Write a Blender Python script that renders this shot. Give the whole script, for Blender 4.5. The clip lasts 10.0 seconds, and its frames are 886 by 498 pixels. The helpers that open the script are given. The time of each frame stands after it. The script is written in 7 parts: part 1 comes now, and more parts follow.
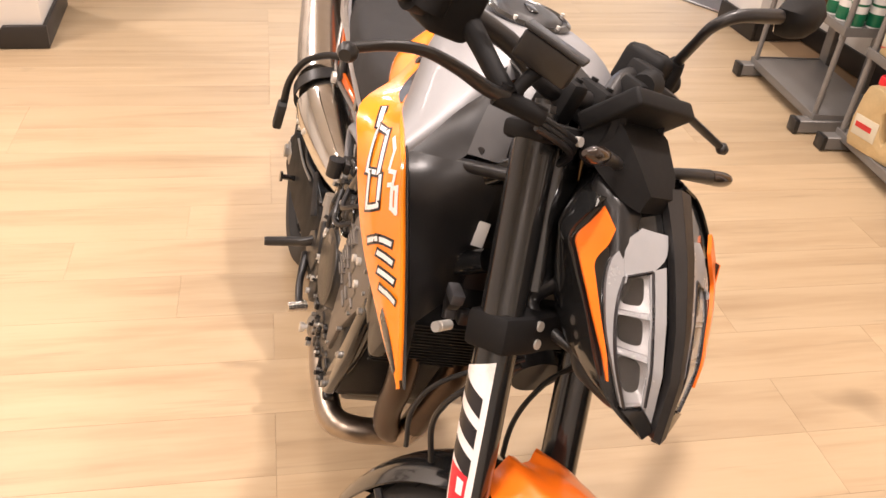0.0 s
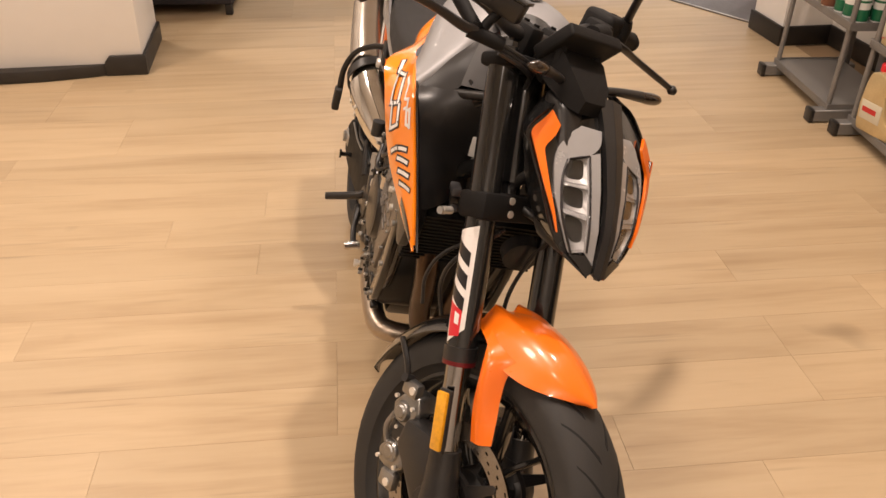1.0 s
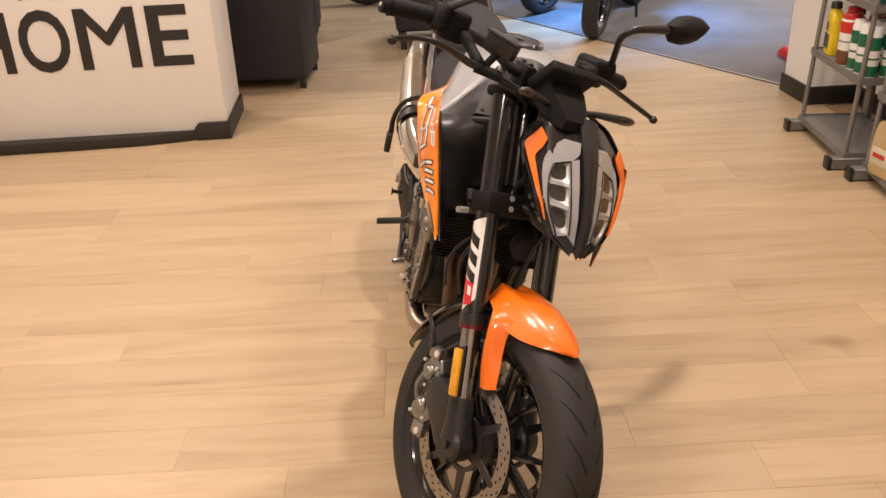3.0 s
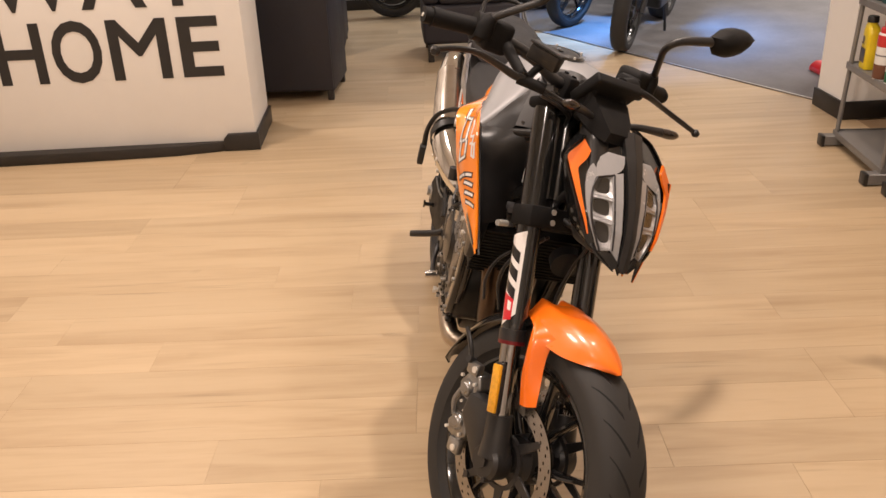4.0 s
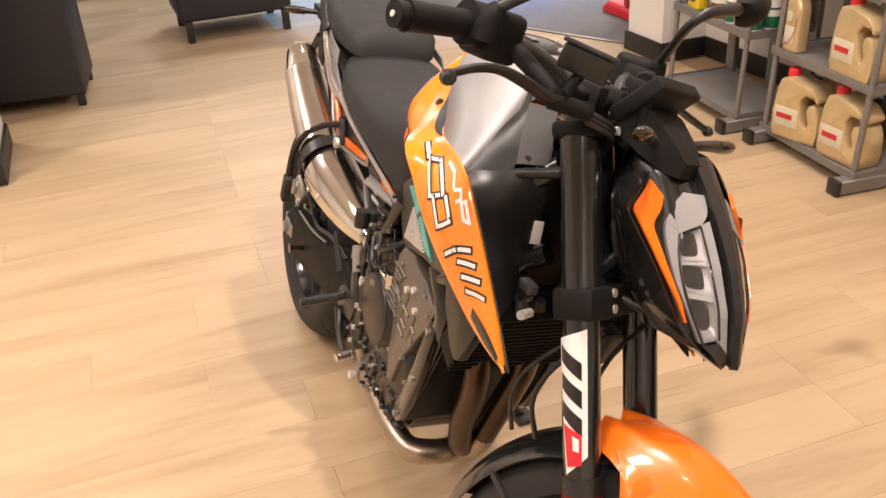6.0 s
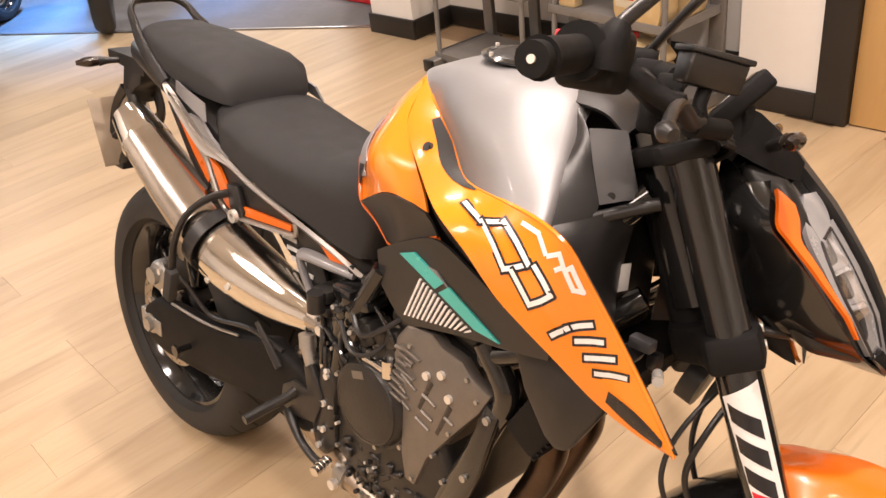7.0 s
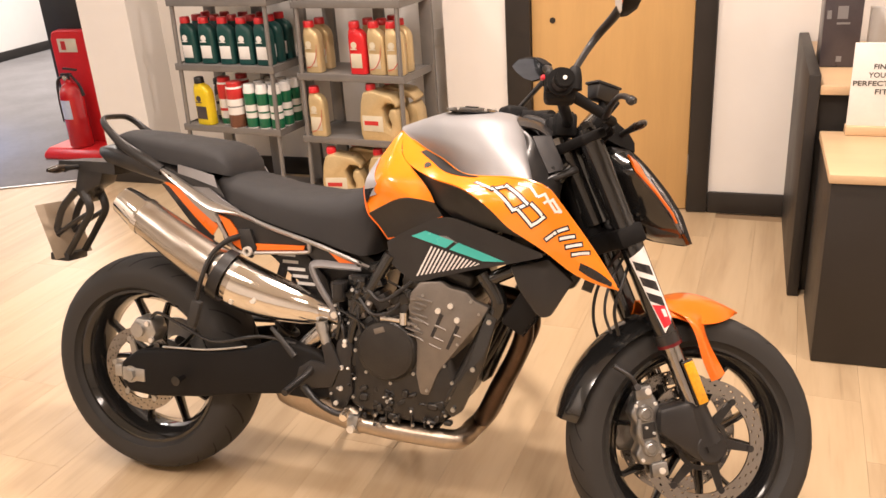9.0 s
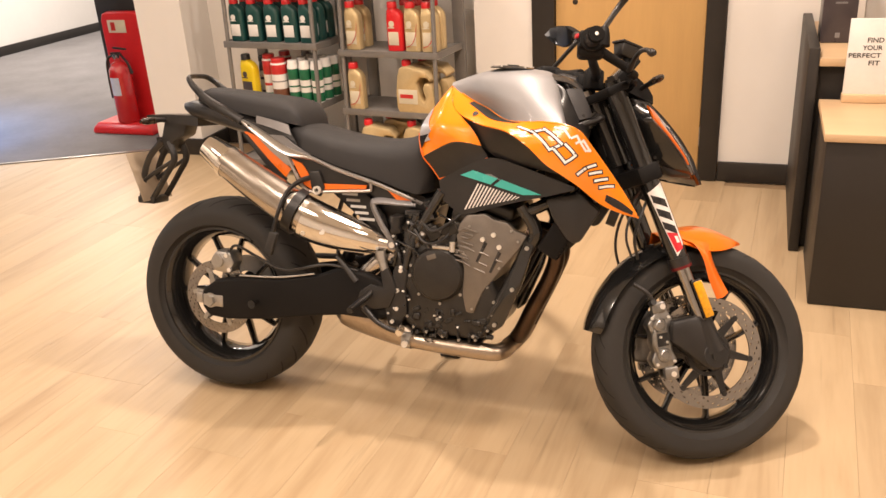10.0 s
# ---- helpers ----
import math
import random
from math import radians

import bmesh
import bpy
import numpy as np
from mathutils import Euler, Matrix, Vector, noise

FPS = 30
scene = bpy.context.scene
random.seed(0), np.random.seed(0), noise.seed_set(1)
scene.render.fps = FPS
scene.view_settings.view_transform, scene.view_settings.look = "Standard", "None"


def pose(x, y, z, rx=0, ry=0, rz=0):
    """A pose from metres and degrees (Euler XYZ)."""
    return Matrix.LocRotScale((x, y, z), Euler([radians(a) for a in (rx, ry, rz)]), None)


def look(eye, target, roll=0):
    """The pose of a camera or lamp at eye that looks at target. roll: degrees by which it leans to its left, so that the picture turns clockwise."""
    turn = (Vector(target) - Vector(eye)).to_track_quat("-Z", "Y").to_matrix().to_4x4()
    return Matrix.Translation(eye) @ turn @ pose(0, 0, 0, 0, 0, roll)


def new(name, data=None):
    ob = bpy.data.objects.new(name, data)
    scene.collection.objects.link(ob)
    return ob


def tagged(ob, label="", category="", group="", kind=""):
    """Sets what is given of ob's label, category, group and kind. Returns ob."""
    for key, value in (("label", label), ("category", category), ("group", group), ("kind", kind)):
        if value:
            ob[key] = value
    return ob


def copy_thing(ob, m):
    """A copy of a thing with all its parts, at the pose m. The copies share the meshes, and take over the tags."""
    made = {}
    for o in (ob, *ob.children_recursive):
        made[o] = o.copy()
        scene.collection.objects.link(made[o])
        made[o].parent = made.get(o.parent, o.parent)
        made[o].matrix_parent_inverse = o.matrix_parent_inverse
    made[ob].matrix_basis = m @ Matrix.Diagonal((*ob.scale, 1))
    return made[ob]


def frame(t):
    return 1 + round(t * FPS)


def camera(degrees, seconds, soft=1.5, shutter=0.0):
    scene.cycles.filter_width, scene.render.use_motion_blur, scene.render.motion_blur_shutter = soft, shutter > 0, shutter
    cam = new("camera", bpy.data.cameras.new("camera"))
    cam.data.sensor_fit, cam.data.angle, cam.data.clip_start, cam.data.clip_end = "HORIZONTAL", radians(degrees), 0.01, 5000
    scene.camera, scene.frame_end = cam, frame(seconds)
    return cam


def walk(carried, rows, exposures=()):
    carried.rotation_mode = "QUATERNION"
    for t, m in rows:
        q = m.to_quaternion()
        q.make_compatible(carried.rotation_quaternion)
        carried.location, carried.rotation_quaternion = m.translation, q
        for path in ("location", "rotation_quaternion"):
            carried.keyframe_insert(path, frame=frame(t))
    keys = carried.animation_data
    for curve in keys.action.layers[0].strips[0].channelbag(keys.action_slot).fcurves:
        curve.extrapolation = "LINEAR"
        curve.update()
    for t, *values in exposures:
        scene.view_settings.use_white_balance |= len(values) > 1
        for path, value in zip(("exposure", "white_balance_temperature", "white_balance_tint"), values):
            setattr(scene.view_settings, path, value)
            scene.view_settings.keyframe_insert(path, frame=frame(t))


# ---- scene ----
cam = camera(53.9, 10.0, soft=1.5)
PATH = [
    (0, (2.029, -0.114, 1.421), (0.418, 0.319, 0.317), 4.8),
    (0.5, (2.248, -0.08, 1.425), (0.554, 0.21, 0.402), 1.5),
    (1, (2.506, -0.096, 1.454), (0.814, 0.174, 0.423), 0.4),
    (1.5, (2.754, -0.066, 1.444), (0.986, 0.192, 0.544), 0.0),
    (2, (2.948, -0.044, 1.471), (1.173, 0.11, 0.563), -1.2),
    (3.5, (2.952, -0.059, 1.491), (1.144, 0.046, 0.642), -2.4),
    (4, (2.922, -0.088, 1.481), (1.109, -0.01, 0.64), -2.2),
    (4.5, (2.8, -0.181, 1.465), (1.001, 0.003, 0.61), -2.6),
    (5, (2.645, -0.299, 1.439), (0.916, 0.045, 0.496), -3.6),
    (5.5, (2.442, -0.317, 1.42), (0.734, 0.119, 0.474), -1.5),
    (7, (1.637, -0.58, 1.441), (0.359, 0.548, 0.395), -8.0),
    (7.3, (1.607, -0.694, 1.456), (0.495, 0.602, 0.414), -4.9),
    (7.5, (1.613, -0.787, 1.447), (0.637, 0.605, 0.396), -3.6),
    (8, (1.613, -1.09, 1.484), (0.871, 0.424, 0.408), -3.9),
    (8.5, (1.495, -1.44, 1.509), (0.8, 0.161, 0.532), -6.0),
    (9, (1.485, -1.676, 1.544), (0.863, 0.056, 0.761), -3.8),
    (9.5, (1.566, -1.894, 1.524), (1.001, -0.136, 0.755), -1.7),
    (10, (1.517, -2.07, 1.54), (0.873, -0.35, 0.747), -3.6),
]
walk(cam, [(t, look(eye, target, roll)) for t, eye, target, roll in PATH],
     [(0, 0.28, 6250, 10), (0.5, 0.12, 6400, 10), (1, -0.30, 6900, 10), (2, -0.40, 6850, 10), (3.5, -0.25, 6650, 10), (4.5, -0.39, 6700, 10), (5.5, -0.04, 6500, 10), (6.8, 0.10, 6500, 10), (8.5, 0.19, 6550, 10), (9.4, 0.22, 6800, 10), (10, 0.07, 7050, 10)])

# ---- light ----
world = bpy.data.worlds.new("world")
world.use_nodes = True
world.node_tree.nodes["Background"].inputs[0].default_value = (0.9, 0.92, 1.0, 1)
world.node_tree.nodes["Background"].inputs[1].default_value = 0.02
scene.world = world
scene.view_settings.exposure = 0.0


def area_lamp(x, y, z, size, watts, colour, spread=160, tilt=(0, 0)):
    d = bpy.data.lights.new("unseen_lamp", "AREA")
    d.shape, d.size, d.energy, d.color, d.spread = "DISK", size, watts, colour, radians(spread)
    ob = new("unseen_lamp", d)
    ob.matrix_world = pose(x, y, z, tilt[0], tilt[1], 0)
    return ob


WARM = (1.0, 0.842, 0.755)
CEIL = 3.0
# Out-of-view downlights, inferred from glints and shadows, positions assumed.
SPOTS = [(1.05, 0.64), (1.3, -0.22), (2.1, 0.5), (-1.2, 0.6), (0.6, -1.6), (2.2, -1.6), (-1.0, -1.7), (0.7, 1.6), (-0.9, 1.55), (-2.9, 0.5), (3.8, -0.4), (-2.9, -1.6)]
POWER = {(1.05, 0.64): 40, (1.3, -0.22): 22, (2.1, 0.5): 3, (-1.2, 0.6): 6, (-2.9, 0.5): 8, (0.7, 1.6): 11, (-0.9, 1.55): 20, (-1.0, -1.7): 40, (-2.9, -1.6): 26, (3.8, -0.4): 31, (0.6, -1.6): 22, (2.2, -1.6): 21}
# Discs of 0.4 m and up are soft fill; no such source is known.
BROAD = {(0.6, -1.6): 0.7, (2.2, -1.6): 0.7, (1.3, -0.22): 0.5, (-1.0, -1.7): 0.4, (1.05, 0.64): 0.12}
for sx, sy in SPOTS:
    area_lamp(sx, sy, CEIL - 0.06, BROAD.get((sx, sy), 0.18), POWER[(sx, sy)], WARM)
# Added fill over the carpet and far wall, with no known fixtures.
for sx, sy, watts, tint in ((-3.6, 4.2, 66, (1.0, 0.91, 0.88)), (-5.1, 5.3, 110, (1.0, 0.92, 0.89)), (-5.4, 0.9, 44, (0.90, 0.925, 1.0))):
    area_lamp(sx, sy, CEIL - 0.06, 0.6, watts, tint)
# blue display light between the motorcycles on the carpet
area_lamp(-4.3, 1.95, 1.5, 0.3, 56, (0.12, 0.38, 1.0), spread=100)

# ---- materials ----


def nodes_of(m):
    return m.node_tree.nodes, m.node_tree.links


def mat(name, colour, rough=0.5, metal=0.0, vary=0.12, scale=12.0, bump=0.0, bump_scale=80.0, coat=0.0, stretch=(1, 1, 1), spec=0.5, rvary=0.12, random_tone=0.0, aniso=0.0):
    """A principled surface with tone and gloss that wander at two scales, and fine relief."""
    m = bpy.data.materials.new(name)
    m.use_nodes = True
    n, l = nodes_of(m)
    p = n["Principled BSDF"]
    p.inputs["Metallic"].default_value = metal
    p.inputs["Coat Weight"].default_value = coat
    p.inputs["Coat Roughness"].default_value = 0.06
    p.inputs["Specular IOR Level"].default_value = spec
    p.inputs["Anisotropic"].default_value = aniso
    tc, mp = n.new("ShaderNodeTexCoord"), n.new("ShaderNodeMapping")
    mp.inputs["Scale"].default_value = stretch
    l.new(tc.outputs["Object"], mp.inputs["Vector"])
    big, fine = n.new("ShaderNodeTexNoise"), n.new("ShaderNodeTexNoise")
    big.inputs["Scale"].default_value, fine.inputs["Scale"].default_value = scale, scale * 9
    big.inputs["Detail"].default_value = fine.inputs["Detail"].default_value = 5
    for t in (big, fine):
        l.new(mp.outputs["Vector"], t.inputs["Vector"])
    both = n.new("ShaderNodeMath")
    both.operation = "MULTIPLY_ADD"
    l.new(fine.outputs["Fac"], both.inputs[0])
    both.inputs[1].default_value = 0.4
    l.new(big.outputs["Fac"], both.inputs[2])
    tone = n.new("ShaderNodeMapRange")
    tone.inputs["From Min"].default_value, tone.inputs["From Max"].default_value = 0.4, 1.0
    tone.inputs["To Min"].default_value, tone.inputs["To Max"].default_value = 1 - vary, 1 + vary
    l.new(both.outputs[0], tone.inputs["Value"])
    hsv = n.new("ShaderNodeHueSaturation")
    hsv.inputs["Color"].default_value = (*colour, 1)
    if random_tone:
        info, add = n.new("ShaderNodeObjectInfo"), n.new("ShaderNodeMath")
        add.operation = "MULTIPLY_ADD"
        l.new(info.outputs["Random"], add.inputs[0])
        add.inputs[1].default_value = random_tone
        l.new(tone.outputs[0], add.inputs[2])
        l.new(add.outputs[0], hsv.inputs["Value"])
    else:
        l.new(tone.outputs[0], hsv.inputs["Value"])
    l.new(hsv.outputs["Color"], p.inputs["Base Color"])
    rr = n.new("ShaderNodeMapRange")
    rr.inputs["From Min"].default_value, rr.inputs["From Max"].default_value = 0.4, 1.0
    rr.inputs["To Min"].default_value, rr.inputs["To Max"].default_value = max(0.02, rough * (1 - rvary)), min(1, rough * (1 + rvary))
    l.new(both.outputs[0], rr.inputs["Value"])
    l.new(rr.outputs[0], p.inputs["Roughness"])
    if bump:
        grain, b = n.new("ShaderNodeTexNoise"), n.new("ShaderNodeBump")
        grain.inputs["Scale"].default_value, grain.inputs["Detail"].default_value = bump_scale, 4
        l.new(mp.outputs["Vector"], grain.inputs["Vector"])
        b.inputs["Strength"].default_value, b.inputs["Distance"].default_value = bump, 0.002
        l.new(grain.outputs["Fac"], b.inputs["Height"])
        l.new(b.outputs["Normal"], p.inputs["Normal"])
    return m


def plank_material():
    """Pale oak vinyl: long grain, cathedral bands, knots and a tone of its own for every plank."""
    m = bpy.data.materials.new("oak_plank")
    m.use_nodes = True
    n, l = nodes_of(m)
    p = n["Principled BSDF"]
    tc, info = n.new("ShaderNodeTexCoord"), n.new("ShaderNodeObjectInfo")
    geo, own = n.new("ShaderNodeNewGeometry"), n.new("ShaderNodeMath")
    own.operation = "ADD"
    l.new(info.outputs["Random"], own.inputs[0])
    l.new(geo.outputs["Random Per Island"], own.inputs[1])
    each = n.new("ShaderNodeMath")
    each.operation = "FRACT"
    l.new(own.outputs[0], each.inputs[0])
    shift = n.new("ShaderNodeVectorMath")
    shift.operation = "MULTIPLY_ADD"
    l.new(each.outputs[0], shift.inputs[0])
    shift.inputs[1].default_value = (37.0, 91.0, 13.0)
    l.new(tc.outputs["Object"], shift.inputs[2])
    mp = n.new("ShaderNodeMapping")
    mp.inputs["Scale"].default_value = (6.5, 0.62, 1.0)
    l.new(shift.outputs[0], mp.inputs["Vector"])
    band, grain, knot = n.new("ShaderNodeTexNoise"), n.new("ShaderNodeTexNoise"), n.new("ShaderNodeTexNoise")
    for t, s, d in ((band, 1.6, 4), (grain, 12.0, 6), (knot, 3.0, 2)):
        t.inputs["Scale"].default_value, t.inputs["Detail"].default_value = s, d
    band.inputs["Distortion"].default_value = 0.8
    l.new(mp.outputs[0], band.inputs["Vector"])
    l.new(mp.outputs[0], grain.inputs["Vector"])
    l.new(shift.outputs[0], knot.inputs["Vector"])
    ramp = n.new("ShaderNodeValToRGB")
    cr = ramp.color_ramp
    cr.elements[0].position, cr.elements[0].color = 0.24, (0.400, 0.280, 0.162, 1)
    cr.elements[1].position, cr.elements[1].color = 0.78, (0.565, 0.432, 0.276, 1)
    e = cr.elements.new(0.5)
    e.color = (0.510, 0.380, 0.234, 1)
    mix = n.new("ShaderNodeMath")
    mix.operation = "MULTIPLY_ADD"
    l.new(grain.outputs["Fac"], mix.inputs[0])
    mix.inputs[1].default_value = 0.22
    half = n.new("ShaderNodeMath")
    half.operation = "MULTIPLY"
    half.inputs[1].default_value = 0.72
    l.new(band.outputs["Fac"], half.inputs[0])
    l.new(half.outputs[0], mix.inputs[2])
    l.new(mix.outputs[0], ramp.inputs["Fac"])
    tone = n.new("ShaderNodeMapRange")
    tone.inputs["To Min"].default_value, tone.inputs["To Max"].default_value = 0.91, 1.06
    l.new(each.outputs[0], tone.inputs["Value"])
    kn = n.new("ShaderNodeMapRange")
    kn.inputs["From Min"].default_value, kn.inputs["From Max"].default_value = 0.72, 0.80
    kn.inputs["To Min"].default_value, kn.inputs["To Max"].default_value = 1.0, 0.70
    l.new(knot.outputs["Fac"], kn.inputs["Value"])
    cracks, thin = n.new("ShaderNodeTexNoise"), n.new("ShaderNodeMapping")
    thin.inputs["Scale"].default_value = (48.0, 2.0, 1.0)
    cracks.inputs["Scale"].default_value, cracks.inputs["Detail"].default_value = 1.0, 3
    l.new(shift.outputs[0], thin.inputs["Vector"])
    l.new(thin.outputs[0], cracks.inputs["Vector"])
    cut = n.new("ShaderNodeMapRange")
    cut.inputs["From Min"].default_value, cut.inputs["From Max"].default_value = 0.64, 0.80
    cut.inputs["To Min"].default_value, cut.inputs["To Max"].default_value = 1.0, 0.76
    l.new(cracks.outputs["Fac"], cut.inputs["Value"])
    both = n.new("ShaderNodeMath")
    both.operation = "MULTIPLY"
    l.new(cut.outputs[0], both.inputs[0])
    l.new(kn.outputs[0], both.inputs[1])
    mul = n.new("ShaderNodeMath")
    mul.operation = "MULTIPLY"
    l.new(tone.outputs[0], mul.inputs[0])
    l.new(both.outputs[0], mul.inputs[1])
    hsv = n.new("ShaderNodeHueSaturation")
    l.new(ramp.outputs["Color"], hsv.inputs["Color"])
    l.new(mul.outputs[0], hsv.inputs["Value"])
    l.new(hsv.outputs["Color"], p.inputs["Base Color"])
    rr = n.new("ShaderNodeMapRange")
    rr.inputs["To Min"].default_value, rr.inputs["To Max"].default_value = 0.34, 0.55
    l.new(grain.outputs["Fac"], rr.inputs["Value"])
    l.new(rr.outputs[0], p.inputs["Roughness"])
    b = n.new("ShaderNodeBump")
    b.inputs["Strength"].default_value, b.inputs["Distance"].default_value = 0.15, 0.001
    l.new(grain.outputs["Fac"], b.inputs["Height"])
    l.new(b.outputs["Normal"], p.inputs["Normal"])
    return m


def glass_material(name, colour, rough=0.05):
    m = bpy.data.materials.new(name)
    m.use_nodes = True
    p = m.node_tree.nodes["Principled BSDF"]
    p.inputs["Base Color"].default_value = (*colour, 1)
    p.inputs["Roughness"].default_value = rough
    p.inputs["Transmission Weight"].default_value = 1.0
    p.inputs["IOR"].default_value = 1.45
    return m


PLANK = plank_material()
WALL = mat("white_wall_paint", (0.80, 0.775, 0.74), 0.75, vary=0.03, scale=1.5, bump=0.15, bump_scale=220)
CEILING = mat("ceiling_paint", (0.78, 0.76, 0.72), 0.9, vary=0.03, scale=2)
SKIRT = mat("black_skirting_paint", (0.018, 0.015, 0.013), 0.45, vary=0.25, scale=5)
CARPET = mat("grey_carpet", (0.185, 0.178, 0.178), 0.95, vary=0.18, scale=3, bump=0.9, bump_scale=420, spec=0.15)
DOORWOOD = mat("maple_veneer", (0.58, 0.36, 0.145), 0.45, vary=0.07, scale=2.0, stretch=(6, 6, 0.5), bump=0.05)
COUNTERWOOD = mat("pale_oak_laminate", (0.60, 0.42, 0.25), 0.42, vary=0.08, scale=3, stretch=(0.6, 6, 6))
BLACKBOARD = mat("matt_black_laminate", (0.020, 0.017, 0.015), 0.5, vary=0.2, scale=6, bump=0.05)
DARKCAB = mat("charcoal_cabinet", (0.020, 0.019, 0.027), 0.6, vary=0.2, scale=5)
SHELFGREY = mat("grey_powder_coat", (0.20, 0.19, 0.18), 0.42, metal=0.2, vary=0.1, scale=9)
RED = mat("red_plastic", (0.62, 0.02, 0.025), 0.3, vary=0.12, scale=7)
REDDARK = mat("red_enamel", (0.50, 0.012, 0.015), 0.25, vary=0.1, scale=8, coat=0.4)
GREENB = mat("dark_green_plastic", (0.012, 0.060, 0.055), 0.3, vary=0.12)
GOLDB = mat("gold_plastic", (0.60, 0.46, 0.25), 0.32, metal=0.35, vary=0.12)
YELLOWB = mat("yellow_plastic", (0.70, 0.52, 0.02), 0.3, vary=0.1)
WHITEP = mat("white_print", (0.78, 0.77, 0.75), 0.45, vary=0.05)
GREENCAN = mat("green_print", (0.01, 0.13, 0.06), 0.3, vary=0.1)
REDCAN = mat("red_print", (0.55, 0.03, 0.03), 0.3, vary=0.1)
BROWNCAN = mat("brown_print", (0.14, 0.055, 0.03), 0.35, vary=0.1)
DARKBOT = mat("graphite_plastic", (0.06, 0.05, 0.055), 0.3, vary=0.15)
CREAM = mat("cream_paper", (0.62, 0.57, 0.44), 0.6, vary=0.06)
INK = mat("black_ink", (0.02, 0.018, 0.017), 0.55, vary=0.1)
OLIVE = mat("olive_canvas", (0.10, 0.085, 0.055), 0.85, vary=0.2, scale=20, bump=0.4, bump_scale=300)
# motorcycle
ORANGE = mat("orange_paint", (0.90, 0.245, 0.008), 0.22, vary=0.03, scale=6, coat=0.8)
ORANGEMATT = mat("orange_plastic", (0.86, 0.165, 0.008), 0.30, vary=0.03, scale=6, coat=0.5)
TANKM = mat("brushed_silver_metal", (0.285, 0.283, 0.291), 0.54, metal=0.6, vary=0.03, scale=30, stretch=(1, 12, 12), coat=0.06, rvary=0.05)
SILVER = mat("satin_silver", (0.42, 0.40, 0.38), 0.32, metal=0.8, vary=0.08)
STEEL = mat("brushed_stainless", (0.50, 0.46, 0.415), 0.22, metal=1.0, vary=0.10, scale=9, stretch=(1, 1, 6))
# Brown heat tint, coloured darker still for the shade behind the radiator.
TINTED = mat("tinted_shaded_steel", (0.085, 0.058, 0.042), 0.34, metal=1.0, vary=0.25, scale=14)
ZINC = mat("zinc_plated_steel", (0.78, 0.75, 0.70), 0.38, metal=0.55, vary=0.1)
DARKRED = mat("dark_red_anodised", (0.16, 0.012, 0.015), 0.3, metal=0.4, vary=0.1)
CHROME = mat("chrome", (0.75, 0.73, 0.70), 0.09, metal=1.0, vary=0.04)
ALU = mat("cast_aluminium", (0.42, 0.41, 0.39), 0.38, metal=0.85, vary=0.15, scale=30, bump=0.2, bump_scale=400)
STANCHION = mat("hard_chrome", (0.34, 0.325, 0.31), 0.10, metal=1.0, vary=0.05)
HEADER = mat("brown_stainless", (0.43, 0.365, 0.30), 0.33, metal=1.0, vary=0.18, scale=10)
CALIPER = mat("caliper_casting", (0.30, 0.295, 0.285), 0.30, metal=0.9, vary=0.22, scale=40, bump=0.25, bump_scale=300)
BLK = mat("black_plastic", (0.017, 0.016, 0.016), 0.36, vary=0.2, scale=20, bump=0.10, bump_scale=500)
MATT = mat("matt_black_plastic", (0.009, 0.0085, 0.0085), 0.62, vary=0.2, scale=20, bump=0.12, bump_scale=500, spec=0.16)
GLOSS = mat("gloss_black", (0.012, 0.012, 0.012), 0.14, vary=0.15, coat=0.5)
ENGINE = mat("grey_black_engine_paint", (0.030, 0.028, 0.026), 0.32, metal=0.35, vary=0.25, scale=30, bump=0.25, bump_scale=350)
ENGGREY = mat("graphite_engine_paint", (0.185, 0.165, 0.145), 0.42, metal=0.5, vary=0.15, scale=30, bump=0.2, bump_scale=300)
RUBBER = mat("tyre_rubber", (0.023, 0.0215, 0.020), 0.74, vary=0.25, scale=18, bump=0.12, bump_scale=200)
SEATM = mat("seat_vinyl", (0.016, 0.0156, 0.0168), 0.66, vary=0.12, scale=25, bump=0.35, bump_scale=700)
GREYP = mat("grey_plastic", (0.20, 0.195, 0.20), 0.35, vary=0.05, coat=0.2)
PLATE = mat("tinted_plate", (0.33, 0.265, 0.195), 0.5, vary=0.1, scale=9)
HEADGREY = mat("pale_silver_decal", (0.46, 0.45, 0.47), 0.3, metal=0.3, vary=0.05, coat=0.3)
TRIMGREY = mat("grey_trim_plastic", (0.048, 0.046, 0.047), 0.45, vary=0.06)
GREYD = mat("dark_grey_plastic", (0.060, 0.058, 0.060), 0.38, vary=0.08)
BROWNLENS = mat("smoked_brown_lens", (0.022, 0.014, 0.010), 0.2, vary=0.2, scale=90, coat=0.5)
TEAL = mat("turquoise_print", (0.05, 0.46, 0.42), 0.28, vary=0.04, coat=0.3)
DECALW = mat("white_decal", (0.80, 0.78, 0.77), 0.28, vary=0.03, coat=0.3)
DECALK = mat("black_decal", (0.012, 0.011, 0.013), 0.28, vary=0.1, coat=0.3)
DECALR = mat("red_decal", (0.62, 0.02, 0.035), 0.3, vary=0.05, coat=0.3)
AMBER = mat("amber_reflector", (0.72, 0.34, 0.015), 0.2, vary=0.2, scale=120, coat=0.6)
DISC = mat("brake_disc_steel", (0.34, 0.32, 0.30), 0.22, metal=1.0, vary=0.1, scale=30)
MIRROR = mat("mirror_glass", (0.55, 0.55, 0.56), 0.02, metal=1.0, vary=0.0)

# ---- mesh helpers ----


def V(*p):
    return Vector(p)


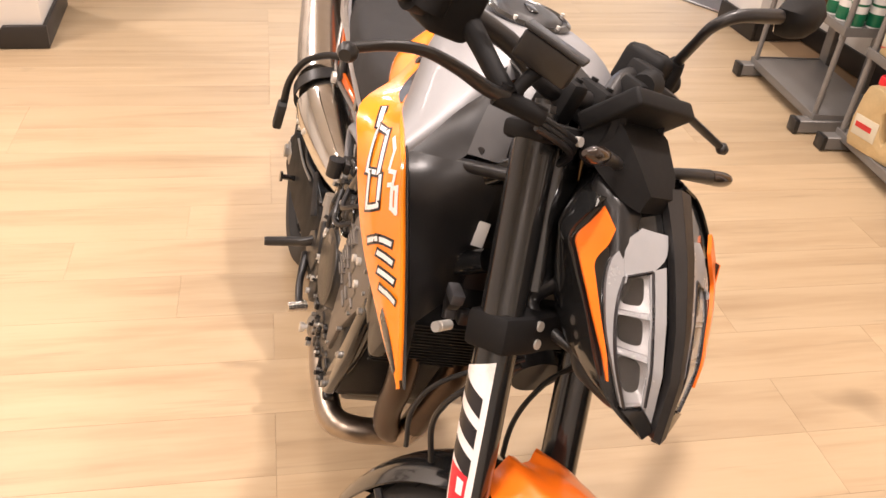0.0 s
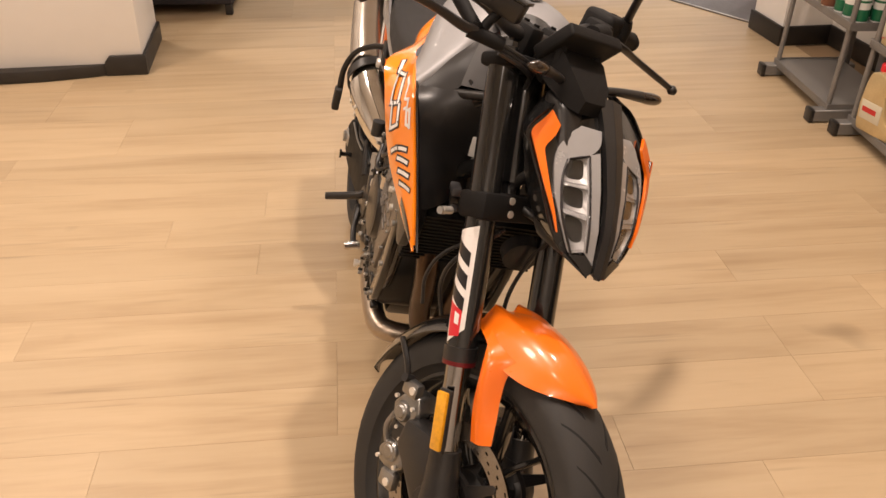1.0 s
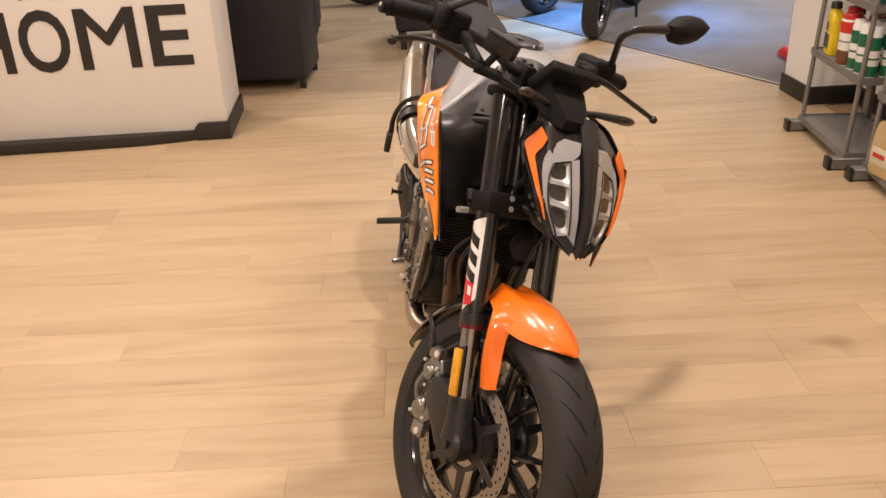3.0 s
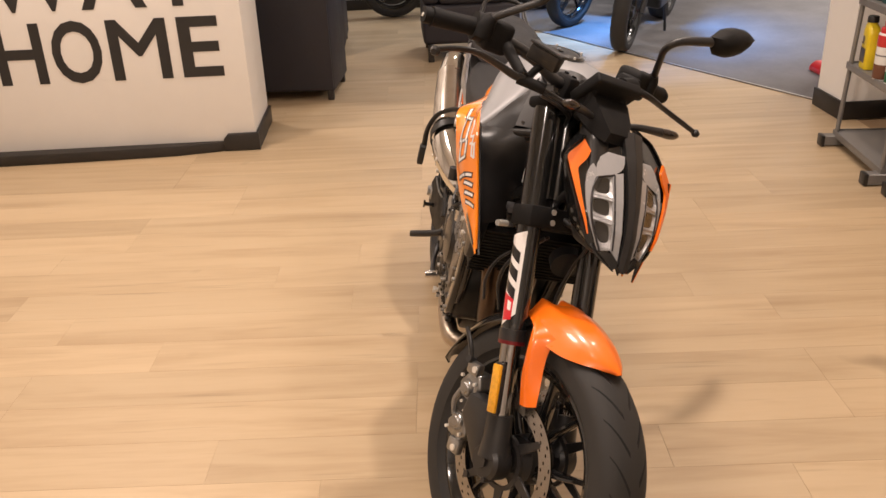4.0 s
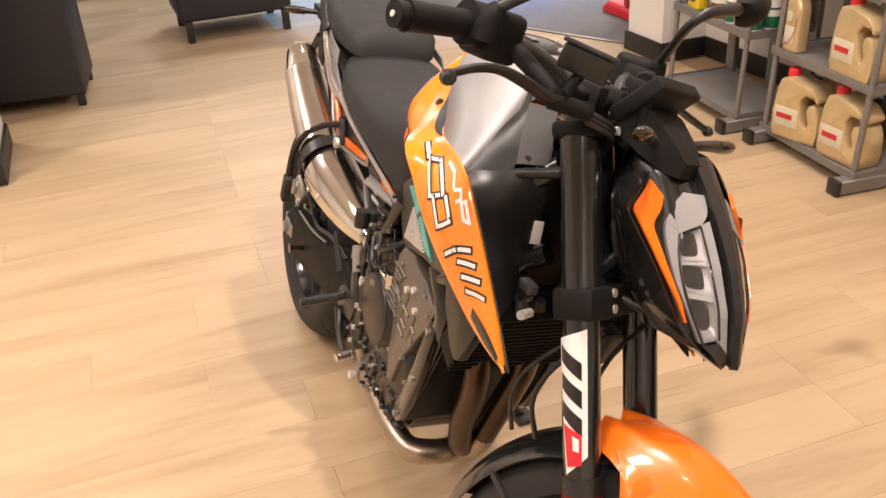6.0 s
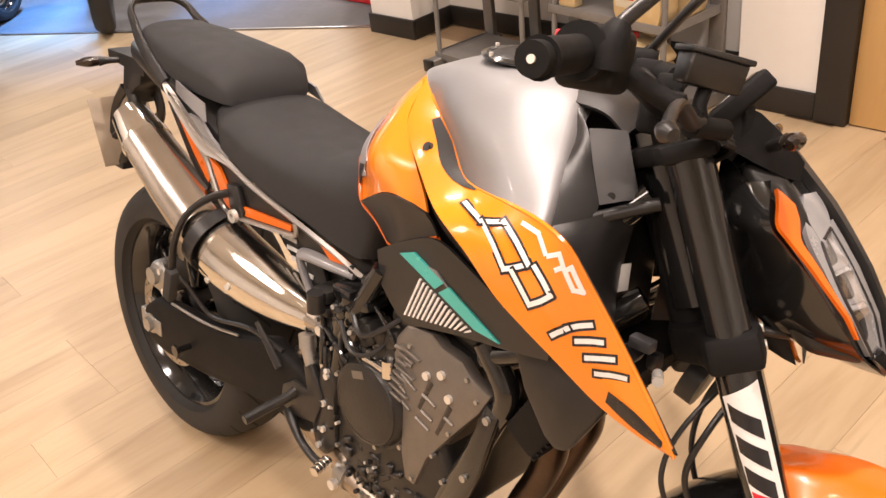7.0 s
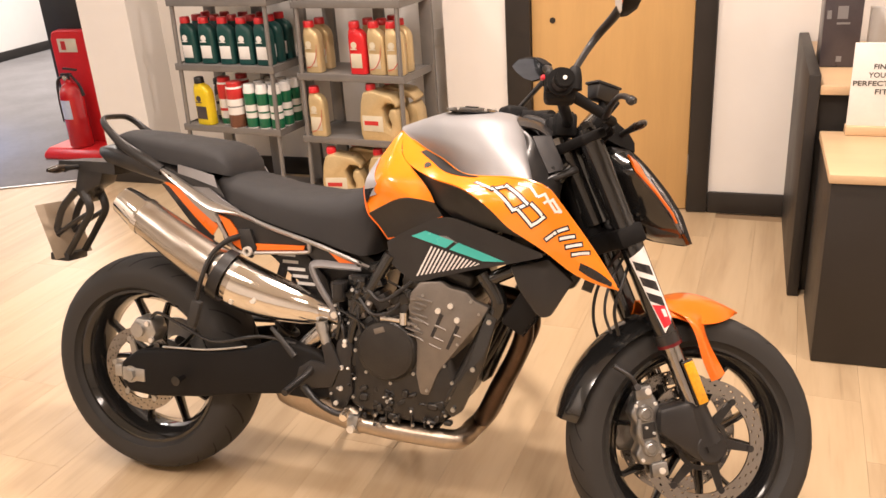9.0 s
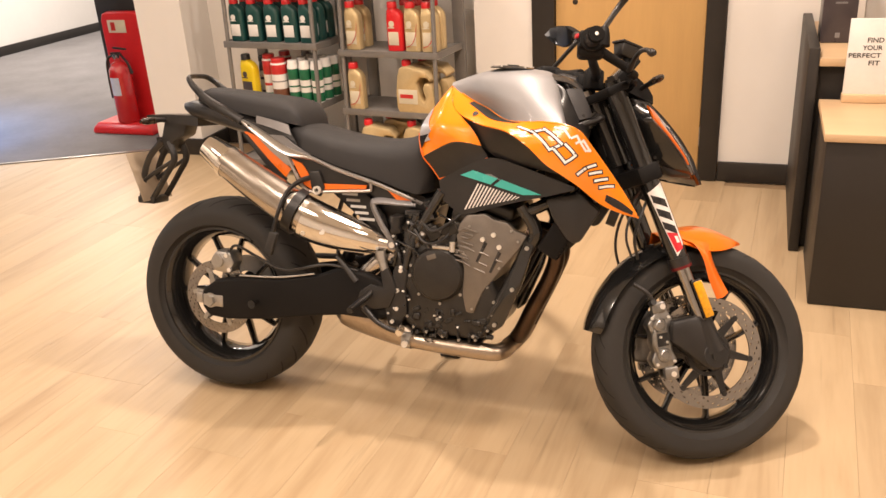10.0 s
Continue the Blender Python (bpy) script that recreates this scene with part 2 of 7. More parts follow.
def obj(name, bm, material, parent=None, label="", angle=38):
    bmesh.ops.recalc_face_normals(bm, faces=bm.faces)
    for f in bm.faces:
        f.smooth = True
    for e in bm.edges:
        e.smooth = len(e.link_faces) == 2 and e.calc_face_angle(0) < radians(angle)
    me = bpy.data.meshes.new(name)
    bm.to_mesh(me)
    bm.free()
    for m in material if isinstance(material, (list, tuple)) else [material]:
        me.materials.append(m)
    ob = new(name, me)
    if parent is not None:
        ob.parent = parent
    if label:
        ob["label"] = label
    return ob


def part(name, bm, material, parent, label="", angle=38):
    """A part of a thing; a list of meshes becomes one part each."""
    if isinstance(bm, list):
        return [obj(name, b, material, parent, label, angle) for b in bm]
    return obj(name, bm, material, parent, label, angle)


def thing(name, label, category, m=None, group="", kind=""):
    ob = new(name)
    ob.empty_display_size = 0.05
    if m is not None:
        ob.matrix_world = m
    return tagged(ob, label, category, group, kind)


def add(bm, other):
    """Joins other into bm and frees it."""
    me = bpy.data.meshes.new("joined")
    other.to_mesh(me)
    other.free()
    bm.from_mesh(me)
    bpy.data.meshes.remove(me)
    return bm


def join(*bms):
    out = bmesh.new()
    for b in bms:
        add(out, b)
    return out


def moved(bm, m):
    if isinstance(bm, list):
        return [moved(b, m) for b in bm]
    bmesh.ops.transform(bm, matrix=m, verts=bm.verts)
    if m.determinant() < 0:
        bmesh.ops.reverse_faces(bm, faces=bm.faces)
    return bm


FLIP = Matrix.Diagonal((1, -1, 1, 1))


def bevelled(bm, width, seg=2, angle=25):
    if width:
        edges = [e for e in bm.edges if len(e.link_faces) == 2 and e.calc_face_angle(0) > radians(angle)]
        bmesh.ops.bevel(bm, geom=edges, offset=width, segments=seg, affect="EDGES", clamp_overlap=True, profile=0.5)
    return bm


def box(x0, x1, y0, y1, z0, z1, bev=0.0, seg=2):
    bm = bmesh.new()
    bmesh.ops.create_cube(bm, size=1)
    bmesh.ops.transform(bm, matrix=Matrix.Translation(((x0 + x1) / 2, (y0 + y1) / 2, (z0 + z1) / 2)) @ Matrix.Diagonal((abs(x1 - x0), abs(y1 - y0), abs(z1 - z0), 1)), verts=bm.verts)
    return bevelled(bm, bev, seg)


def prism(points, axis, a, b, bev=0.0, seg=2):
    """A polygon pushed out along one axis from a to b; the points give the other two coordinates, in order."""
    bm = bmesh.new()

    def at(p, h):
        return {"x": (h, p[0], p[1]), "y": (p[0], h, p[1]), "z": (p[0], p[1], h)}[axis]

    lo = [bm.verts.new(at(p, a)) for p in points]
    hi = [bm.verts.new(at(p, b)) for p in points]
    bm.faces.new(lo)
    bm.faces.new(hi[::-1])
    k = len(points)
    for i in range(k):
        bm.faces.new((lo[i], lo[(i + 1) % k], hi[(i + 1) % k], hi[i]))
    bmesh.ops.recalc_face_normals(bm, faces=bm.faces)
    return bevelled(bm, bev, seg)


def curve_points(points, n):
    """Catmull-Rom through the points, n samples evenly spread by parameter."""
    pts = [Vector(p) for p in points]
    k = len(pts) - 1
    out = []
    for i in range(n):
        u = i * k / (n - 1)
        j = min(int(u), k - 1)
        f = u - j
        p1, p2 = pts[j], pts[j + 1]
        p0 = pts[j - 1] if j else p1 * 2 - p2
        p3 = pts[j + 2] if j + 2 <= k else p2 * 2 - p1
        out.append(0.5 * (2 * p1 + (p2 - p0) * f + (2 * p0 - 5 * p1 + 4 * p2 - p3) * f * f + (3 * p1 - p0 - 3 * p2 + p3) * f ** 3))
    return out


def tube(points, radius, seg=10, n=0, caps=True, flat=1.0, side=None):
    """A swept round (or flattened) bar; radius may be a list along the points."""
    if n == 0:
        n = 4 * (len(points) - 1) + 1 if len(points) > 2 else 2
    path = curve_points(points, n)
    radii = [radius] * n if not isinstance(radius, (list, tuple)) else [v[0] for v in curve_points([(r, 0, 0) for r in radius], n)]
    bm = bmesh.new()
    rings = []
    last = Vector(side) if side else None
    for i, p in enumerate(path):
        t = (path[min(i + 1, n - 1)] - path[max(i - 1, 0)]).normalized()
        if last is None:
            last = t.orthogonal()
        u = (last - t * last.dot(t)).normalized()
        last = u
        w = t.cross(u)
        rings.append([bm.verts.new(p + radii[i] * (math.cos(a) * u + flat * math.sin(a) * w)) for a in (2 * math.pi * k / seg for k in range(seg))])
    for a, b in zip(rings, rings[1:]):
        for k in range(seg):
            bm.faces.new((a[k], a[(k + 1) % seg], b[(k + 1) % seg], b[k]))
    if caps:
        bm.faces.new(rings[0][::-1])
        bm.faces.new(rings[-1])
    return bm


def rod(a, b, r, seg=12, r2=None, bev=0.0):
    bm = tube([a, b], [r, r if r2 is None else r2], seg)
    return bevelled(bm, bev, 1, 50) if bev else bm


def lathe(profile, seg=48, axis="y", centre=(0, 0, 0), closed=False):
    """Turns (radius, height) pairs round an axis."""
    bm = bmesh.new()
    rings = []
    for r, h in profile:
        ring = []
        for k in range(seg):
            a = 2 * math.pi * k / seg
            c, s = r * math.cos(a), r * math.sin(a)
            p = {"y": (c, h, s), "z": (c, s, h), "x": (h, c, s)}[axis]
            ring.append(bm.verts.new(Vector(p) + Vector(centre)))
        rings.append(ring)
    pairs = list(zip(rings, rings[1:])) + ([(rings[-1], rings[0])] if closed else [])
    for a, b in pairs:
        for k in range(seg):
            bm.faces.new((a[k], a[(k + 1) % seg], b[(k + 1) % seg], b[k]))
    if not closed:
        for ring in (rings[0], rings[-1]):
            if (ring[0].co - ring[1].co).length > 1e-5:
                bm.faces.new(ring)
    bmesh.ops.remove_doubles(bm, verts=bm.verts, dist=1e-6)
    bmesh.ops.recalc_face_normals(bm, faces=bm.faces)
    return bm


def grid_points(lines, nu, nv, bulge=0.0):
    """A net of points over a skin stretched across the lines; bulge pushes its middle out along the normal."""
    rows = [curve_points(line, nu) for line in lines]
    net = [curve_points([r[i] for r in rows], nv) if len(rows) > 2 else [rows[0][i].lerp(rows[1][i], j / (nv - 1)) for j in range(nv)] for i in range(nu)]
    if bulge:
        out = []
        for i in range(nu):
            line = []
            for j in range(nv):
                du = net[min(i + 1, nu - 1)][j] - net[max(i - 1, 0)][j]
                dv = net[i][min(j + 1, nv - 1)] - net[i][max(j - 1, 0)]
                nn = du.cross(dv)
                nn = nn.normalized() if nn.length > 1e-9 else Vector((0, 0, 0))
                f = j / (nv - 1)
                line.append(net[i][j] + nn * bulge * 4 * f * (1 - f))
            out.append(line)
        net = out
    return net


def skin(net, thick=0.004):
    """A sheet over a net of points, with thickness on the side away from its normal."""
    nu, nv = len(net), len(net[0])
    bm = bmesh.new()
    normals = []
    for i in range(nu):
        line = []
        for j in range(nv):
            du = net[min(i + 1, nu - 1)][j] - net[max(i - 1, 0)][j]
            dv = net[i][min(j + 1, nv - 1)] - net[i][max(j - 1, 0)]
            c = du.cross(dv)
            line.append(c.normalized() if c.length > 1e-9 else Vector((0, 0, 0)))
        normals.append(line)
    top = [[bm.verts.new(net[i][j]) for j in range(nv)] for i in range(nu)]
    low = [[bm.verts.new(net[i][j] - normals[i][j] * thick) for j in range(nv)] for i in range(nu)]
    for i in range(nu - 1):
        for j in range(nv - 1):
            bm.faces.new((top[i][j], top[i + 1][j], top[i + 1][j + 1], top[i][j + 1]))
            bm.faces.new((low[i][j], low[i][j + 1], low[i + 1][j + 1], low[i + 1][j]))
    for i in range(nu - 1):
        bm.faces.new((top[i][0], low[i][0], low[i + 1][0], top[i + 1][0]))
        bm.faces.new((top[i][-1], top[i + 1][-1], low[i + 1][-1], low[i][-1]))
    for j in range(nv - 1):
        bm.faces.new((top[0][j], top[0][j + 1], low[0][j + 1], low[0][j]))
        bm.faces.new((top[-1][j], low[-1][j], low[-1][j + 1], top[-1][j + 1]))
    bmesh.ops.remove_doubles(bm, verts=bm.verts, dist=1e-5)
    return bm


def patch(lines, nu=14, nv=6, bulge=0.0, thick=0.004):
    return skin(grid_points(lines, nu, nv, bulge), thick)


def loft(rings, caps=True):
    bm = bmesh.new()
    made = [[bm.verts.new(p) for p in ring] for ring in rings]
    k = len(made[0])
    for a, b in zip(made, made[1:]):
        for i in range(k):
            bm.faces.new((a[i], a[(i + 1) % k], b[(i + 1) % k], b[i]))
    if caps:
        bm.faces.new(made[0][::-1])
        bm.faces.new(made[-1])
    bmesh.ops.remove_doubles(bm, verts=bm.verts, dist=1e-5)
    return bm


def words(text, size, m, material, depth=0.002, spacing=1.0, bold=0.0):
    """Built-in lettering as a mesh, flat in its own xy plane, placed by m."""
    c = bpy.data.curves.new("lettering", "FONT")
    c.body, c.size, c.extrude, c.space_character, c.offset, c.resolution_u = text, size, depth / 2, spacing, bold, 4
    ob = bpy.data.objects.new("lettering", c)
    me = bpy.data.meshes.new_from_object(ob)
    bpy.data.objects.remove(ob)
    bpy.data.curves.remove(c)
    me.transform(m)
    me.materials.append(material)
    return me

# ---- the room ----


def setting(name, bm, material, label="", category="", parent=None):
    ob = obj(name, bm, material, parent, angle=30)
    return tagged(ob, label, category, kind="structure")


floor = setting("floor", box(-7.6, 4.8, -3.8, 8.2, -0.1, -0.006), mat("oak_underfloor", (0.30, 0.20, 0.115), 0.6, vary=0.15, scale=3), "pale oak vinyl plank floor of a showroom", "floor")
# carpet beyond a straight edge that runs from the display wall to the wall pier
CARPET_EDGE = [(-7.6, -0.45), (-4.46, 1.19), (-2.06, 2.43), (-2.06, 8.2), (-7.6, 8.2)]
carpet = setting("carpet", prism(CARPET_EDGE, "z", 0.0005, 0.006), CARPET, "grey-blue low-pile carpet beside the plank floor", "carpet")
setting("carpet_trim", prism([(-4.46, 1.19), (-2.06, 2.43), (-2.068, 2.446), (-4.468, 1.206)], "z", 0.0008, 0.008, 0.001), SILVER, "thin metal threshold strip between planks and carpet", "trim")
# Ceiling stays out of view; its white is assumed, for bounced light.
setting("ceiling", box(-7.6, 4.8, -3.8, 8.2, CEIL, CEIL + 0.15), CEILING, "unseen ceiling, assumed white to bounce the lamps", "ceiling")
setting("wall_south", box(-7.6, 4.8, -3.9, -3.75, -0.1, CEIL), WALL, "plain white painted wall", "wall")
setting("wall_east", box(4.65, 4.8, -3.75, 2.4, -0.1, CEIL), WALL, "plain white painted wall", "wall")
setting("wall_far_north", box(-7.6, -2.02, 8.05, 8.2, -0.1, CEIL), WALL, "plain white painted wall", "wall")
setting("wall_west", box(-6.25, -6.1, -3.75, 8.05, -0.1, CEIL), WALL, "white painted wall with black skirting behind the carpet", "wall")
wall_north = setting("wall_north", join(
    box(-2.02, -1.70, 2.38, 8.05, -0.1, CEIL),
    box(-1.70, 0.10, 2.66, 2.80, -0.1, CEIL),
    box(0.10, 0.413, 2.40, 2.80, -0.1, CEIL),
    box(0.413, 1.37, 2.40, 2.80, 2.122, CEIL),
    box(1.37, 4.65, 2.40, 2.80, -0.1, CEIL)), WALL, "white painted wall with a shallow recess for shelving", "wall")


def skirting(name, x0, x1, y0, y1, h=0.105):
    return setting(name, bevelled(box(x0, x1, y0, y1, 0.0, h), 0.006, 2), SKIRT, "black painted skirting board at the foot of a wall", "skirting")


skirting("baseboard", -2.035, -1.685, 2.362, 2.3795)
skirting("baseboard", -1.6995, -1.685, 2.3795, 2.6595)
skirting("baseboard", -2.035, -2.0205, 2.3795, 5.0)
skirting("baseboard", -1.684, 0.084, 2.643, 2.6595)
skirting("baseboard", 0.084, 0.0995, 2.3835, 2.6595)
skirting("baseboard", 0.084, 0.4125, 2.383, 2.3995)
skirting("baseboard", 1.371, 4.64, 2.383, 2.3995)
skirting("baseboard", -6.0995, -6.083, -3.7, 8.0)

# door
door = thing("door_1", "plain maple veneer door in a black frame, closed", "door", kind="structure")
part("door_frame", join(box(0.415, 0.532, 2.375, 2.50, 0.004, 2.12, 0.004), box(1.275, 1.368, 2.375, 2.50, 0.004, 2.12, 0.004), box(0.532, 1.275, 2.375, 2.50, 2.04, 2.12, 0.004)), BLACKBOARD, door, "black painted door frame")
part("door_leaf", box(0.535, 1.272, 2.405, 2.45, 0.006, 2.036, 0.003), DOORWOOD, door)
part("key_hole", lathe([(0.0, 2.402), (0.013, 2.402), (0.014, 2.4055)], 20, "y", (0.634, 0, 0.903)), SKIRT, door, "small dark lock hole")
hinge_bm = join(*[rod((1.276, 2.400, z), (1.276, 2.400, z + 0.10), 0.007, 10) for z in (0.18, 0.98, 1.76)])
part("hinge", hinge_bm, ALU, door, "brushed steel hinges")

# socket on the recess side
socket = thing("wall_socket", "white plastic socket plate on the white wall", "socket")
part("plate", box(-0.040, 0.046, 2.646, 2.6585, 0.745, 0.830, 0.003), WHITEP, socket)
part("switch", box(-0.030, -0.012, 2.642, 2.647, 0.775, 0.803, 0.002), WHITEP, socket)

# ceiling lights, all unseen: a ring round each lamp and fill disc
for sx, sy in SPOTS:
    f = thing("ceiling_light", "unseen round ceiling fixture, assumed for the lighting", "downlight", Matrix.Translation((sx, sy, CEIL)), "ceiling downlights")
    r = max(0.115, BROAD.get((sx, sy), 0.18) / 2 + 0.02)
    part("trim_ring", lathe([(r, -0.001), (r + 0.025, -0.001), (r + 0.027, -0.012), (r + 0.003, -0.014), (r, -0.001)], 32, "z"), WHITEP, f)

# display wall with lettering
disp = thing("display_wall", "white display wall with large black lettering and black plinth", "display wall")
part("panel", box(-2.25, -1.715, -3.4, -0.885, 0.004, 2.3, 0.006), WALL, disp)
plinth = [(-1.706, -1.045), (-1.69, -1.10), (-1.650, -1.33), (-1.632, -1.8), (-1.622, -2.3), (-1.62, -3.4), (-1.714, -3.4), (-1.714, -1.045)]
part("plinth", prism(plinth, "z", 0.002, 0.058, 0.004), SKIRT, disp, "low black plinth along the foot")
part("corner_skirting", join(prism([(-1.06, 0.002), (-0.868, 0.002), (-0.868, 0.098), (-1.035, 0.098), (-1.06, 0.07)], "x", -1.714, -1.693, 0.003), box(-2.25, -1.714, -0.884, -0.868, 0.002, 0.10, 0.003)), SKIRT, disp, "black skirting round the corner")


def lettering(name, text, m, fit_y, fit_z, parent, material, depth=0.004, bold=0.0):
    """Text stretched to a given width and height on its own plane."""
    me = words(text, 1.0, Matrix.Identity(4), material, depth, 1.0, bold)
    xs, ys = [v.co.x for v in me.vertices], [v.co.y for v in me.vertices]
    sx, sy = (fit_y[1] - fit_y[0]) / (max(xs) - min(xs)), (fit_z[1] - fit_z[0]) / (max(ys) - min(ys))
    for v in me.vertices:
        v.co = Vector((fit_y[0] + (v.co.x - min(xs)) * sx, fit_z[0] + (v.co.y - min(ys)) * sy, v.co.z))
    me.transform(m)
    ob = new(name, me)
    ob.parent = parent
    return ob


TO_EAST = Matrix(((0, 0, 1, -1.7135), (1, 0, 0, 0), (0, 1, 0, 0), (0, 0, 0, 1)))
for text, y0, y1, fat in (("H", -2.163, -1.918, 0.016), ("O", -1.875, -1.622, 0.016), ("M", -1.580, -1.276, 0.0), ("E", -1.220, -1.008, 0.016)):
    z0, z1 = (0.409, 0.733) if text == "O" else (0.414, 0.727)
    if fat:
        lettering("lettering", text, TO_EAST, (y0, y1), (z0, z1), disp, INK, bold=fat)
    else:
        lettering("lettering", text, TO_EAST, (y0, y1 - 0.011), (z0, z1), disp, INK)
        lettering("lettering", text, Matrix.Translation((0.0006, 0, 0)) @ TO_EAST, (y0 + 0.011, y1), (z0, z1), disp, INK)
for text, y0, y1 in (("W", -2.150, -1.690), ("A", -1.680, -1.351), ("Y", -1.345, -1.045)):
    lettering("lettering", text, TO_EAST, (y0, y1), (0.783, 1.096), disp, INK, bold=0.012)

# dark cabinets beyond


def cabinet(x0, x1, y0, y1, z1, turn=0.0):
    c = thing("storage_cabinet", "charcoal cabinet on short black legs, doors closed", "cabinet", Matrix.Translation((x1, y1, 0)) @ Matrix.Rotation(radians(turn), 4, "Z") @ Matrix.Translation((x0 - x1, y0 - y1, 0)), "charcoal cabinets")
    w, d = x1 - x0, y1 - y0
    part("body", box(0, w - 0.022, 0, d, 0.06, z1, 0.008), DARKCAB, c)
    for k in range(2):
        dr = part("cabinet_door", box(w - 0.021, w, 0.004 + k * d / 2, (k + 1) * d / 2 - 0.004, 0.075, z1 - 0.02, 0.004), DARKCAB, c)
        part("handle", box(w + 0.001, w + 0.016, d / 2 + (k - 0.5) * 0.08 - 0.006, d / 2 + (k - 0.5) * 0.08 + 0.006, 0.95, 1.12, 0.004), BLACKBOARD, dr)
    for lx in (0.03, w - 0.06):
        for ly in (0.03, d - 0.05):
            part("leg", box(lx, lx + 0.04, ly, ly + 0.04, 0.001, 0.062, 0.003), BLACKBOARD, c)
    return c


cabinet(-3.20, -2.640, -1.65, -0.510, 1.5, -6.0)
cabinet(-4.72, -3.95, -1.55, -0.50, 1.5)

stool = thing("armchair", "black leather armchair on short legs", "armchair", Matrix.Translation((-3.60, 0.11, 0)))
part("base", box(-0.62, 0.0, 0.0, 0.72, 0.13, 0.42, 0.03, 3), DARKCAB, stool)
part("seat_cushion", box(-0.56, 0.01, 0.12, 0.60, 0.42, 0.52, 0.035, 3), DARKCAB, stool)
part("backrest", box(-0.70, -0.56, 0.02, 0.70, 0.30, 0.86, 0.04, 3), DARKCAB, stool)
for yy in (0.0, 0.60):
    part("armrest", box(-0.62, -0.005, yy, yy + 0.12, 0.421, 0.64, 0.035, 3), DARKCAB, stool)
for lx in (-0.58, -0.05):
    for ly in (0.03, 0.65):
        part("leg", box(lx, lx + 0.045, ly, ly + 0.045, 0.001, 0.132, 0.004), BLACKBOARD, stool)

# counters
low = thing("display_counter", "low black counter with a pale oak top", "counter")
part("carcass", box(1.765, 2.75, 1.056, 1.53, 0.002, 0.622, 0.004), BLACKBOARD, low)
part("worktop", box(1.757, 2.76, 1.047, 1.532, 0.6225, 0.652, 0.004), COUNTERWOOD, low, "pale oak laminate top")
high = thing("wall_counter", "black wall counter with side panel and pale oak top", "counter")
part("side_panel", box(1.705, 1.745, 1.54, 2.378, 0.002, 0.845, 0.004), BLACKBOARD, high)
part("worktop", box(1.746, 2.75, 1.541, 2.378, 0.775, 0.808, 0.004), COUNTERWOOD, high, "pale oak laminate top")
part("front_panel", box(1.746, 2.75, 1.60, 1.62, 0.002, 0.774, 0.003), BLACKBOARD, high)

sign = thing("counter_sign", "white card sign in an oak block on the counter", "sign")
part("block", box(1.832, 2.056, 1.475, 1.525, 0.653, 0.684, 0.003), COUNTERWOOD, sign, "pale oak block")
card = part("card", box(1.834, 2.052, 1.494, 1.503, 0.682, 0.962, 0.0015), WHITEP, sign)
TO_SOUTH = Matrix(((1, 0, 0, 0), (0, 0, -1, 1.4930), (0, 1, 0, 0), (0, 0, 0, 1)))
for text, fx, fz in (("FIND", (1.898, 1.953), (0.876, 0.893)), ("YOUR", (1.884, 1.951), (0.848, 0.865)), ("PERFECT", (1.840, 1.949), (0.820, 0.837)), ("FIT", (1.910, 1.948), (0.792, 0.809))):
    lettering("lettering", text, TO_SOUTH, fx, fz, card, INK, 0.001, 0.01)
part("emblem", prism([(1.988, 0.937), (2.022, 0.937), (2.018, 0.931), (2.012, 0.930), (2.006, 0.912), (2.004, 0.912), (1.998, 0.930), (1.992, 0.931)], "y", 1.4925, 1.4938), INK, card, "small dark triangular emblem")

pack = thing("boxed_helmet", "dark printed carton standing on the counter", "carton")
part("carton", box(1.755, 1.885, 1.84, 2.02, 0.809, 1.16, 0.004), DARKBOT, pack)
for k, (a, b, z0, z1) in enumerate(((1.765, 1.780, 0.985, 1.015), (1.80, 1.845, 0.965, 0.972), (1.80, 1.835, 0.985, 1.03), (1.81, 1.828, 0.83, 0.85))):
    part("print", box(a, b, 1.8375, 1.8395, z0, z1), GREYP, pack, "pale printed bar")
jk = thing("canvas_bag", "olive canvas bag standing on the counter", "bag")
rings = []
for z, w, d in ((0.810, 0.20, 0.085), (0.83, 0.215, 0.095), (0.95, 0.20, 0.09), (1.10, 0.185, 0.08), (1.22, 0.15, 0.05)):
    rings.append([V(2.26 + w * math.copysign(abs(math.cos(a)) ** 0.5, math.cos(a)) + 0.008 * math.sin(5 * a + z * 30), 1.90 + d * math.copysign(abs(math.sin(a)) ** 0.5, math.sin(a)) + 0.008 * math.cos(4 * a - z * 25), z) for a in (2 * math.pi * k / 28 for k in range(28))])
part("body", loft(rings), OLIVE, jk)
part("strap", tube([(2.08, 1.80, 1.2), (2.03, 1.79, 1.10), (2.03, 1.80, 1.0), (2.07, 1.81, 0.95)], 0.018, 8, flat=0.3), OLIVE, jk)
tin = thing("paper_stack", "white leaflet rack on the counter", "leaflets")
part("leaflet", box(1.93, 2.03, 2.00, 2.04, 0.809, 1.0, 0.002), WHITEP, tin)

# ---- fire point ----
fp = thing("fire_point_stand", "red plastic fire point stand on the carpet", "fire stand", Matrix.Translation((-2.565, 2.86, 0.006)))
part("foot", bevelled(loft([[V(x * s, y * s, z) for x, y in ((-0.25, -0.17), (0.25, -0.17), (0.25, 0.17), (-0.25, 0.17))] for z, s in ((0.0, 1.0), (0.035, 1.0), (0.075, 0.86))]), 0.012, 2), RED, fp)
back = [(-0.155, 0.07), (0.165, 0.07), (0.165, 0.74), (0.15, 0.785), (0.11, 0.80), (-0.10, 0.80), (-0.14, 0.785), (-0.155, 0.74)]
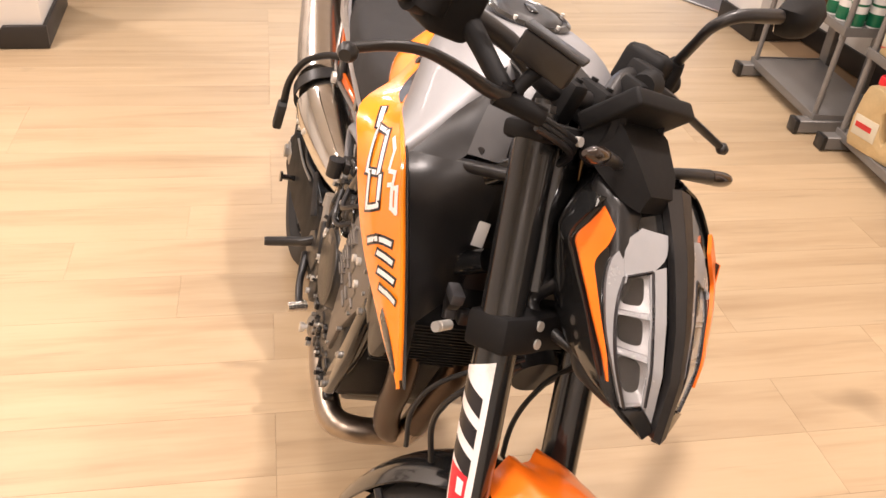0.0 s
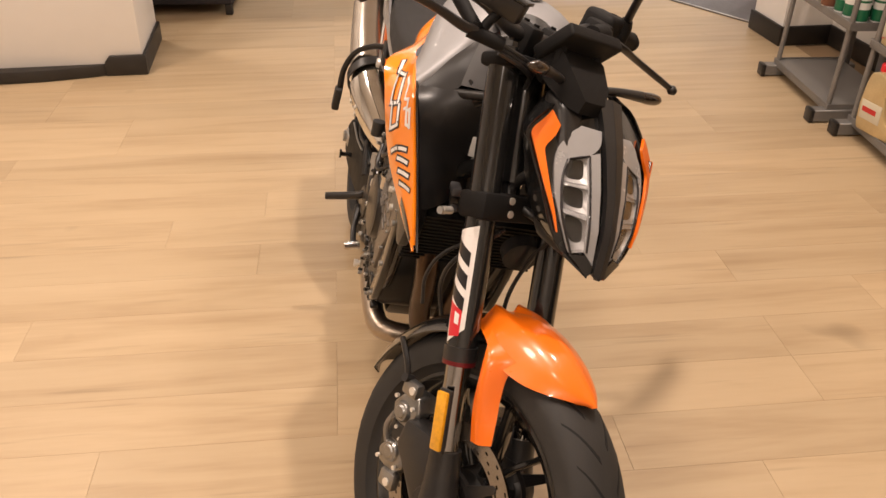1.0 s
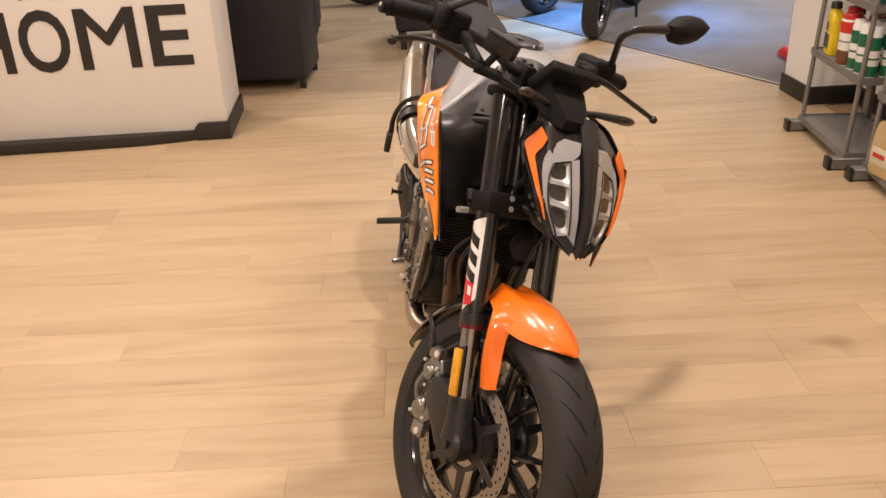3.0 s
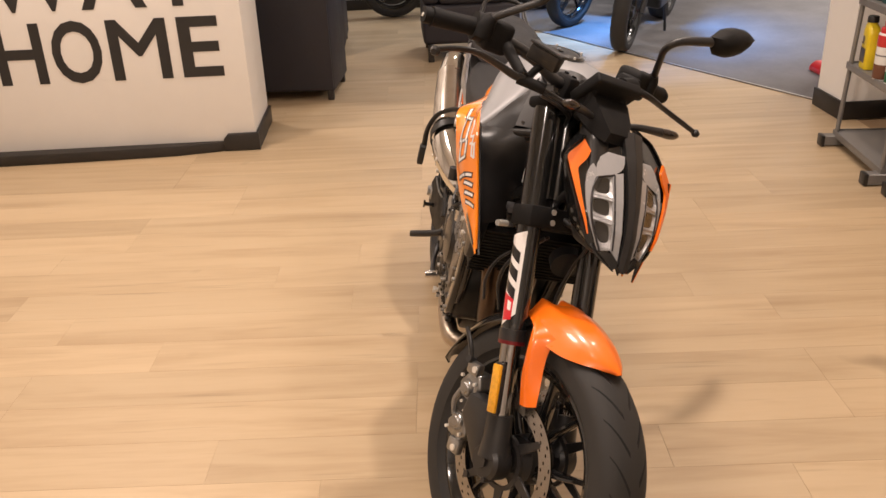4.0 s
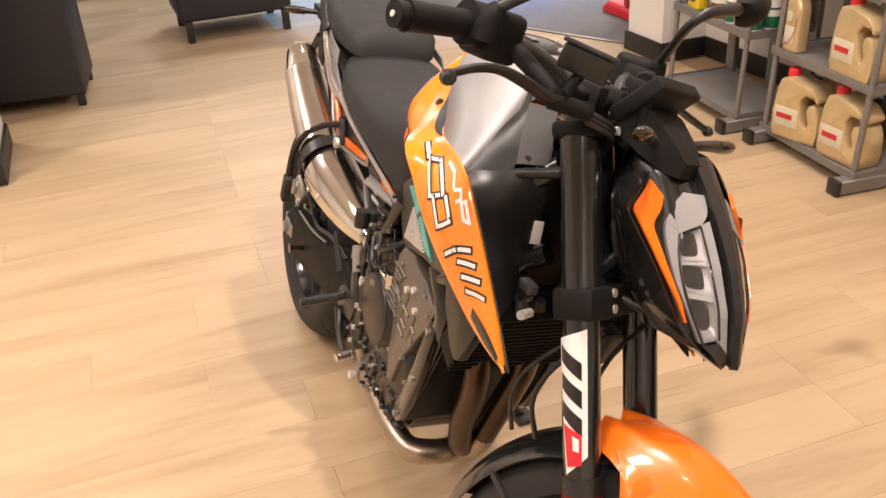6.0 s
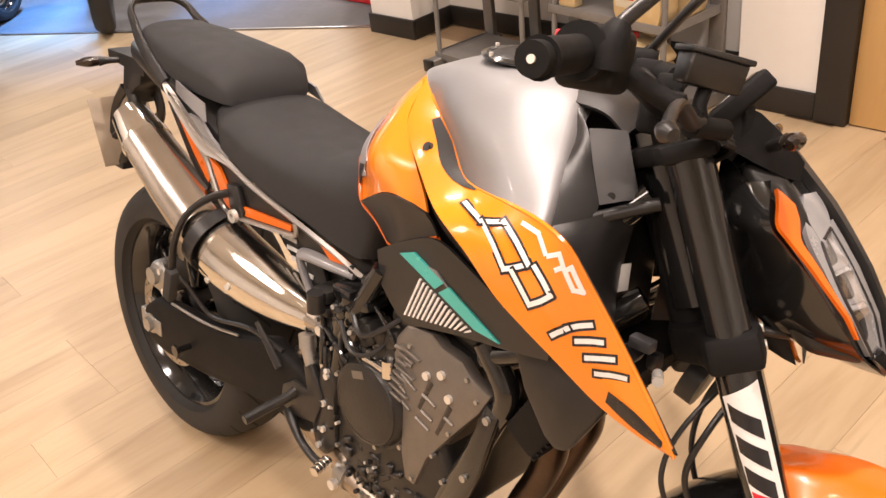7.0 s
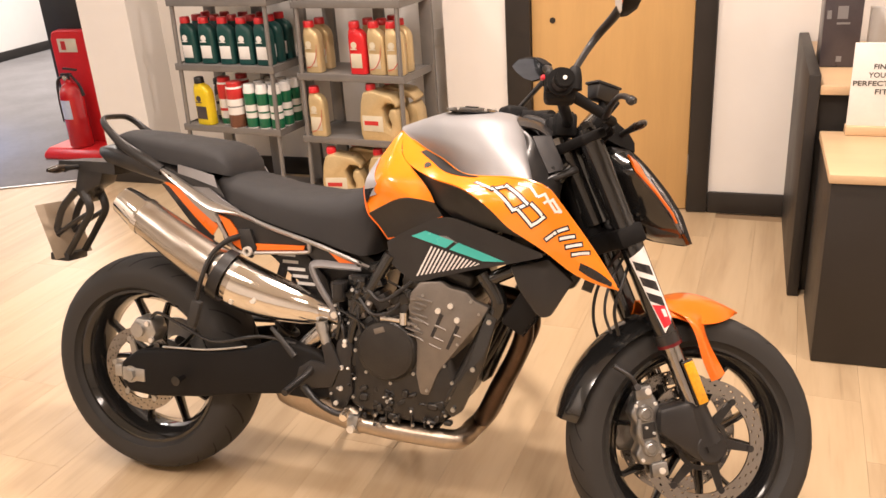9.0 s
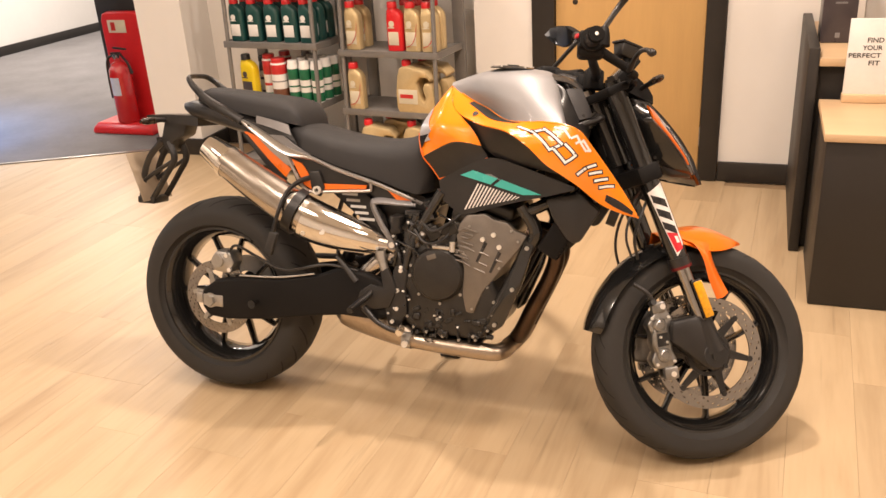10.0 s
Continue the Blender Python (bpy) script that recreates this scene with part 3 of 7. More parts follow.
part("back_panel", prism(back, "y", 0.02, 0.075, 0.012, 3), RED, fp)
part("sign_panel", box(-0.225, 0.150, 0.079, 0.094, 0.125, 1.30, 0.004), BLACKBOARD, fp, "tall black board behind the stand")
part("notice", box(-0.10, 0.045, 0.0165, 0.0195, 0.66, 0.745, 0.001), CREAM, fp, "cream instruction notice with dark print")
part("notice_print", box(-0.075, -0.04, 0.0150, 0.0162, 0.675, 0.73), REDCAN, fp, "dark printed block")
ext = thing("fire_extinguisher", "red fire extinguisher with black handle and hose", "fire extinguisher", Matrix.Translation((-2.555, 2.775, 0.085)))
part("cylinder", lathe([(0.0, 0.0), (0.068, 0.0), (0.074, 0.01), (0.074, 0.32), (0.068, 0.36), (0.045, 0.395), (0.022, 0.41), (0.018, 0.43), (0.0, 0.43)], 36, "z"), REDDARK, ext)
part("valve", join(rod((0, 0, 0.42), (0, 0, 0.47), 0.016), box(-0.045, 0.03, -0.012, 0.012, 0.455, 0.47, 0.003), moved(box(-0.07, 0.03, -0.011, 0.011, 0.49, 0.502, 0.003), pose(0, 0, 0, 0, 6, 0))), BLK, ext, "black valve and squeeze handle")
part("gauge", lathe([(0.0, -0.03), (0.016, -0.03), (0.017, -0.018), (0.0, -0.018)], 20, "y", (0.0, 0, 0.445)), CHROME, ext)
part("hose", tube([(-0.02, 0, 0.455), (-0.075, -0.01, 0.42), (-0.09, -0.012, 0.30), (-0.085, -0.012, 0.16)], [0.009, 0.009, 0.009, 0.014], 10), BLK, ext)
part("hose", tube([(0.03, 0, 0.455), (0.085, -0.01, 0.40), (0.10, -0.005, 0.33)], [0.008, 0.008, 0.012], 10), BLK, ext)
lab = [[V(0.0752 * math.sin(a), -0.0752 * math.cos(a), z) for z in (0.19, 0.31)] for a in np.linspace(-0.55, 0.45, 9)]
part("label", skin(lab, 0.0012), mat("pale_blue_label", (0.50, 0.55, 0.68), 0.4, vary=0.1, scale=40), ext, "pale blue and white label")

# ---- shelving ----


def shelf_turn(x0, dx, dy):
    """Turns a unit about the foot of its first upright and shifts it."""
    return Matrix.Translation((x0 + dx, 2.186 + dy, 0)) @ Matrix.Rotation(radians(-6.5), 4, "Z") @ Matrix.Translation((-x0, -2.186, 0))


UNIT_A, UNIT_B = shelf_turn(-1.31, 0.034, -0.043), shelf_turn(-0.60, 0.043, -0.081)


def shelf_unit(x0, x1, heights, label, turned):
    u = thing("shelving_unit", label, "shelving", turned @ Matrix.Translation((x0, 0, 0)), "grey shelving units")
    w = x1 - x0
    for xx in (0.0, w):
        part("foot", bevelled(box(xx - 0.028, xx + 0.028, 2.112, 2.56, 0.006, 0.058), 0.004, 1), SHELFGREY, u)
        part("end_cap", box(xx - 0.030, xx + 0.030, 2.103, 2.123, 0.003, 0.060, 0.004), BLK, u, "black plastic end cap")
        part("front_upright", rod((xx, 2.186, 0.05), (xx * 0.98 + 0.01 * w, 2.25, 1.62), 0.0115, 12), SHELFGREY, u)
        part("rear_upright", box(xx - 0.032, xx + 0.032, 2.50, 2.525, 0.055, 1.62, 0.003), SHELFGREY, u)
    part("rear_post", box(w / 2 - 0.03, w / 2 + 0.03, 2.53, 2.55, 0.055, 1.62, 0.003), SHELFGREY, u)
    for z in [0.075] + heights:
        yf = 2.172 + (z - 0.05) * 0.040
        part("shelf", join(box(-0.02, w + 0.02, yf, 2.499, z - 0.004, z, 0.001), box(-0.02, w + 0.02, yf, yf + 0.004, z - 0.028, z + 0.006, 0.001), box(-0.02, -0.016, yf + 0.004, 2.499, z - 0.028, z + 0.006), box(w + 0.016, w + 0.02, yf + 0.004, 2.499, z - 0.028, z + 0.006)), SHELFGREY, u)
    return u


shelf_unit(-1.31, -0.735, [0.425, 0.740, 1.060, 1.37], "grey steel shelving unit with sloping front tubes, stocked with oil", UNIT_A)
shelf_unit(-0.60, -0.052, [0.395, 0.705, 1.045, 1.36], "grey steel shelving unit with sloping front tubes, half stocked", UNIT_B)


def bottle_mesh(w, d, h):
    """A one-litre bottle: slim rounded body, sloping shoulder, neck to one side."""
    rings = []
    for f, sx, sy, ox in ((0.0, 0.90, 0.86, 0), (0.015, 1.0, 1.0, 0), (0.70, 1.0, 1.0, 0), (0.80, 0.94, 0.96, -0.02), (0.89, 0.76, 0.84, -0.08), (0.945, 0.46, 0.66, -0.18), (1.0, 0.42, 0.62, -0.18)):
        rings.append([V(w * (ox + 0.5 * sx * math.copysign(abs(math.cos(a)) ** 0.45, math.cos(a))), d * 0.5 * sy * math.copysign(abs(math.sin(a)) ** 0.45, math.sin(a)), h * f) for a in (2 * math.pi * k / 24 for k in range(24))])
    return loft(rings)


def oil_bottle(name, label, body, cap, lab, w=0.098, d=0.06, h=0.205, m=None, group="", swirl=None):
    b = thing(name, label, "oil bottle", m, group)
    part("body", bottle_mesh(w, d, h), body, b)
    part("cap", lathe([(0.0, 0.030), (0.022, 0.030), (0.0255, 0.025), (0.0265, 0.0), (0.0, 0.0)], 20, "z", (-0.18 * w, 0, h - 0.008)), cap, b, "screw cap")
    part("label", box(-0.36 * w, 0.30 * w, -d / 2 - 0.0012, -d / 2 + 0.0005, 0.14 * h, 0.44 * h, 0.0005), lab, b)
    part("print", box(-0.34 * w, 0.06 * w, -d / 2 - 0.002, -d / 2 - 0.0007, 0.52 * h, 0.545 * h), lab, b, "pale printed bar")
    part("emblem", lathe([(0.010, -0.0006), (0.013, -0.001), (0.016, -0.0006), (0.016, 0.0006), (0.010, 0.0006)], 20, "y", (-0.12 * w, -d / 2 - 0.0004, 0.615 * h)), lab, b, "pale ring-shaped print")
    if swirl:
        part("swirl", tube([(-0.40 * w, -d / 2 - 0.0004, 0.10 * h), (-0.05 * w, -d / 2 - 0.0004, 0.16 * h), (0.25 * w, -d / 2 - 0.0004, 0.34 * h), (0.38 * w, -d / 2 - 0.0004, 0.62 * h)], [0.001, 0.004, 0.006, 0.002], 8, 15, flat=0.2), swirl, b, "curved red print")
    return b


def jug(label, body, cap, m, group=""):
    """A four-litre can with a moulded handle."""
    b = thing("oil_can", label, "oil can", m, group)
    outer = [(-0.10, 0.0), (0.10, 0.0), (0.11, 0.05), (0.105, 0.12), (0.085, 0.16), (0.055, 0.16), (0.045, 0.13), (0.06, 0.085), (0.05, 0.06), (0.028, 0.09), (0.01, 0.16), (0.035, 0.19), (0.075, 0.185), (0.09, 0.165), (0.10, 0.185), (0.06, 0.225), (0.0, 0.235), (-0.04, 0.245), (-0.085, 0.235), (-0.10, 0.19), (-0.112, 0.10), (-0.11, 0.03)]
    part("body", prism(outer, "y", -0.052, 0.052, 0.011, 2), body, b)
    part("cap", lathe([(0.0, 0.03), (0.020, 0.03), (0.024, 0.024), (0.025, 0.0), (0.0, 0.0)], 20, "z", (-0.065, 0, 0.240)), cap, b, "screw cap")
    part("label", box(-0.095, 0.015, -0.0535, -0.0515, 0.05, 0.125, 0.0005), CREAM, b, "cream label")
    part("print", box(-0.085, -0.01, -0.0545, -0.0532, 0.08, 0.10), REDCAN, b, "red printed bar")
    return b


def can(name, label, r, h, body, bands, top, m, group=""):
    c = thing(name, label, "can", m, group)
    part("can_body", lathe([(0.0, 0.0), (r * 0.94, 0.0), (r, 0.006), (r, h * 0.86), (r * 0.94, h * 0.90), (0.0, h * 0.90)], 28, "z"), body, c)
    for f0, f1, colour, words in bands:
        part("band", lathe([(r * 1.003, h * f0), (r * 1.01, h * (f0 + 0.005)), (r * 1.01, h * (f1 - 0.005)), (r * 1.003, h * f1)], 28, "z"), colour, c, words)
    part("cap", lathe([(r * 0.86, h * 0.885), (r * 0.86, h * 0.985), (r * 0.78, h), (0.0, h)], 24, "z"), top, c)
    return c


TALL = ((0.02, 0.14, GREENCAN, "green foot band"), (0.55, 0.86, REDCAN, "red upper band"), (0.30, 0.36, REDCAN, "thin red band"))
WIDE = ((0.02, 0.30, BROWNCAN, "brown foot band"), (0.64, 0.86, REDCAN, "red upper band"), (0.46, 0.49, GREYP, "grey printed line"))
SPRAY = ((0.03, 0.24, GREENCAN, "green foot band"), (0.54, 0.80, GREENCAN, "green upper band"), (0.36, 0.40, GREENCAN, "thin green print"))
rnd = random.Random(5)
first = oil_bottle("oil_bottle", "dark green oil bottle with red cap and pale label", GREENB, RED, WHITEP, 0.092, 0.06, 0.21, UNIT_A @ Matrix.Translation((-1.262, 2.273, 0.7405)), "green oil bottles")
for row in range(3):
    for k in range(5):
        if row + k:
            copy_thing(first, UNIT_A @ Matrix.Translation((-1.262 + 0.117 * k + rnd.uniform(-0.006, 0.006), 2.273 + 0.085 * row, 0.7405)) @ Matrix.Rotation(rnd.uniform(-0.10, 0.10), 4, "Z"))
oil_bottle("fork_oil_bottle", "yellow plastic bottle with black cap and dark label", YELLOWB, BLK, DARKBOT, 0.105, 0.06, 0.225, UNIT_A @ Matrix.Translation((-1.205, 2.238, 0.4255)) @ Matrix.Rotation(-0.1, 4, "Z"))
oil_bottle("fork_oil_bottle", "dark plastic bottle with black cap", DARKBOT, BLK, CREAM, 0.07, 0.05, 0.20, UNIT_A @ Matrix.Translation((-1.17, 2.338, 0.4255)))
can("cleaner_can", "tall red and white cleaner can", 0.038, 0.245, WHITEP, TALL, REDCAN, UNIT_A @ Matrix.Translation((-1.095, 2.278, 0.4255)), "red cans")
can("cleaner_can", "red and white lubricant can with brown foot", 0.045, 0.235, WHITEP, WIDE, REDCAN, UNIT_A @ Matrix.Translation((-0.995, 2.228, 0.4255)), "red cans")
can("cleaner_can", "tall red and white cleaner can", 0.036, 0.245, WHITEP, TALL, REDCAN, UNIT_A @ Matrix.Translation((-1.05, 2.368, 0.4255)), "red cans")
sp = can("spray_can", "green and white spray can with white cap", 0.0325, 0.225, WHITEP, SPRAY, WHITEP, UNIT_A @ Matrix.Translation((-0.905, 2.233, 0.4255)), "green spray cans")
for k in range(1, 3):
    copy_thing(sp, UNIT_A @ Matrix.Translation((-0.905 + 0.074 * k, 2.233 + 0.003 * k, 0.4255)))
for k in range(3):
    copy_thing(sp, UNIT_A @ Matrix.Translation((-0.90 + 0.074 * k, 2.313 + 0.002 * k, 0.4255)))
    copy_thing(sp, UNIT_A @ Matrix.Translation((-0.89 + 0.07 * k, 2.393, 0.4255)))
up1 = oil_bottle("engine_oil_bottle", "graphite oil bottle with dark cap", DARKBOT, BLK, GREYP, 0.092, 0.06, 0.21, UNIT_A @ Matrix.Translation((-1.25, 2.313, 1.0605)), "graphite bottles")
for k in range(1, 5):
    copy_thing(up1, UNIT_A @ Matrix.Translation((-1.25 + 0.112 * k, 2.313, 1.0605)))
gold = oil_bottle("synthetic_oil_bottle", "pale gold oil bottle with red cap and cream label", GOLDB, RED, CREAM, 0.09, 0.06, 0.225, UNIT_B @ Matrix.Translation((-0.545, 2.263, 0.7055)), "gold oil bottles", REDCAN)
for x, y in ((-0.545, 2.358), (-0.19, 2.263), (-0.095, 2.263), (-0.19, 2.348), (-0.10, 2.348), (-0.27, 2.358), (-0.18, 2.438)):
    copy_thing(gold, UNIT_B @ Matrix.Translation((x, y, 0.7055)) @ Matrix.Rotation(rnd.uniform(-0.1, 0.1), 4, "Z"))
oil_bottle("racing_oil_bottle", "red oil bottle with red cap and pale label", RED, RED, CREAM, 0.09, 0.06, 0.225, UNIT_B @ Matrix.Translation((-0.292, 2.263, 0.7055)))
copy_thing(gold, UNIT_B @ Matrix.Translation((-0.535, 2.228, 0.3955)))
j = jug("gold four-litre oil can with red cap", GOLDB, RED, UNIT_B @ Matrix.Translation((-0.17, 2.238, 0.3955)), "gold oil cans")
copy_thing(j, UNIT_B @ Matrix.Translation((-0.14, 2.368, 0.3955)))
copy_thing(j, UNIT_B @ Matrix.Translation((-0.41, 2.218, 0.0765)) @ Matrix.Rotation(0.25, 4, "Z"))
copy_thing(j, UNIT_B @ Matrix.Translation((-0.36, 2.368, 0.0765)) @ Matrix.Rotation(0.2, 4, "Z"))
copy_thing(j, UNIT_B @ Matrix.Translation((-0.16, 2.238, 0.0765)) @ Matrix.Rotation(0.1, 4, "Z"))
box1 = thing("spare_part_box", "white cardboard box on the shelf", "box", UNIT_B @ Matrix.Translation((-0.25, 2.338, 1.0455)))
part("carton", box(-0.06, 0.06, -0.05, 0.05, 0, 0.16, 0.002), WHITEP, box1)
copy_thing(box1, UNIT_B @ Matrix.Translation((-0.11, 2.348, 1.0455)))

# ---- the motorcycle: x forward from the rear axle, y to its left, z up ----
LEAN, STEER = 12.78, 29.65
BIKE = Matrix.Translation((-0.0469, 0.0668, 0)) @ Matrix.Rotation(radians(-0.3676), 4, "Z") @ Matrix.Rotation(radians(-LEAN), 4, "X") @ Matrix.Rotation(0.00548, 4, "Y")
RAKE = radians(24)
AXIS = Vector((-math.sin(RAKE), 0, math.cos(RAKE)))
PIVOT = Vector((1.573, 0, 0))
TURN = Matrix.Translation(PIVOT) @ Matrix.Rotation(radians(STEER), 4, AXIS) @ Matrix.Translation(-PIVOT)
FRONT_AXLE, REAR_AXLE = Vector((1.475, 0, 0.300)), Vector((-0.011, 0, 0.315))

bike = thing("motorcycle", "orange and silver naked sports motorcycle leaning on its side stand", "motorcycle", BIKE)


def P(name, bm, material, label="", parent=None, angle=38):
    return part(name, bm, material, parent or bike, label, angle)


def S(name, bm, material, label="", parent=None, angle=38):
    """A part that turns with the steering."""
    return part(name, moved(bm, TURN), material, parent or bike, label, angle)


def both(make, name, material, label="", steer=False):
    """The part on the right and its mirror image on the left."""
    put = S if steer else P
    return put(name, make(), material, label), put(name, moved(make(), FLIP), material, label)


def bolt(p, n, r=0.006, h=0.005):
    """A round socket bolt head at p, facing along n."""
    n = Vector(n).normalized()
    p = Vector(p)
    return rod(p - n * 0.004, p + n * h, r, 12, bev=r * 0.22)


def bolts(spots, n, r=0.006):
    return [bolt(p, n, r) for p in spots]


# -- wheels --


def tyre_mesh(radius, width, seg=96):
    """A rounded sports tyre with cut tread grooves left as shallow channels."""
    h = width / 2
    bead = 0.222
    prof = []
    for k in range(25):
        a = math.pi * (k / 24 - 0.5)
        y = h * math.sin(a)
        crown = radius - 0.62 * h * (1 - math.cos(a)) ** 1.15
        prof.append((crown, y))
    side = prof[0][0]
    inner = [(side - 0.010, h * 1.005), (side - 0.025, h * 0.985), (bead + 0.008, h * 0.80), (bead - 0.006, h * 0.72)]
    full = [(r, -y) for r, y in reversed(inner)] + prof + inner
    return lathe(full, seg, "y", closed=True)


def tread_groove(radius, width, phase, sign):
    """One slanting groove, a dark sliver just proud of the rubber."""
    h = width / 2
    lines = []
    for off in (-0.5, 0.5):
        pts = []
        for i in range(6):
            f = i / 5
            a = math.asin(0.20 + 0.66 * f)
            crown = radius - 0.62 * h * (1 - math.cos(a)) ** 1.15 + 0.0006
            th = phase + 0.24 * f + off * 0.036 * (1 - 0.6 * f)
            pts.append((crown * math.cos(th), sign * h * math.sin(a), crown * math.sin(th)))
        lines.append(pts)
    return patch(lines if sign > 0 else lines[::-1], 6, 2, 0, 0.0012)


GROOVE = mat("tread_groove", (0.004, 0.004, 0.004), 0.9, vary=0.1)


def rim_mesh(width):
    w = width / 2
    prof = [(0.224, -w), (0.226, -w + 0.006), (0.218, -w + 0.012), (0.205, -w * 0.55), (0.201, 0), (0.205, w * 0.55), (0.218, w - 0.012), (0.226, w - 0.006), (0.224, w),
            (0.216, w), (0.208, w - 0.010), (0.192, w * 0.55), (0.188, 0), (0.192, -w * 0.55), (0.208, -w + 0.010), (0.216, -w)]
    return lathe(prof, 72, "y", closed=True)


def spoke_mesh(a0, a1, half, r0=0.052, r1=0.194):
    """A tapered cast spoke from the hub to the rim."""
    rings = []
    for f in (0.0, 0.12, 0.5, 0.9, 1.0):
        r = r0 + (r1 - r0) * f
        a = a0 + (a1 - a0) * f
        w = 0.0085 - 0.004 * f + 0.006 * max(0, f - 0.88) / 0.12
        d = half * (1 - 0.35 * f)
        c = V(r * math.cos(a), 0, r * math.sin(a))
        t = V(-math.sin(a), 0, math.cos(a))
        rings.append([c + t * w * math.copysign(abs(math.cos(q)) ** 0.7, math.cos(q)) + V(0, d * math.copysign(abs(math.sin(q)) ** 0.7, math.sin(q)), 0) for q in (2 * math.pi * k / 10 for k in range(10))])
    return loft(rings)


def disc_mesh(r_out, r_in, y, thick=0.005, seg=120, rows=9):
    """A brake rotor with small holes drilled right through it, in slanting rows."""
    bm = bmesh.new()

    def solid(i, j):
        return 0 <= j < rows and not (j in (1, 3, 5, 7) and (i + 2 * j) % 6 == 0)

    rad_ = [r_in + (r_out - r_in) * j / rows for j in range(rows + 1)]
    ring = [[[bm.verts.new((r * math.cos(2 * math.pi * i / seg), y + h, r * math.sin(2 * math.pi * i / seg))) for i in range(seg)] for r in rad_] for h in (-thick / 2, thick / 2)]
    for i in range(seg):
        n = (i + 1) % seg
        for j in range(rows):
            if not solid(i, j):
                continue
            for side in (0, 1):
                bm.faces.new((ring[side][j][i], ring[side][j][n], ring[side][j + 1][n], ring[side][j + 1][i]))
            for a, b, open_ in (((j, i), (j, n), not solid(i, j - 1)), ((j + 1, i), (j + 1, n), not solid(i, j + 1)), ((j, i), (j + 1, i), not solid((i - 1) % seg, j)), ((j, n), (j + 1, n), not solid(n, j))):
                if open_:
                    bm.faces.new((ring[0][a[0]][a[1]], ring[0][b[0]][b[1]], ring[1][b[0]][b[1]], ring[1][a[0]][a[1]]))
    return bm


def carrier_mesh(r_out, r_in, y, arms=6):
    bms = [lathe([(r_in - 0.010, y - 0.004), (r_in, y - 0.004), (r_in, y + 0.004), (r_in - 0.010, y + 0.004)], 48, "y", closed=True)]
    for k in range(arms):
        a = 2 * math.pi * k / arms
        m = Matrix.Translation((0, y, 0)) @ Matrix.Rotation(-a, 4, "Y")
        bms.append(moved(prism([(r_in - 0.008, -0.012), (r_out + 0.004, -0.020), (r_out + 0.004, -0.006), (r_in - 0.004, 0.012)], "y", -0.003, 0.003, 0.001, 1), m))
        c = V((r_out + 0.001) * math.cos(a - 0.1), y, (r_out + 0.001) * math.sin(a - 0.1))
        bms.append(rod(c - V(0, 0.006, 0), c + V(0, 0.006, 0), 0.008, 10))
    return join(*bms)


def wheel(name, centre, radius, width, rim_w, m, steer, spin):
    w = P(name, lathe([(0.0, -0.055), (0.026, -0.055), (0.028, -0.045), (0.034, -0.04), (0.052, -0.030), (0.054, 0.030), (0.034, 0.04), (0.028, 0.055), (0.0, 0.055)], 36, "y"), BLK, "black cast hub")
    w.matrix_local = m @ Matrix.Translation(centre)
    part("tyre", tyre_mesh(radius, width), RUBBER, w, "black sports tyre with slanting grooves", 50)
    part("rim", rim_mesh(rim_w), GLOSS, w, "gloss black cast rim", 50)
    for k in range(5):
        for s in (-1, 1):
            a = 2 * math.pi * (k + spin) / 5
            part("spoke", spoke_mesh(a + s * 0.16, a + s * 0.30, 0.022), GLOSS, w)
    gr = [tread_groove(radius, width, 2 * math.pi * k / 26 + (0.06 if s > 0 else 0), s) for k in range(26) for s in (-1, 1)]
    tagged(part("tread", join(*gr), GROOVE, w, "slanting tread grooves"), kind="stuff")
    part("valve", rod((0.186, 0.0, 0.01), (0.165, 0.012, 0.012), 0.004, 8), CHROME, w)
    return w


fw = wheel("front_wheel", FRONT_AXLE, 0.300, 0.122, 0.092, TURN, True, 0.12)
rw = wheel("rear_wheel", REAR_AXLE, 0.315, 0.180, 0.142, Matrix.Identity(4), False, 0.32)
for s in (-1, 1):
    d = part("brake_disc", disc_mesh(0.150, 0.116, s * 0.072), DISC, fw, "drilled steel brake disc")
    part("disc_carrier", carrier_mesh(0.117, 0.062, s * 0.070), BLK, fw, "black disc carrier")
part("brake_disc", disc_mesh(0.120, 0.088, -0.086), DISC, rw, "drilled steel brake disc")
part("disc_carrier", carrier_mesh(0.090, 0.05, -0.084), ALU, rw)
part("sprocket", lathe([(0.05, 0.082), (0.105, 0.082), (0.105, 0.088), (0.05, 0.088)], 44, "y", closed=True), ALU, rw)

# -- front fork and steering --


def on_fork(z, y=-0.096, off=0.0):
    """A point on the fork leg's centre line at height z, off metres ahead of it."""
    x = 1.288 - (z - 0.73) * math.tan(RAKE)
    return V(x + off * math.cos(RAKE), y, z + off * math.sin(RAKE))


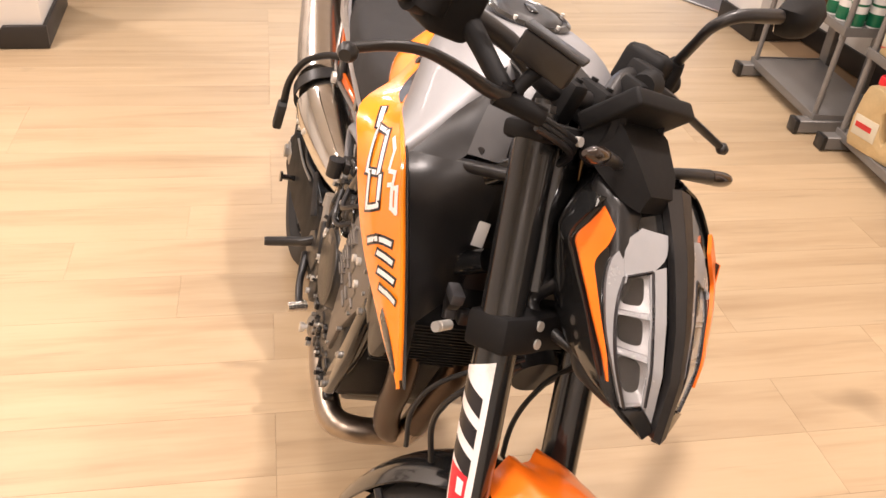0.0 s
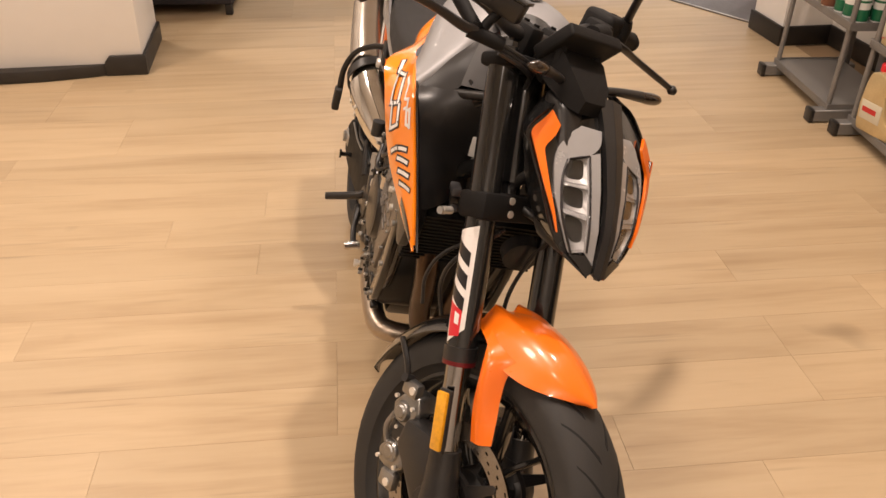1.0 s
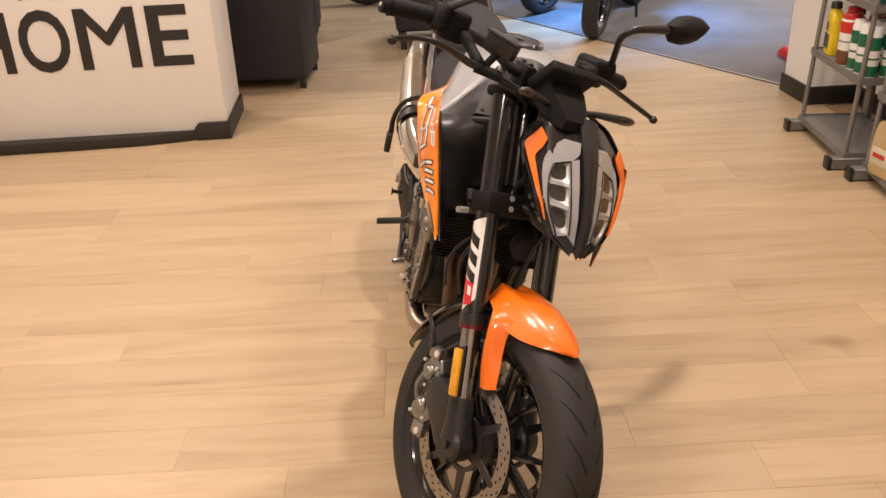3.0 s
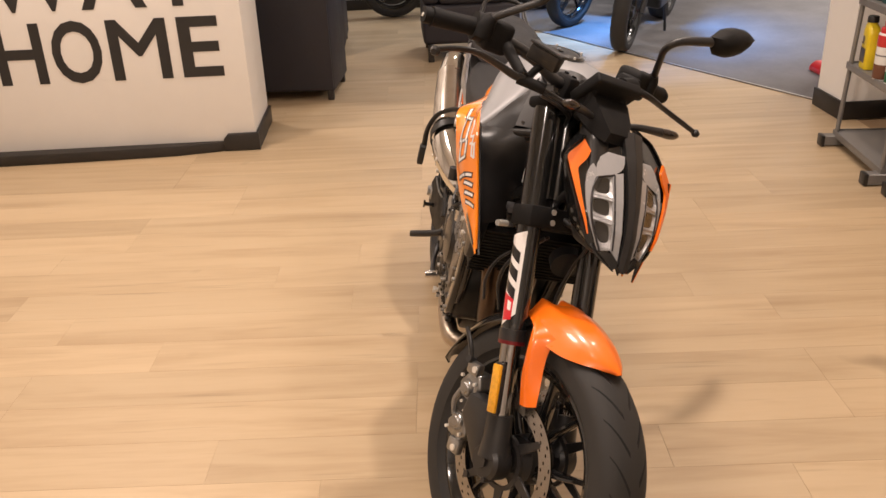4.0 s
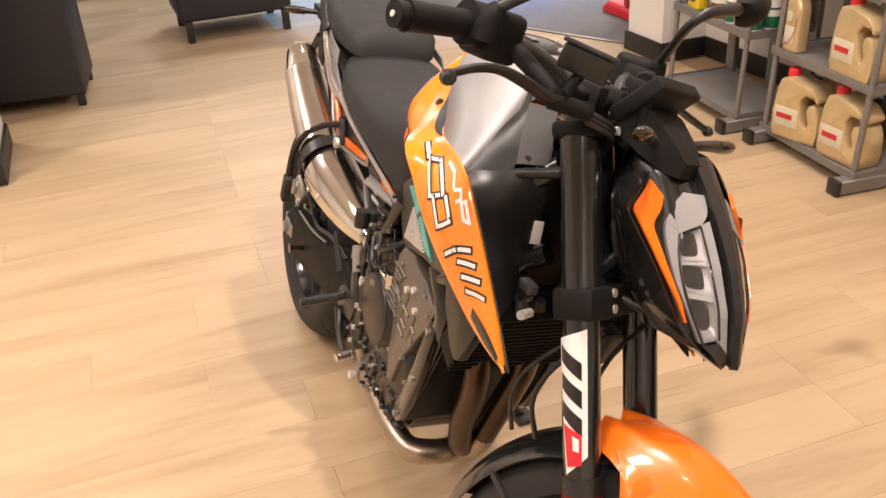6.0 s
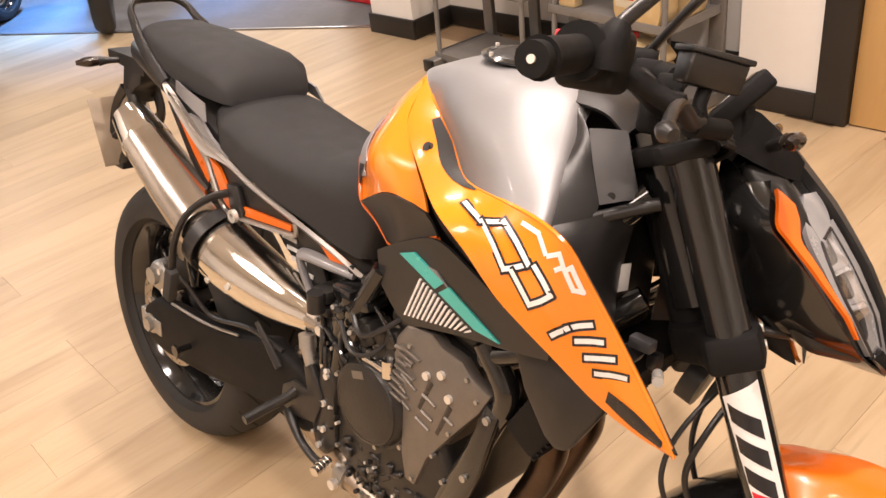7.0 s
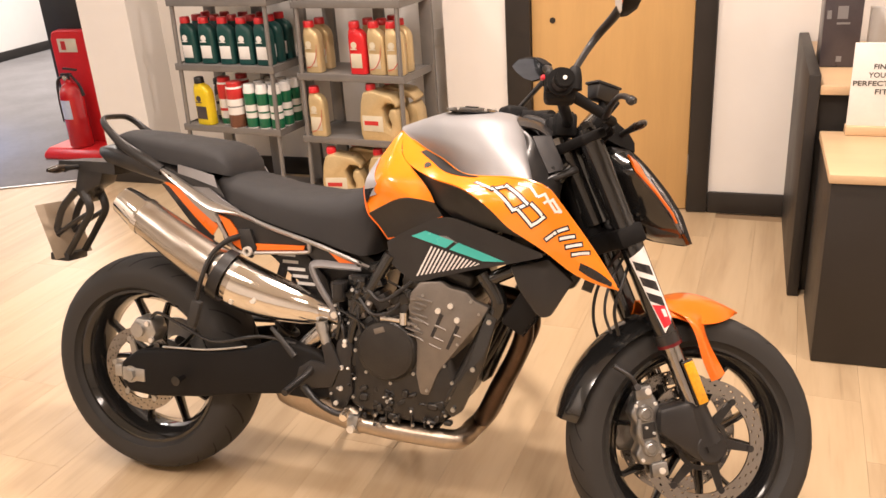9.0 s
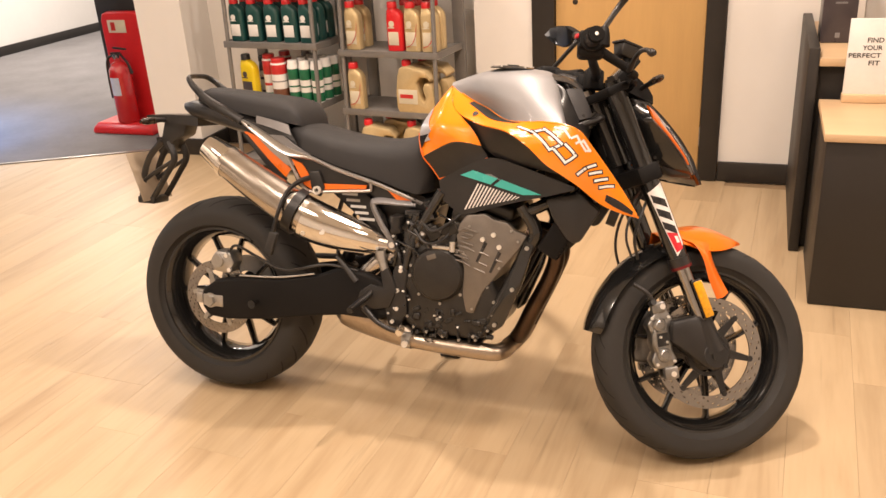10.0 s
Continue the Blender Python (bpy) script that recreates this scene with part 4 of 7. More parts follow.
for s in (-1, 1):
    y = 0.096 * s
    leg = S("fork_leg", join(rod(on_fork(1.008, y), on_fork(0.985, y), 0.021, 24), rod(on_fork(0.992, y), on_fork(0.552, y), 0.0265, 28)), GLOSS, "gloss black fork tube")
    part("fork_cap", moved(join(rod(on_fork(1.006, y), on_fork(1.017, y), 0.017, 6), rod(on_fork(1.016, y), on_fork(1.022, y), 0.009, 12)), TURN), ENGINE, leg, "dark machined fork cap")
    part("dust_seal", moved(rod(on_fork(0.556, y), on_fork(0.534, y), 0.0285, 28, bev=0.003), TURN), BLK, leg)
    part("seal_ring", moved(rod(on_fork(0.534, y), on_fork(0.527, y), 0.0285, 28, bev=0.001), TURN), DARKRED, leg, "dark red ring")
    part("stanchion", moved(rod(on_fork(0.535, y), on_fork(0.375, y), 0.0215, 24), TURN), STANCHION, leg, "polished steel fork tube")
    foot = join(
        tube([on_fork(0.392, y), on_fork(0.34, y), on_fork(0.31, y, 0.0)], [0.0275, 0.031, 0.035], 20),
        moved(lathe([(0.0, -0.026), (0.033, -0.026), (0.040, -0.018), (0.040, 0.018), (0.033, 0.026), (0.0, 0.026)], 28, "y"), Matrix.Translation((1.475, y, 0.300))),
        prism([(1.350, 0.385), (1.430, 0.405), (1.462, 0.36), (1.475, 0.27), (1.445, 0.268), (1.40, 0.30), (1.352, 0.33)], "y", y - 0.024, y + 0.024, 0.010, 2))
    part("fork_foot", moved(foot, TURN), BLK, leg, "black cast axle clamp")
    part("axle_bolt", moved(join(rod(V(1.475, y + s * 0.024, 0.300), V(1.475, y + s * 0.032, 0.300), 0.014, 6), rod(V(1.50, y + s * 0.01, 0.272), V(1.50, y + s * 0.03, 0.272), 0.006, 8)), TURN), BLK, leg)
    refl = moved(bevelled(box(-0.0120, 0.0120, -0.004, 0.004, -0.050, 0.050), 0.003, 2), Matrix.Translation(on_fork(0.443, y + s * 0.037, 0.012)) @ Matrix.Rotation(-RAKE, 4, "Y"))
    part("reflector_carrier", moved(bevelled(box(-0.0138, 0.0138, -0.004, 0.004, -0.055, 0.054), 0.003, 2), TURN @ Matrix.Translation(on_fork(0.443, y + s * 0.030, 0.012)) @ Matrix.Rotation(-RAKE, 4, "Y")), BLK, leg)
    part("reflector", moved(refl, TURN), AMBER, leg, "amber side reflector")

# decal that wraps the outer face of the right tube


def on_tube(z, ang, lift=0.0004, s=-1):
    """A point on the skin of a fork tube; ang 0 faces outwards, positive turns to the front."""
    c = on_fork(z, 0.096 * s)
    fwd = V(math.cos(RAKE), 0, math.sin(RAKE))
    r = 0.0265 + lift
    return c + r * (math.cos(ang) * V(0, s, 0) + math.sin(ang) * fwd)


def wrap(corners, lift, n=7):
    """A four-sided sticker on the right tube; corners as (height, angle): upper rear, upper front, lower front, lower rear."""
    (za, aa), (zb, ab), (zc, ac), (zd, ad) = corners
    net = [[on_tube((za + (zb - za) * i / n) * (1 - f) + (zd + (zc - zd) * i / n) * f, (aa + (ab - aa) * i / n) * (1 - f) + (ad + (ac - ad) * i / n) * f, lift) for f in np.linspace(0, 1, 6)] for i in range(n + 1)]
    return skin(net, 0.0003)


def decal(corners, lift, material, label, n=7):
    return S("fork_decal", wrap(corners, lift, n), material, label)


decal([(0.728, -0.95), (0.742, 0.80), (0.585, 0.80), (0.560, -0.35)], 0.0006, DECALW, "white sticker on the fork tube")
for k in range(3):
    z = 0.722 - 0.0345 * k
    decal([(z, -0.74 + 0.07 * k), (z - 0.022, 0.52), (z - 0.044, 0.52), (z - 0.020, -0.72 + 0.07 * k)], 0.0010, DECALK, "black slanting bar", 5)
decal([(0.624, -0.52), (0.612, 0.50), (0.574, 0.50), (0.570, -0.28)], 0.0010, DECALR, "red slanting block", 5)
decal([(0.610, 0.02), (0.606, 0.36), (0.590, 0.36), (0.592, 0.06)], 0.0013, DECALW, "white notch", 4)

# yokes


def yoke(z, t, name):
    c = on_fork(z, 0)
    m = Matrix.Translation(c) @ Matrix.Rotation(-RAKE, 4, "Y")
    outline = [(0.032, -0.125), (0.036, -0.075), (0.030, -0.03), (0.030, 0.03), (0.036, 0.075), (0.032, 0.125), (-0.030, 0.125), (-0.040, 0.075), (-0.075, 0.03), (-0.075, -0.03), (-0.040, -0.075), (-0.030, -0.125)]
    return S(name, moved(prism(outline, "z", -t / 2, t / 2, 0.008, 2), m), MATT, "black cast fork clamp")


ly = yoke(0.772, 0.046, "lower_yoke")
uy = yoke(0.988, 0.024, "upper_yoke")
part("clamp_bolt", moved([bolt(on_fork(z, yy, 0.035), (math.cos(RAKE), 0, math.sin(RAKE)), 0.0062, 0.003) for z in (0.764, 0.784) for yy in (-0.066, 0.066)], TURN), ZINC, ly, "bright clamp bolts")
part("clamp_bolt", moved([bolt(on_fork(0.985, yy, 0.040), (math.cos(RAKE), 0, math.sin(RAKE)), 0.006) for yy in (-0.07, 0.07)], TURN), ZINC, uy, "bright clamp bolts")
part("steering_nut", moved(rod(on_fork(0.998, 0, -0.045), on_fork(1.014, 0, -0.045), 0.017, 6), TURN), ALU, uy, "machined steering nut")
S("steering_stem", rod(on_fork(0.99, 0, -0.045), on_fork(0.76, 0, -0.045), 0.026, 20), MATT)
bolt_h = P("horn_bolt", join(bolt((1.245, -0.112, 0.738), (0.5, -0.8, 0.2), 0.007, 0.008), rod((1.235, -0.095, 0.735), (1.246, -0.113, 0.739), 0.007, 10)), ZINC, "bright steering stop bolt")

# handlebar
bar = S("handlebar", tube([(1.036, -0.358, 1.060), (1.058, -0.26, 1.074), (1.097, -0.13, 1.058), (1.130, -0.065, 1.030), (1.134, 0, 1.027), (1.130, 0.065, 1.030), (1.097, 0.13, 1.058), (1.058, 0.26, 1.074), (1.036, 0.358, 1.060)], 0.0125, 14, 41), BLK, "black tapered handlebar")
for s in (-1, 1):
    part("bar_clamp", moved(join(box(1.107, 1.159, s * 0.035 - 0.016, s * 0.035 + 0.016, 0.995, 1.050, 0.008), bolt((1.120, s * 0.035, 1.049), (0, 0, 1), 0.005), bolt((1.147, s * 0.035, 1.049), (0, 0, 1), 0.005)), TURN), MATT, bar)
    g0, g1 = V(1.0365, s * 0.352, 1.0605), V(1.058, s * 0.245, 1.073)
    grip = tube([g1, g1.lerp(g0, 0.04), g1.lerp(g0, 0.06), g1.lerp(g0, 0.5), g1.lerp(g0, 0.93), g0], [0.0235, 0.0235, 0.0192, 0.0185, 0.0190, 0.0205], 18, 15)
    part("grip", moved(grip, TURN), MATT, bar, "black ribbed rubber grip")
    part("bar_end", moved(join(rod(g0 + V(0, 0, 0), g0 + V(-0.0035, s * 0.016, -0.002), 0.0165, 18, bev=0.003)), TURN), MATT, bar, "black bar-end weight")
    part("bar_end_screw", moved(rod(g0 + V(-0.0035, s * 0.016, -0.002), g0 + V(-0.004, s * 0.018, -0.002), 0.0042, 12), TURN), ZINC, bar, "bright socket screw")
    sw = join(moved(box(-0.032, 0.034, -0.030, 0.030, -0.036, 0.030, 0.012, 3), Matrix.Translation((1.066, s * 0.212, 1.073)) @ Matrix.Rotation(s * 0.25, 4, "Z")), rod((1.056, s * 0.262, 1.074), (1.062, s * 0.238, 1.075), 0.029, 20, bev=0.004), box(1.03, 1.045, s * 0.212 - 0.008, s * 0.212 + 0.008, 1.072, 1.088, 0.003), box(1.028, 1.044, s * 0.238 - 0.007, s * 0.238 + 0.007, 1.055, 1.068, 0.003))
    part("switch_cube", moved(sw, TURN), MATT, bar, "black switch housing")
    if s > 0:
        part("switch_button", moved(box(1.024, 1.031, s * 0.235 - 0.006, s * 0.235 + 0.006, 1.074, 1.082, 0.002), TURN), BLK, bar)
    else:
        part("kill_switch", moved(box(1.024, 1.034, -0.228, -0.212, 1.083, 1.093, 0.002), TURN), DECALR, bar, "red kill switch")
    if s < 0:
        lev = tube([(1.178, -0.188, 1.021), (1.172, -0.212, 1.022), (1.165, -0.256, 1.032), (1.160, -0.307, 1.039), (1.157, -0.350, 1.034), (1.156, -0.390, 1.022)], [0.011, 0.0095, 0.0085, 0.0075, 0.007, 0.0065], 10, 25, flat=0.75)
    else:
        lev = tube([(1.095, s * 0.205, 1.062), (1.118, s * 0.235, 1.058), (1.120, s * 0.29, 1.045), (1.136, s * 0.35, 1.030), (1.156, s * 0.390, 1.019)], [0.011, 0.009, 0.0075, 0.0075, 0.0068], 10, 21, flat=0.75)
    add(lev, tube([(1.151, s * 0.387, 1.020), (1.157, s * 0.393, 1.018), (1.163, s * 0.400, 1.016)], [0.006, 0.0102, 0.006], 10))
    part("lever", moved(lev, TURN), BLK, bar, "black hand lever with ball end")
    if s > 0:
        perch = join(tube([(1.082, 0.190, 1.066), (1.116, 0.165, 1.066), (1.140, 0.110, 1.066)], [0.018, 0.022, 0.017], 12), box(1.074, 1.120, 0.152, 0.192, 1.040, 1.088, 0.008), box(1.112, 1.150, 0.096, 0.144, 1.036, 1.072, 0.008))
    else:
        perch = join(tube([(1.074, -0.200, 1.070), (1.110, -0.195, 1.055), (1.150, -0.190, 1.036), (1.180, -0.184, 1.022)], [0.016, 0.0125, 0.0115, 0.011], 12), rod((1.172, -0.196, 1.018), (1.206, -0.148, 1.018), 0.0115, 14, bev=0.002), rod((1.178, -0.190, 1.008), (1.176, -0.190, 1.034), 0.007, 10))
    part("master_cylinder", moved(perch, TURN), MATT, bar, "black lever perch")
    if s < 0:
        tilt = TURN @ Matrix.Translation((1.180, -0.158, 1.077)) @ Matrix.Rotation(radians(30), 4, "Z") @ Matrix.Rotation(radians(5), 4, "Y")
        part("fluid_reservoir", moved(bevelled(loft([[V(x, y * k, z * k) for y, z in ((-0.014, -0.020), (0.014, -0.020), (0.018, 0.012), (-0.018, 0.012))] for x, k in ((-0.034, 0.92), (-0.031, 1.0), (0.031, 1.0), (0.034, 0.92))]), 0.002, 1), tilt), BLK, bar, "flat black brake fluid reservoir")
        part("reservoir_lid", moved(box(-0.038, 0.038, -0.020, 0.020, 0.0122, 0.0185, 0.002), tilt), BLK, bar)
        part("reservoir_stalk", moved(tube([(1.178, -0.158, 1.058), (1.176, -0.168, 1.040), (1.180, -0.178, 1.026)], 0.008, 10, 9), TURN), MATT, bar)
        for k in range(3):
            part("cable", moved(tube([(1.200 + 0.004 * k, -0.152, 1.018 - 0.006 * k), (1.214 + 0.003 * k, -0.110, 1.010 - 0.006 * k), (1.206, -0.060, 0.996 - 0.008 * k), (1.180, -0.030, 0.975 - 0.010 * k)], 0.0042, 8, 17), TURN), BLK, bar, "black cable to the steering head")
    # mirrors
    mi = S("mirror", tube([(1.084, s * 0.252, 1.074), (1.087, s * 0.250, 1.10), (1.115, s * 0.215, 1.140), (1.139, s * 0.188, 1.172), (1.156, s * 0.200, 1.198), (1.166, s * 0.250, 1.216), (1.166, s * 0.315, 1.230)], [0.012, 0.0085, 0.0078, 0.0085, 0.0095, 0.0105, 0.011], 12, 31, flat=0.8), BLK, "black angular mirror on a bent stalk")
    part("mirror_boot", moved(tube([(1.084, s * 0.252, 1.060), (1.085, s * 0.252, 1.088), (1.090, s * 0.247, 1.105)], [0.019, 0.017, 0.011], 14), TURN), MATT, mi)
    outline = [(0.262, 1.236), (0.310, 1.268), (0.370, 1.284), (0.425, 1.289), (0.478, 1.276), (0.455, 1.250), (0.405, 1.216), (0.350, 1.195), (0.298, 1.194), (0.272, 1.212)]
    cx, cz = 0.365, 1.24
    turn_h = Matrix.Translation((1.158, s * cx, cz)) @ Matrix.Rotation(s * radians(14), 4, "Z") @ Matrix.Rotation(radians(-12), 4, "Y")
    shell = [[V(0.026 * d, s * (a - cx) * k * 0.84, (b - cz) * k * 0.80) for a, b in outline] for d, k in ((-0.75, 0.97), (-0.7, 1.0), (-0.2, 1.0), (0.55, 0.80), (0.95, 0.42), (1.0, 0.2))]
    part("mirror_housing", moved(loft(shell), TURN @ turn_h), MATT, mi, "black faceted housing")
    part("mirror_glass", moved(prism([(s * (a - cx) * 0.78, (b - cz) * 0.74) for a, b in outline], "x", -0.0215, -0.0198), TURN @ turn_h), MIRROR, mi, "mirror glass")

# dash
DASH = Matrix.Translation((1.218, 0, 1.052)) @ Matrix.Rotation(radians(-52), 4, "Y")
dash = S("instrument", moved(box(-0.042, 0.042, -0.066, 0.066, -0.014, 0.010, 0.005, 3), DASH), MATT, "black instrument panel")
part("screen", moved(box(-0.034, 0.034, -0.053, 0.053, 0.0105, 0.0115, 0.0005), TURN @ DASH), GLOSS, dash, "dark glossy screen")
for yy in (-0.045, 0.045):
    part("screen_bracket", moved(tube([(1.224, yy, 1.050), (1.230, yy, 1.02), (1.215, yy, 0.985)], 0.011, 8, 9), TURN), MATT, dash)
S("dash_cowl", loft([[V(x, y, z) for y, z in ((-w, z0), (w, z0), (w * 0.9, z1), (-w * 0.9, z1))] for x, w, z0, z1 in ((1.205, 0.060, 1.000, 1.052), (1.245, 0.056, 0.985, 1.040), (1.285, 0.045, 0.972, 1.012), (1.305, 0.030, 0.970, 0.992))]), MATT, "black cowl over the headlight")
S("ignition_lock", join(rod((1.185, 0, 0.99), (1.178, 0, 1.022), 0.021, 20, bev=0.002), rod((1.178, 0, 1.0221), (1.1778, 0, 1.0235), 0.012, 16)), GLOSS)
for s in (-1, 1):
    ind = S("indicator", tube([(1.262, s * 0.055, 1.005), (1.270, s * 0.085, 1.012), (1.274, s * (0.145 if s > 0 else 0.116), 1.016)], [0.007, 0.0075, 0.010], 10), BLK, "slim black indicator with smoked lens")
    reach = 1.0 if s > 0 else 0.80
    part("indicator_lens", moved(tube([(1.274, s * 0.143 * reach, 1.016), (1.277, s * 0.16 * reach, 1.017), (1.279, s * 0.180 * reach, 1.018), (1.278, s * 0.195 * reach, 1.018)], [0.0105, 0.0125, 0.0110, 0.004], 14, flat=0.8), TURN), BROWNLENS, ind, "smoked brown indicator lens")

# hoses down to the front brake
hose = S("brake_hose", tube([(1.30, -0.06, 0.74), (1.262, -0.088, 0.66), (1.250, -0.080, 0.60), (1.268, -0.062, 0.545)], 0.0042, 8, 29), BLK, "black brake hose")
S("brake_hose", tube([(1.29, -0.04, 0.74), (1.235, -0.085, 0.66), (1.222, -0.094, 0.60), (1.24, -0.090, 0.55)], 0.0035, 8, 21), BLK, "black sensor wire")
S("brake_hose", tube([(1.31, 0.06, 0.74), (1.27, 0.088, 0.66), (1.26, 0.098, 0.575), (1.29, 0.100, 0.49), (1.335, 0.094, 0.42)], 0.0042, 8, 29), BLK, "black brake hose")

# calipers


def caliper(y, s):
    m = Matrix.Translation((1.336, y, 0.335)) @ Matrix.Rotation(radians(-12), 4, "Y")
    body = prism([(-0.034, -0.074), (0.010, -0.082), (0.030, -0.058), (0.020, -0.030), (0.024, -0.004), (0.020, 0.026), (0.034, 0.050), (0.022, 0.080), (-0.014, 0.078), (-0.038, 0.044), (-0.028, 0.016), (-0.034, -0.006), (-0.028, -0.030), (-0.042, -0.050)], "y", -0.024, 0.022, 0.007, 3)
    for z in (0.040, -0.040):
        add(body, moved(lathe([(0.0, 0.034), (0.010, 0.034), (0.013, 0.031), (0.0165, 0.031), (0.020, 0.026), (0.021, 0.016), (0.0, 0.016)], 22, "y"), Matrix.Translation((-0.006, 0, z)) @ Matrix.Diagonal((1, s, 1, 1))))
    add(body, box(-0.014, 0.026, s * 0.020 - 0.010, s * 0.020 + 0.010, -0.108, -0.074, 0.006))
    add(body, box(-0.022, 0.018, s * 0.020 - 0.010, s * 0.020 + 0.010, 0.072, 0.102, 0.006))
    add(body, tube([(-0.022, s * 0.026, -0.030), (-0.030, s * 0.030, 0.0), (-0.022, s * 0.026, 0.030)], 0.005, 8, 9))
    return moved(body, m), m


for s in (-1, 1):
    cb, cm = caliper(s * 0.076, s)
    c = S("brake_caliper", cb, CALIPER, "cast silver radial brake caliper")
    part("caliper_window", moved(prism([(-0.020, -0.018), (0.012, -0.018), (0.014, 0.018), (-0.018, 0.018)], "y", s * 0.0215, s * 0.0255, 0.002, 1), TURN @ cm), BLK, c, "dark window between the pistons")
    part("caliper_bolt", moved([bolt((x, s * 0.031, z), (0, s, 0), r, 0.0015) for x, z, r in ((-0.006, 0.040, 0.006), (-0.006, -0.040, 0.006), (0.008, 0.088, 0.0075), (0.010, -0.094, 0.0075), (0.020, 0.058, 0.004), (0.018, -0.060, 0.004), (-0.026, 0.062, 0.004), (-0.030, -0.062, 0.004))], TURN @ cm), ZINC, c, "bright caliper bolts")
    part("pad_pin", moved([rod((x, s * 0.018, z), (x + 0.004, s * 0.029, z), 0.0035, 8) for x, z in ((-0.012, 0.008), (0.004, -0.008))], TURN @ cm), ZINC, c)
    part("banjo", moved(join(rod((-0.016, s * 0.016, 0.098), (-0.016, s * 0.036, 0.104), 0.008, 12), tube([(-0.016, s * 0.028, 0.102), (-0.026, s * 0.030, 0.128), (-0.060, s * 0.026, 0.160)], 0.0055, 8, 11)), TURN @ cm), BLK, c, "black hose union")

# -- front mudguard --


def fender_net():
    """Orange peak over the front tyre: stations from rear to tip, each an arch across the wheel."""
    st = [(1.352, 0.612, 0.050, 0.030), (1.40, 0.634, 0.078, 0.045), (1.45, 0.642, 0.086, 0.066), (1.50, 0.634, 0.078, 0.058), (1.54, 0.620, 0.058, 0.036), (1.570, 0.607, 0.030, 0.014), (1.585, 0.599, 0.006, 0.002)]
    net = []
    centre = curve_points([(x, 0, z) for x, z, _, _ in st], 25)
    size = curve_points([(w, d, 0) for _, _, w, d in st], 25)
    for c, q in zip(centre, size):
        w, d = max(q.x, 0.004), max(q.y, 0.001)
        line = []
        for k in range(15):
            f = -1 + 2 * k / 14
            a = abs(f)
            peak = 0.016 * math.exp(-((a - 0.55) / 0.22) ** 2) * max(0.0, 1 - (c.x - 1.352) / 0.06)
            line.append(V(c.x - 0.012 * a ** 2 - 0.5 * peak, w * f, c.z + peak - d * (0.22 * min(a, 0.5) / 0.5 + 0.78 * max(0.0, (a - 0.5) / 0.5) ** 1.25)))
        net.append(line)
    return net


fen = S("front_mudguard", skin(fender_net(), -0.003), ORANGEMATT, "orange plastic front mudguard with fork guards", angle=60)
for s in (-1, 1):
    lines = [[V(1.385, s * 0.070, 0.606), V(1.411, s * 0.094, 0.592), V(1.432, s * 0.106, 0.556), V(1.452, s * 0.106, 0.499), V(1.478, s * 0.102, 0.447)],
             [V(1.428, s * 0.082, 0.602), V(1.436, s * 0.102, 0.582), V(1.450, s * 0.111, 0.547), V(1.471, s * 0.108, 0.499), V(1.496, s * 0.103, 0.454)],
             [V(1.474, s * 0.070, 0.594), V(1.466, s * 0.080, 0.572), V(1.476, s * 0.084, 0.538), V(1.494, s * 0.088, 0.502), V(1.513, s * 0.095, 0.466)]]
    part("fork_guard", moved(patch(lines if s < 0 else lines[::-1], 16, 9, 0, 0.003), TURN), ORANGEMATT, fen, "orange fork guard", 60)
hug = []
for k in range(25):
    a = radians(100 + 72 * k / 24)
    r = 0.318 + 0.010 * (k / 24) + (0.008 if k < 3 else 0)
    w = 0.074 - 0.010 * (k / 24) ** 2 - (0.018 if k == 24 else 0)
    hug.append([V(1.475 + (r - 0.030 * abs(f) ** 2.6) * math.cos(a), w * f, 0.300 + (r - 0.030 * abs(f) ** 2.6) * math.sin(a)) for f in np.linspace(-1, 1, 13)])
S("rear_mudflap", skin(hug, 0.0035), GLOSS, "black plastic rear half of the mudguard", angle=60)

# -- headlight mask --


HEAD_TURN = Matrix.Translation((1.43, 0.015, 0)) @ Matrix.Rotation(radians(-12), 4, "Z") @ Matrix.Translation((-1.43, 0, 0))
RIDGE = ((0.760, 1.462), (0.83, 1.436), (0.88, 1.404), (0.91, 1.380), (0.93, 1.363), (0.95, 1.345), (1.01, 1.280))


def mask_at(y, z, lift=0.0):
    """The front of the mask, a blunt wedge, at a given offset and height."""
    ridge = float(np.interp(z, [a for a, _ in RIDGE], [b for _, b in RIDGE]))
    return V(ridge - 0.22 * abs(y) - 1.9 * y * y + lift, y, z)


def mask_strip(a, b, lift=0.0, n=15, k=5, thick=0.004):
    """A piece of the mask between two edges, given as (offset, height) from top to bottom."""
    ca, cb = curve_points([(*p, 0) for p in a], n), curve_points([(*p, 0) for p in b], n)
    return skin([[mask_at(*p.lerp(q, j / (k - 1)).to_2d(), lift) for j in range(k)] for p, q in zip(ca, cb)], thick)


hl = S("headlight", prism([(1.232, 0.985), (1.290, 0.975), (1.345, 0.90), (1.405, 0.80), (1.425, 0.772), (1.352, 0.772), (1.278, 0.845)], "y", -0.052, 0.052, 0.016, 3), BLK, "black headlight with grey and orange mask")
RIM = [(-0.030, 1.000), (-0.066, 0.988), (-0.098, 0.962), (-0.134, 0.922), (-0.130, 0.900), (-0.112, 0.860), (-0.086, 0.806), (-0.058, 0.780), (-0.012, 0.758)]
ORANGE_OUT = [(-0.102, 0.957), (-0.116, 0.940), (-0.131, 0.921), (-0.128, 0.905), (-0.110, 0.862), (-0.0805, 0.805)]
ORANGE_IN = [(-0.090, 0.942), (-0.098, 0.926), (-0.111, 0.908), (-0.110, 0.893), (-0.0985, 0.856), (-0.0785, 0.806)]
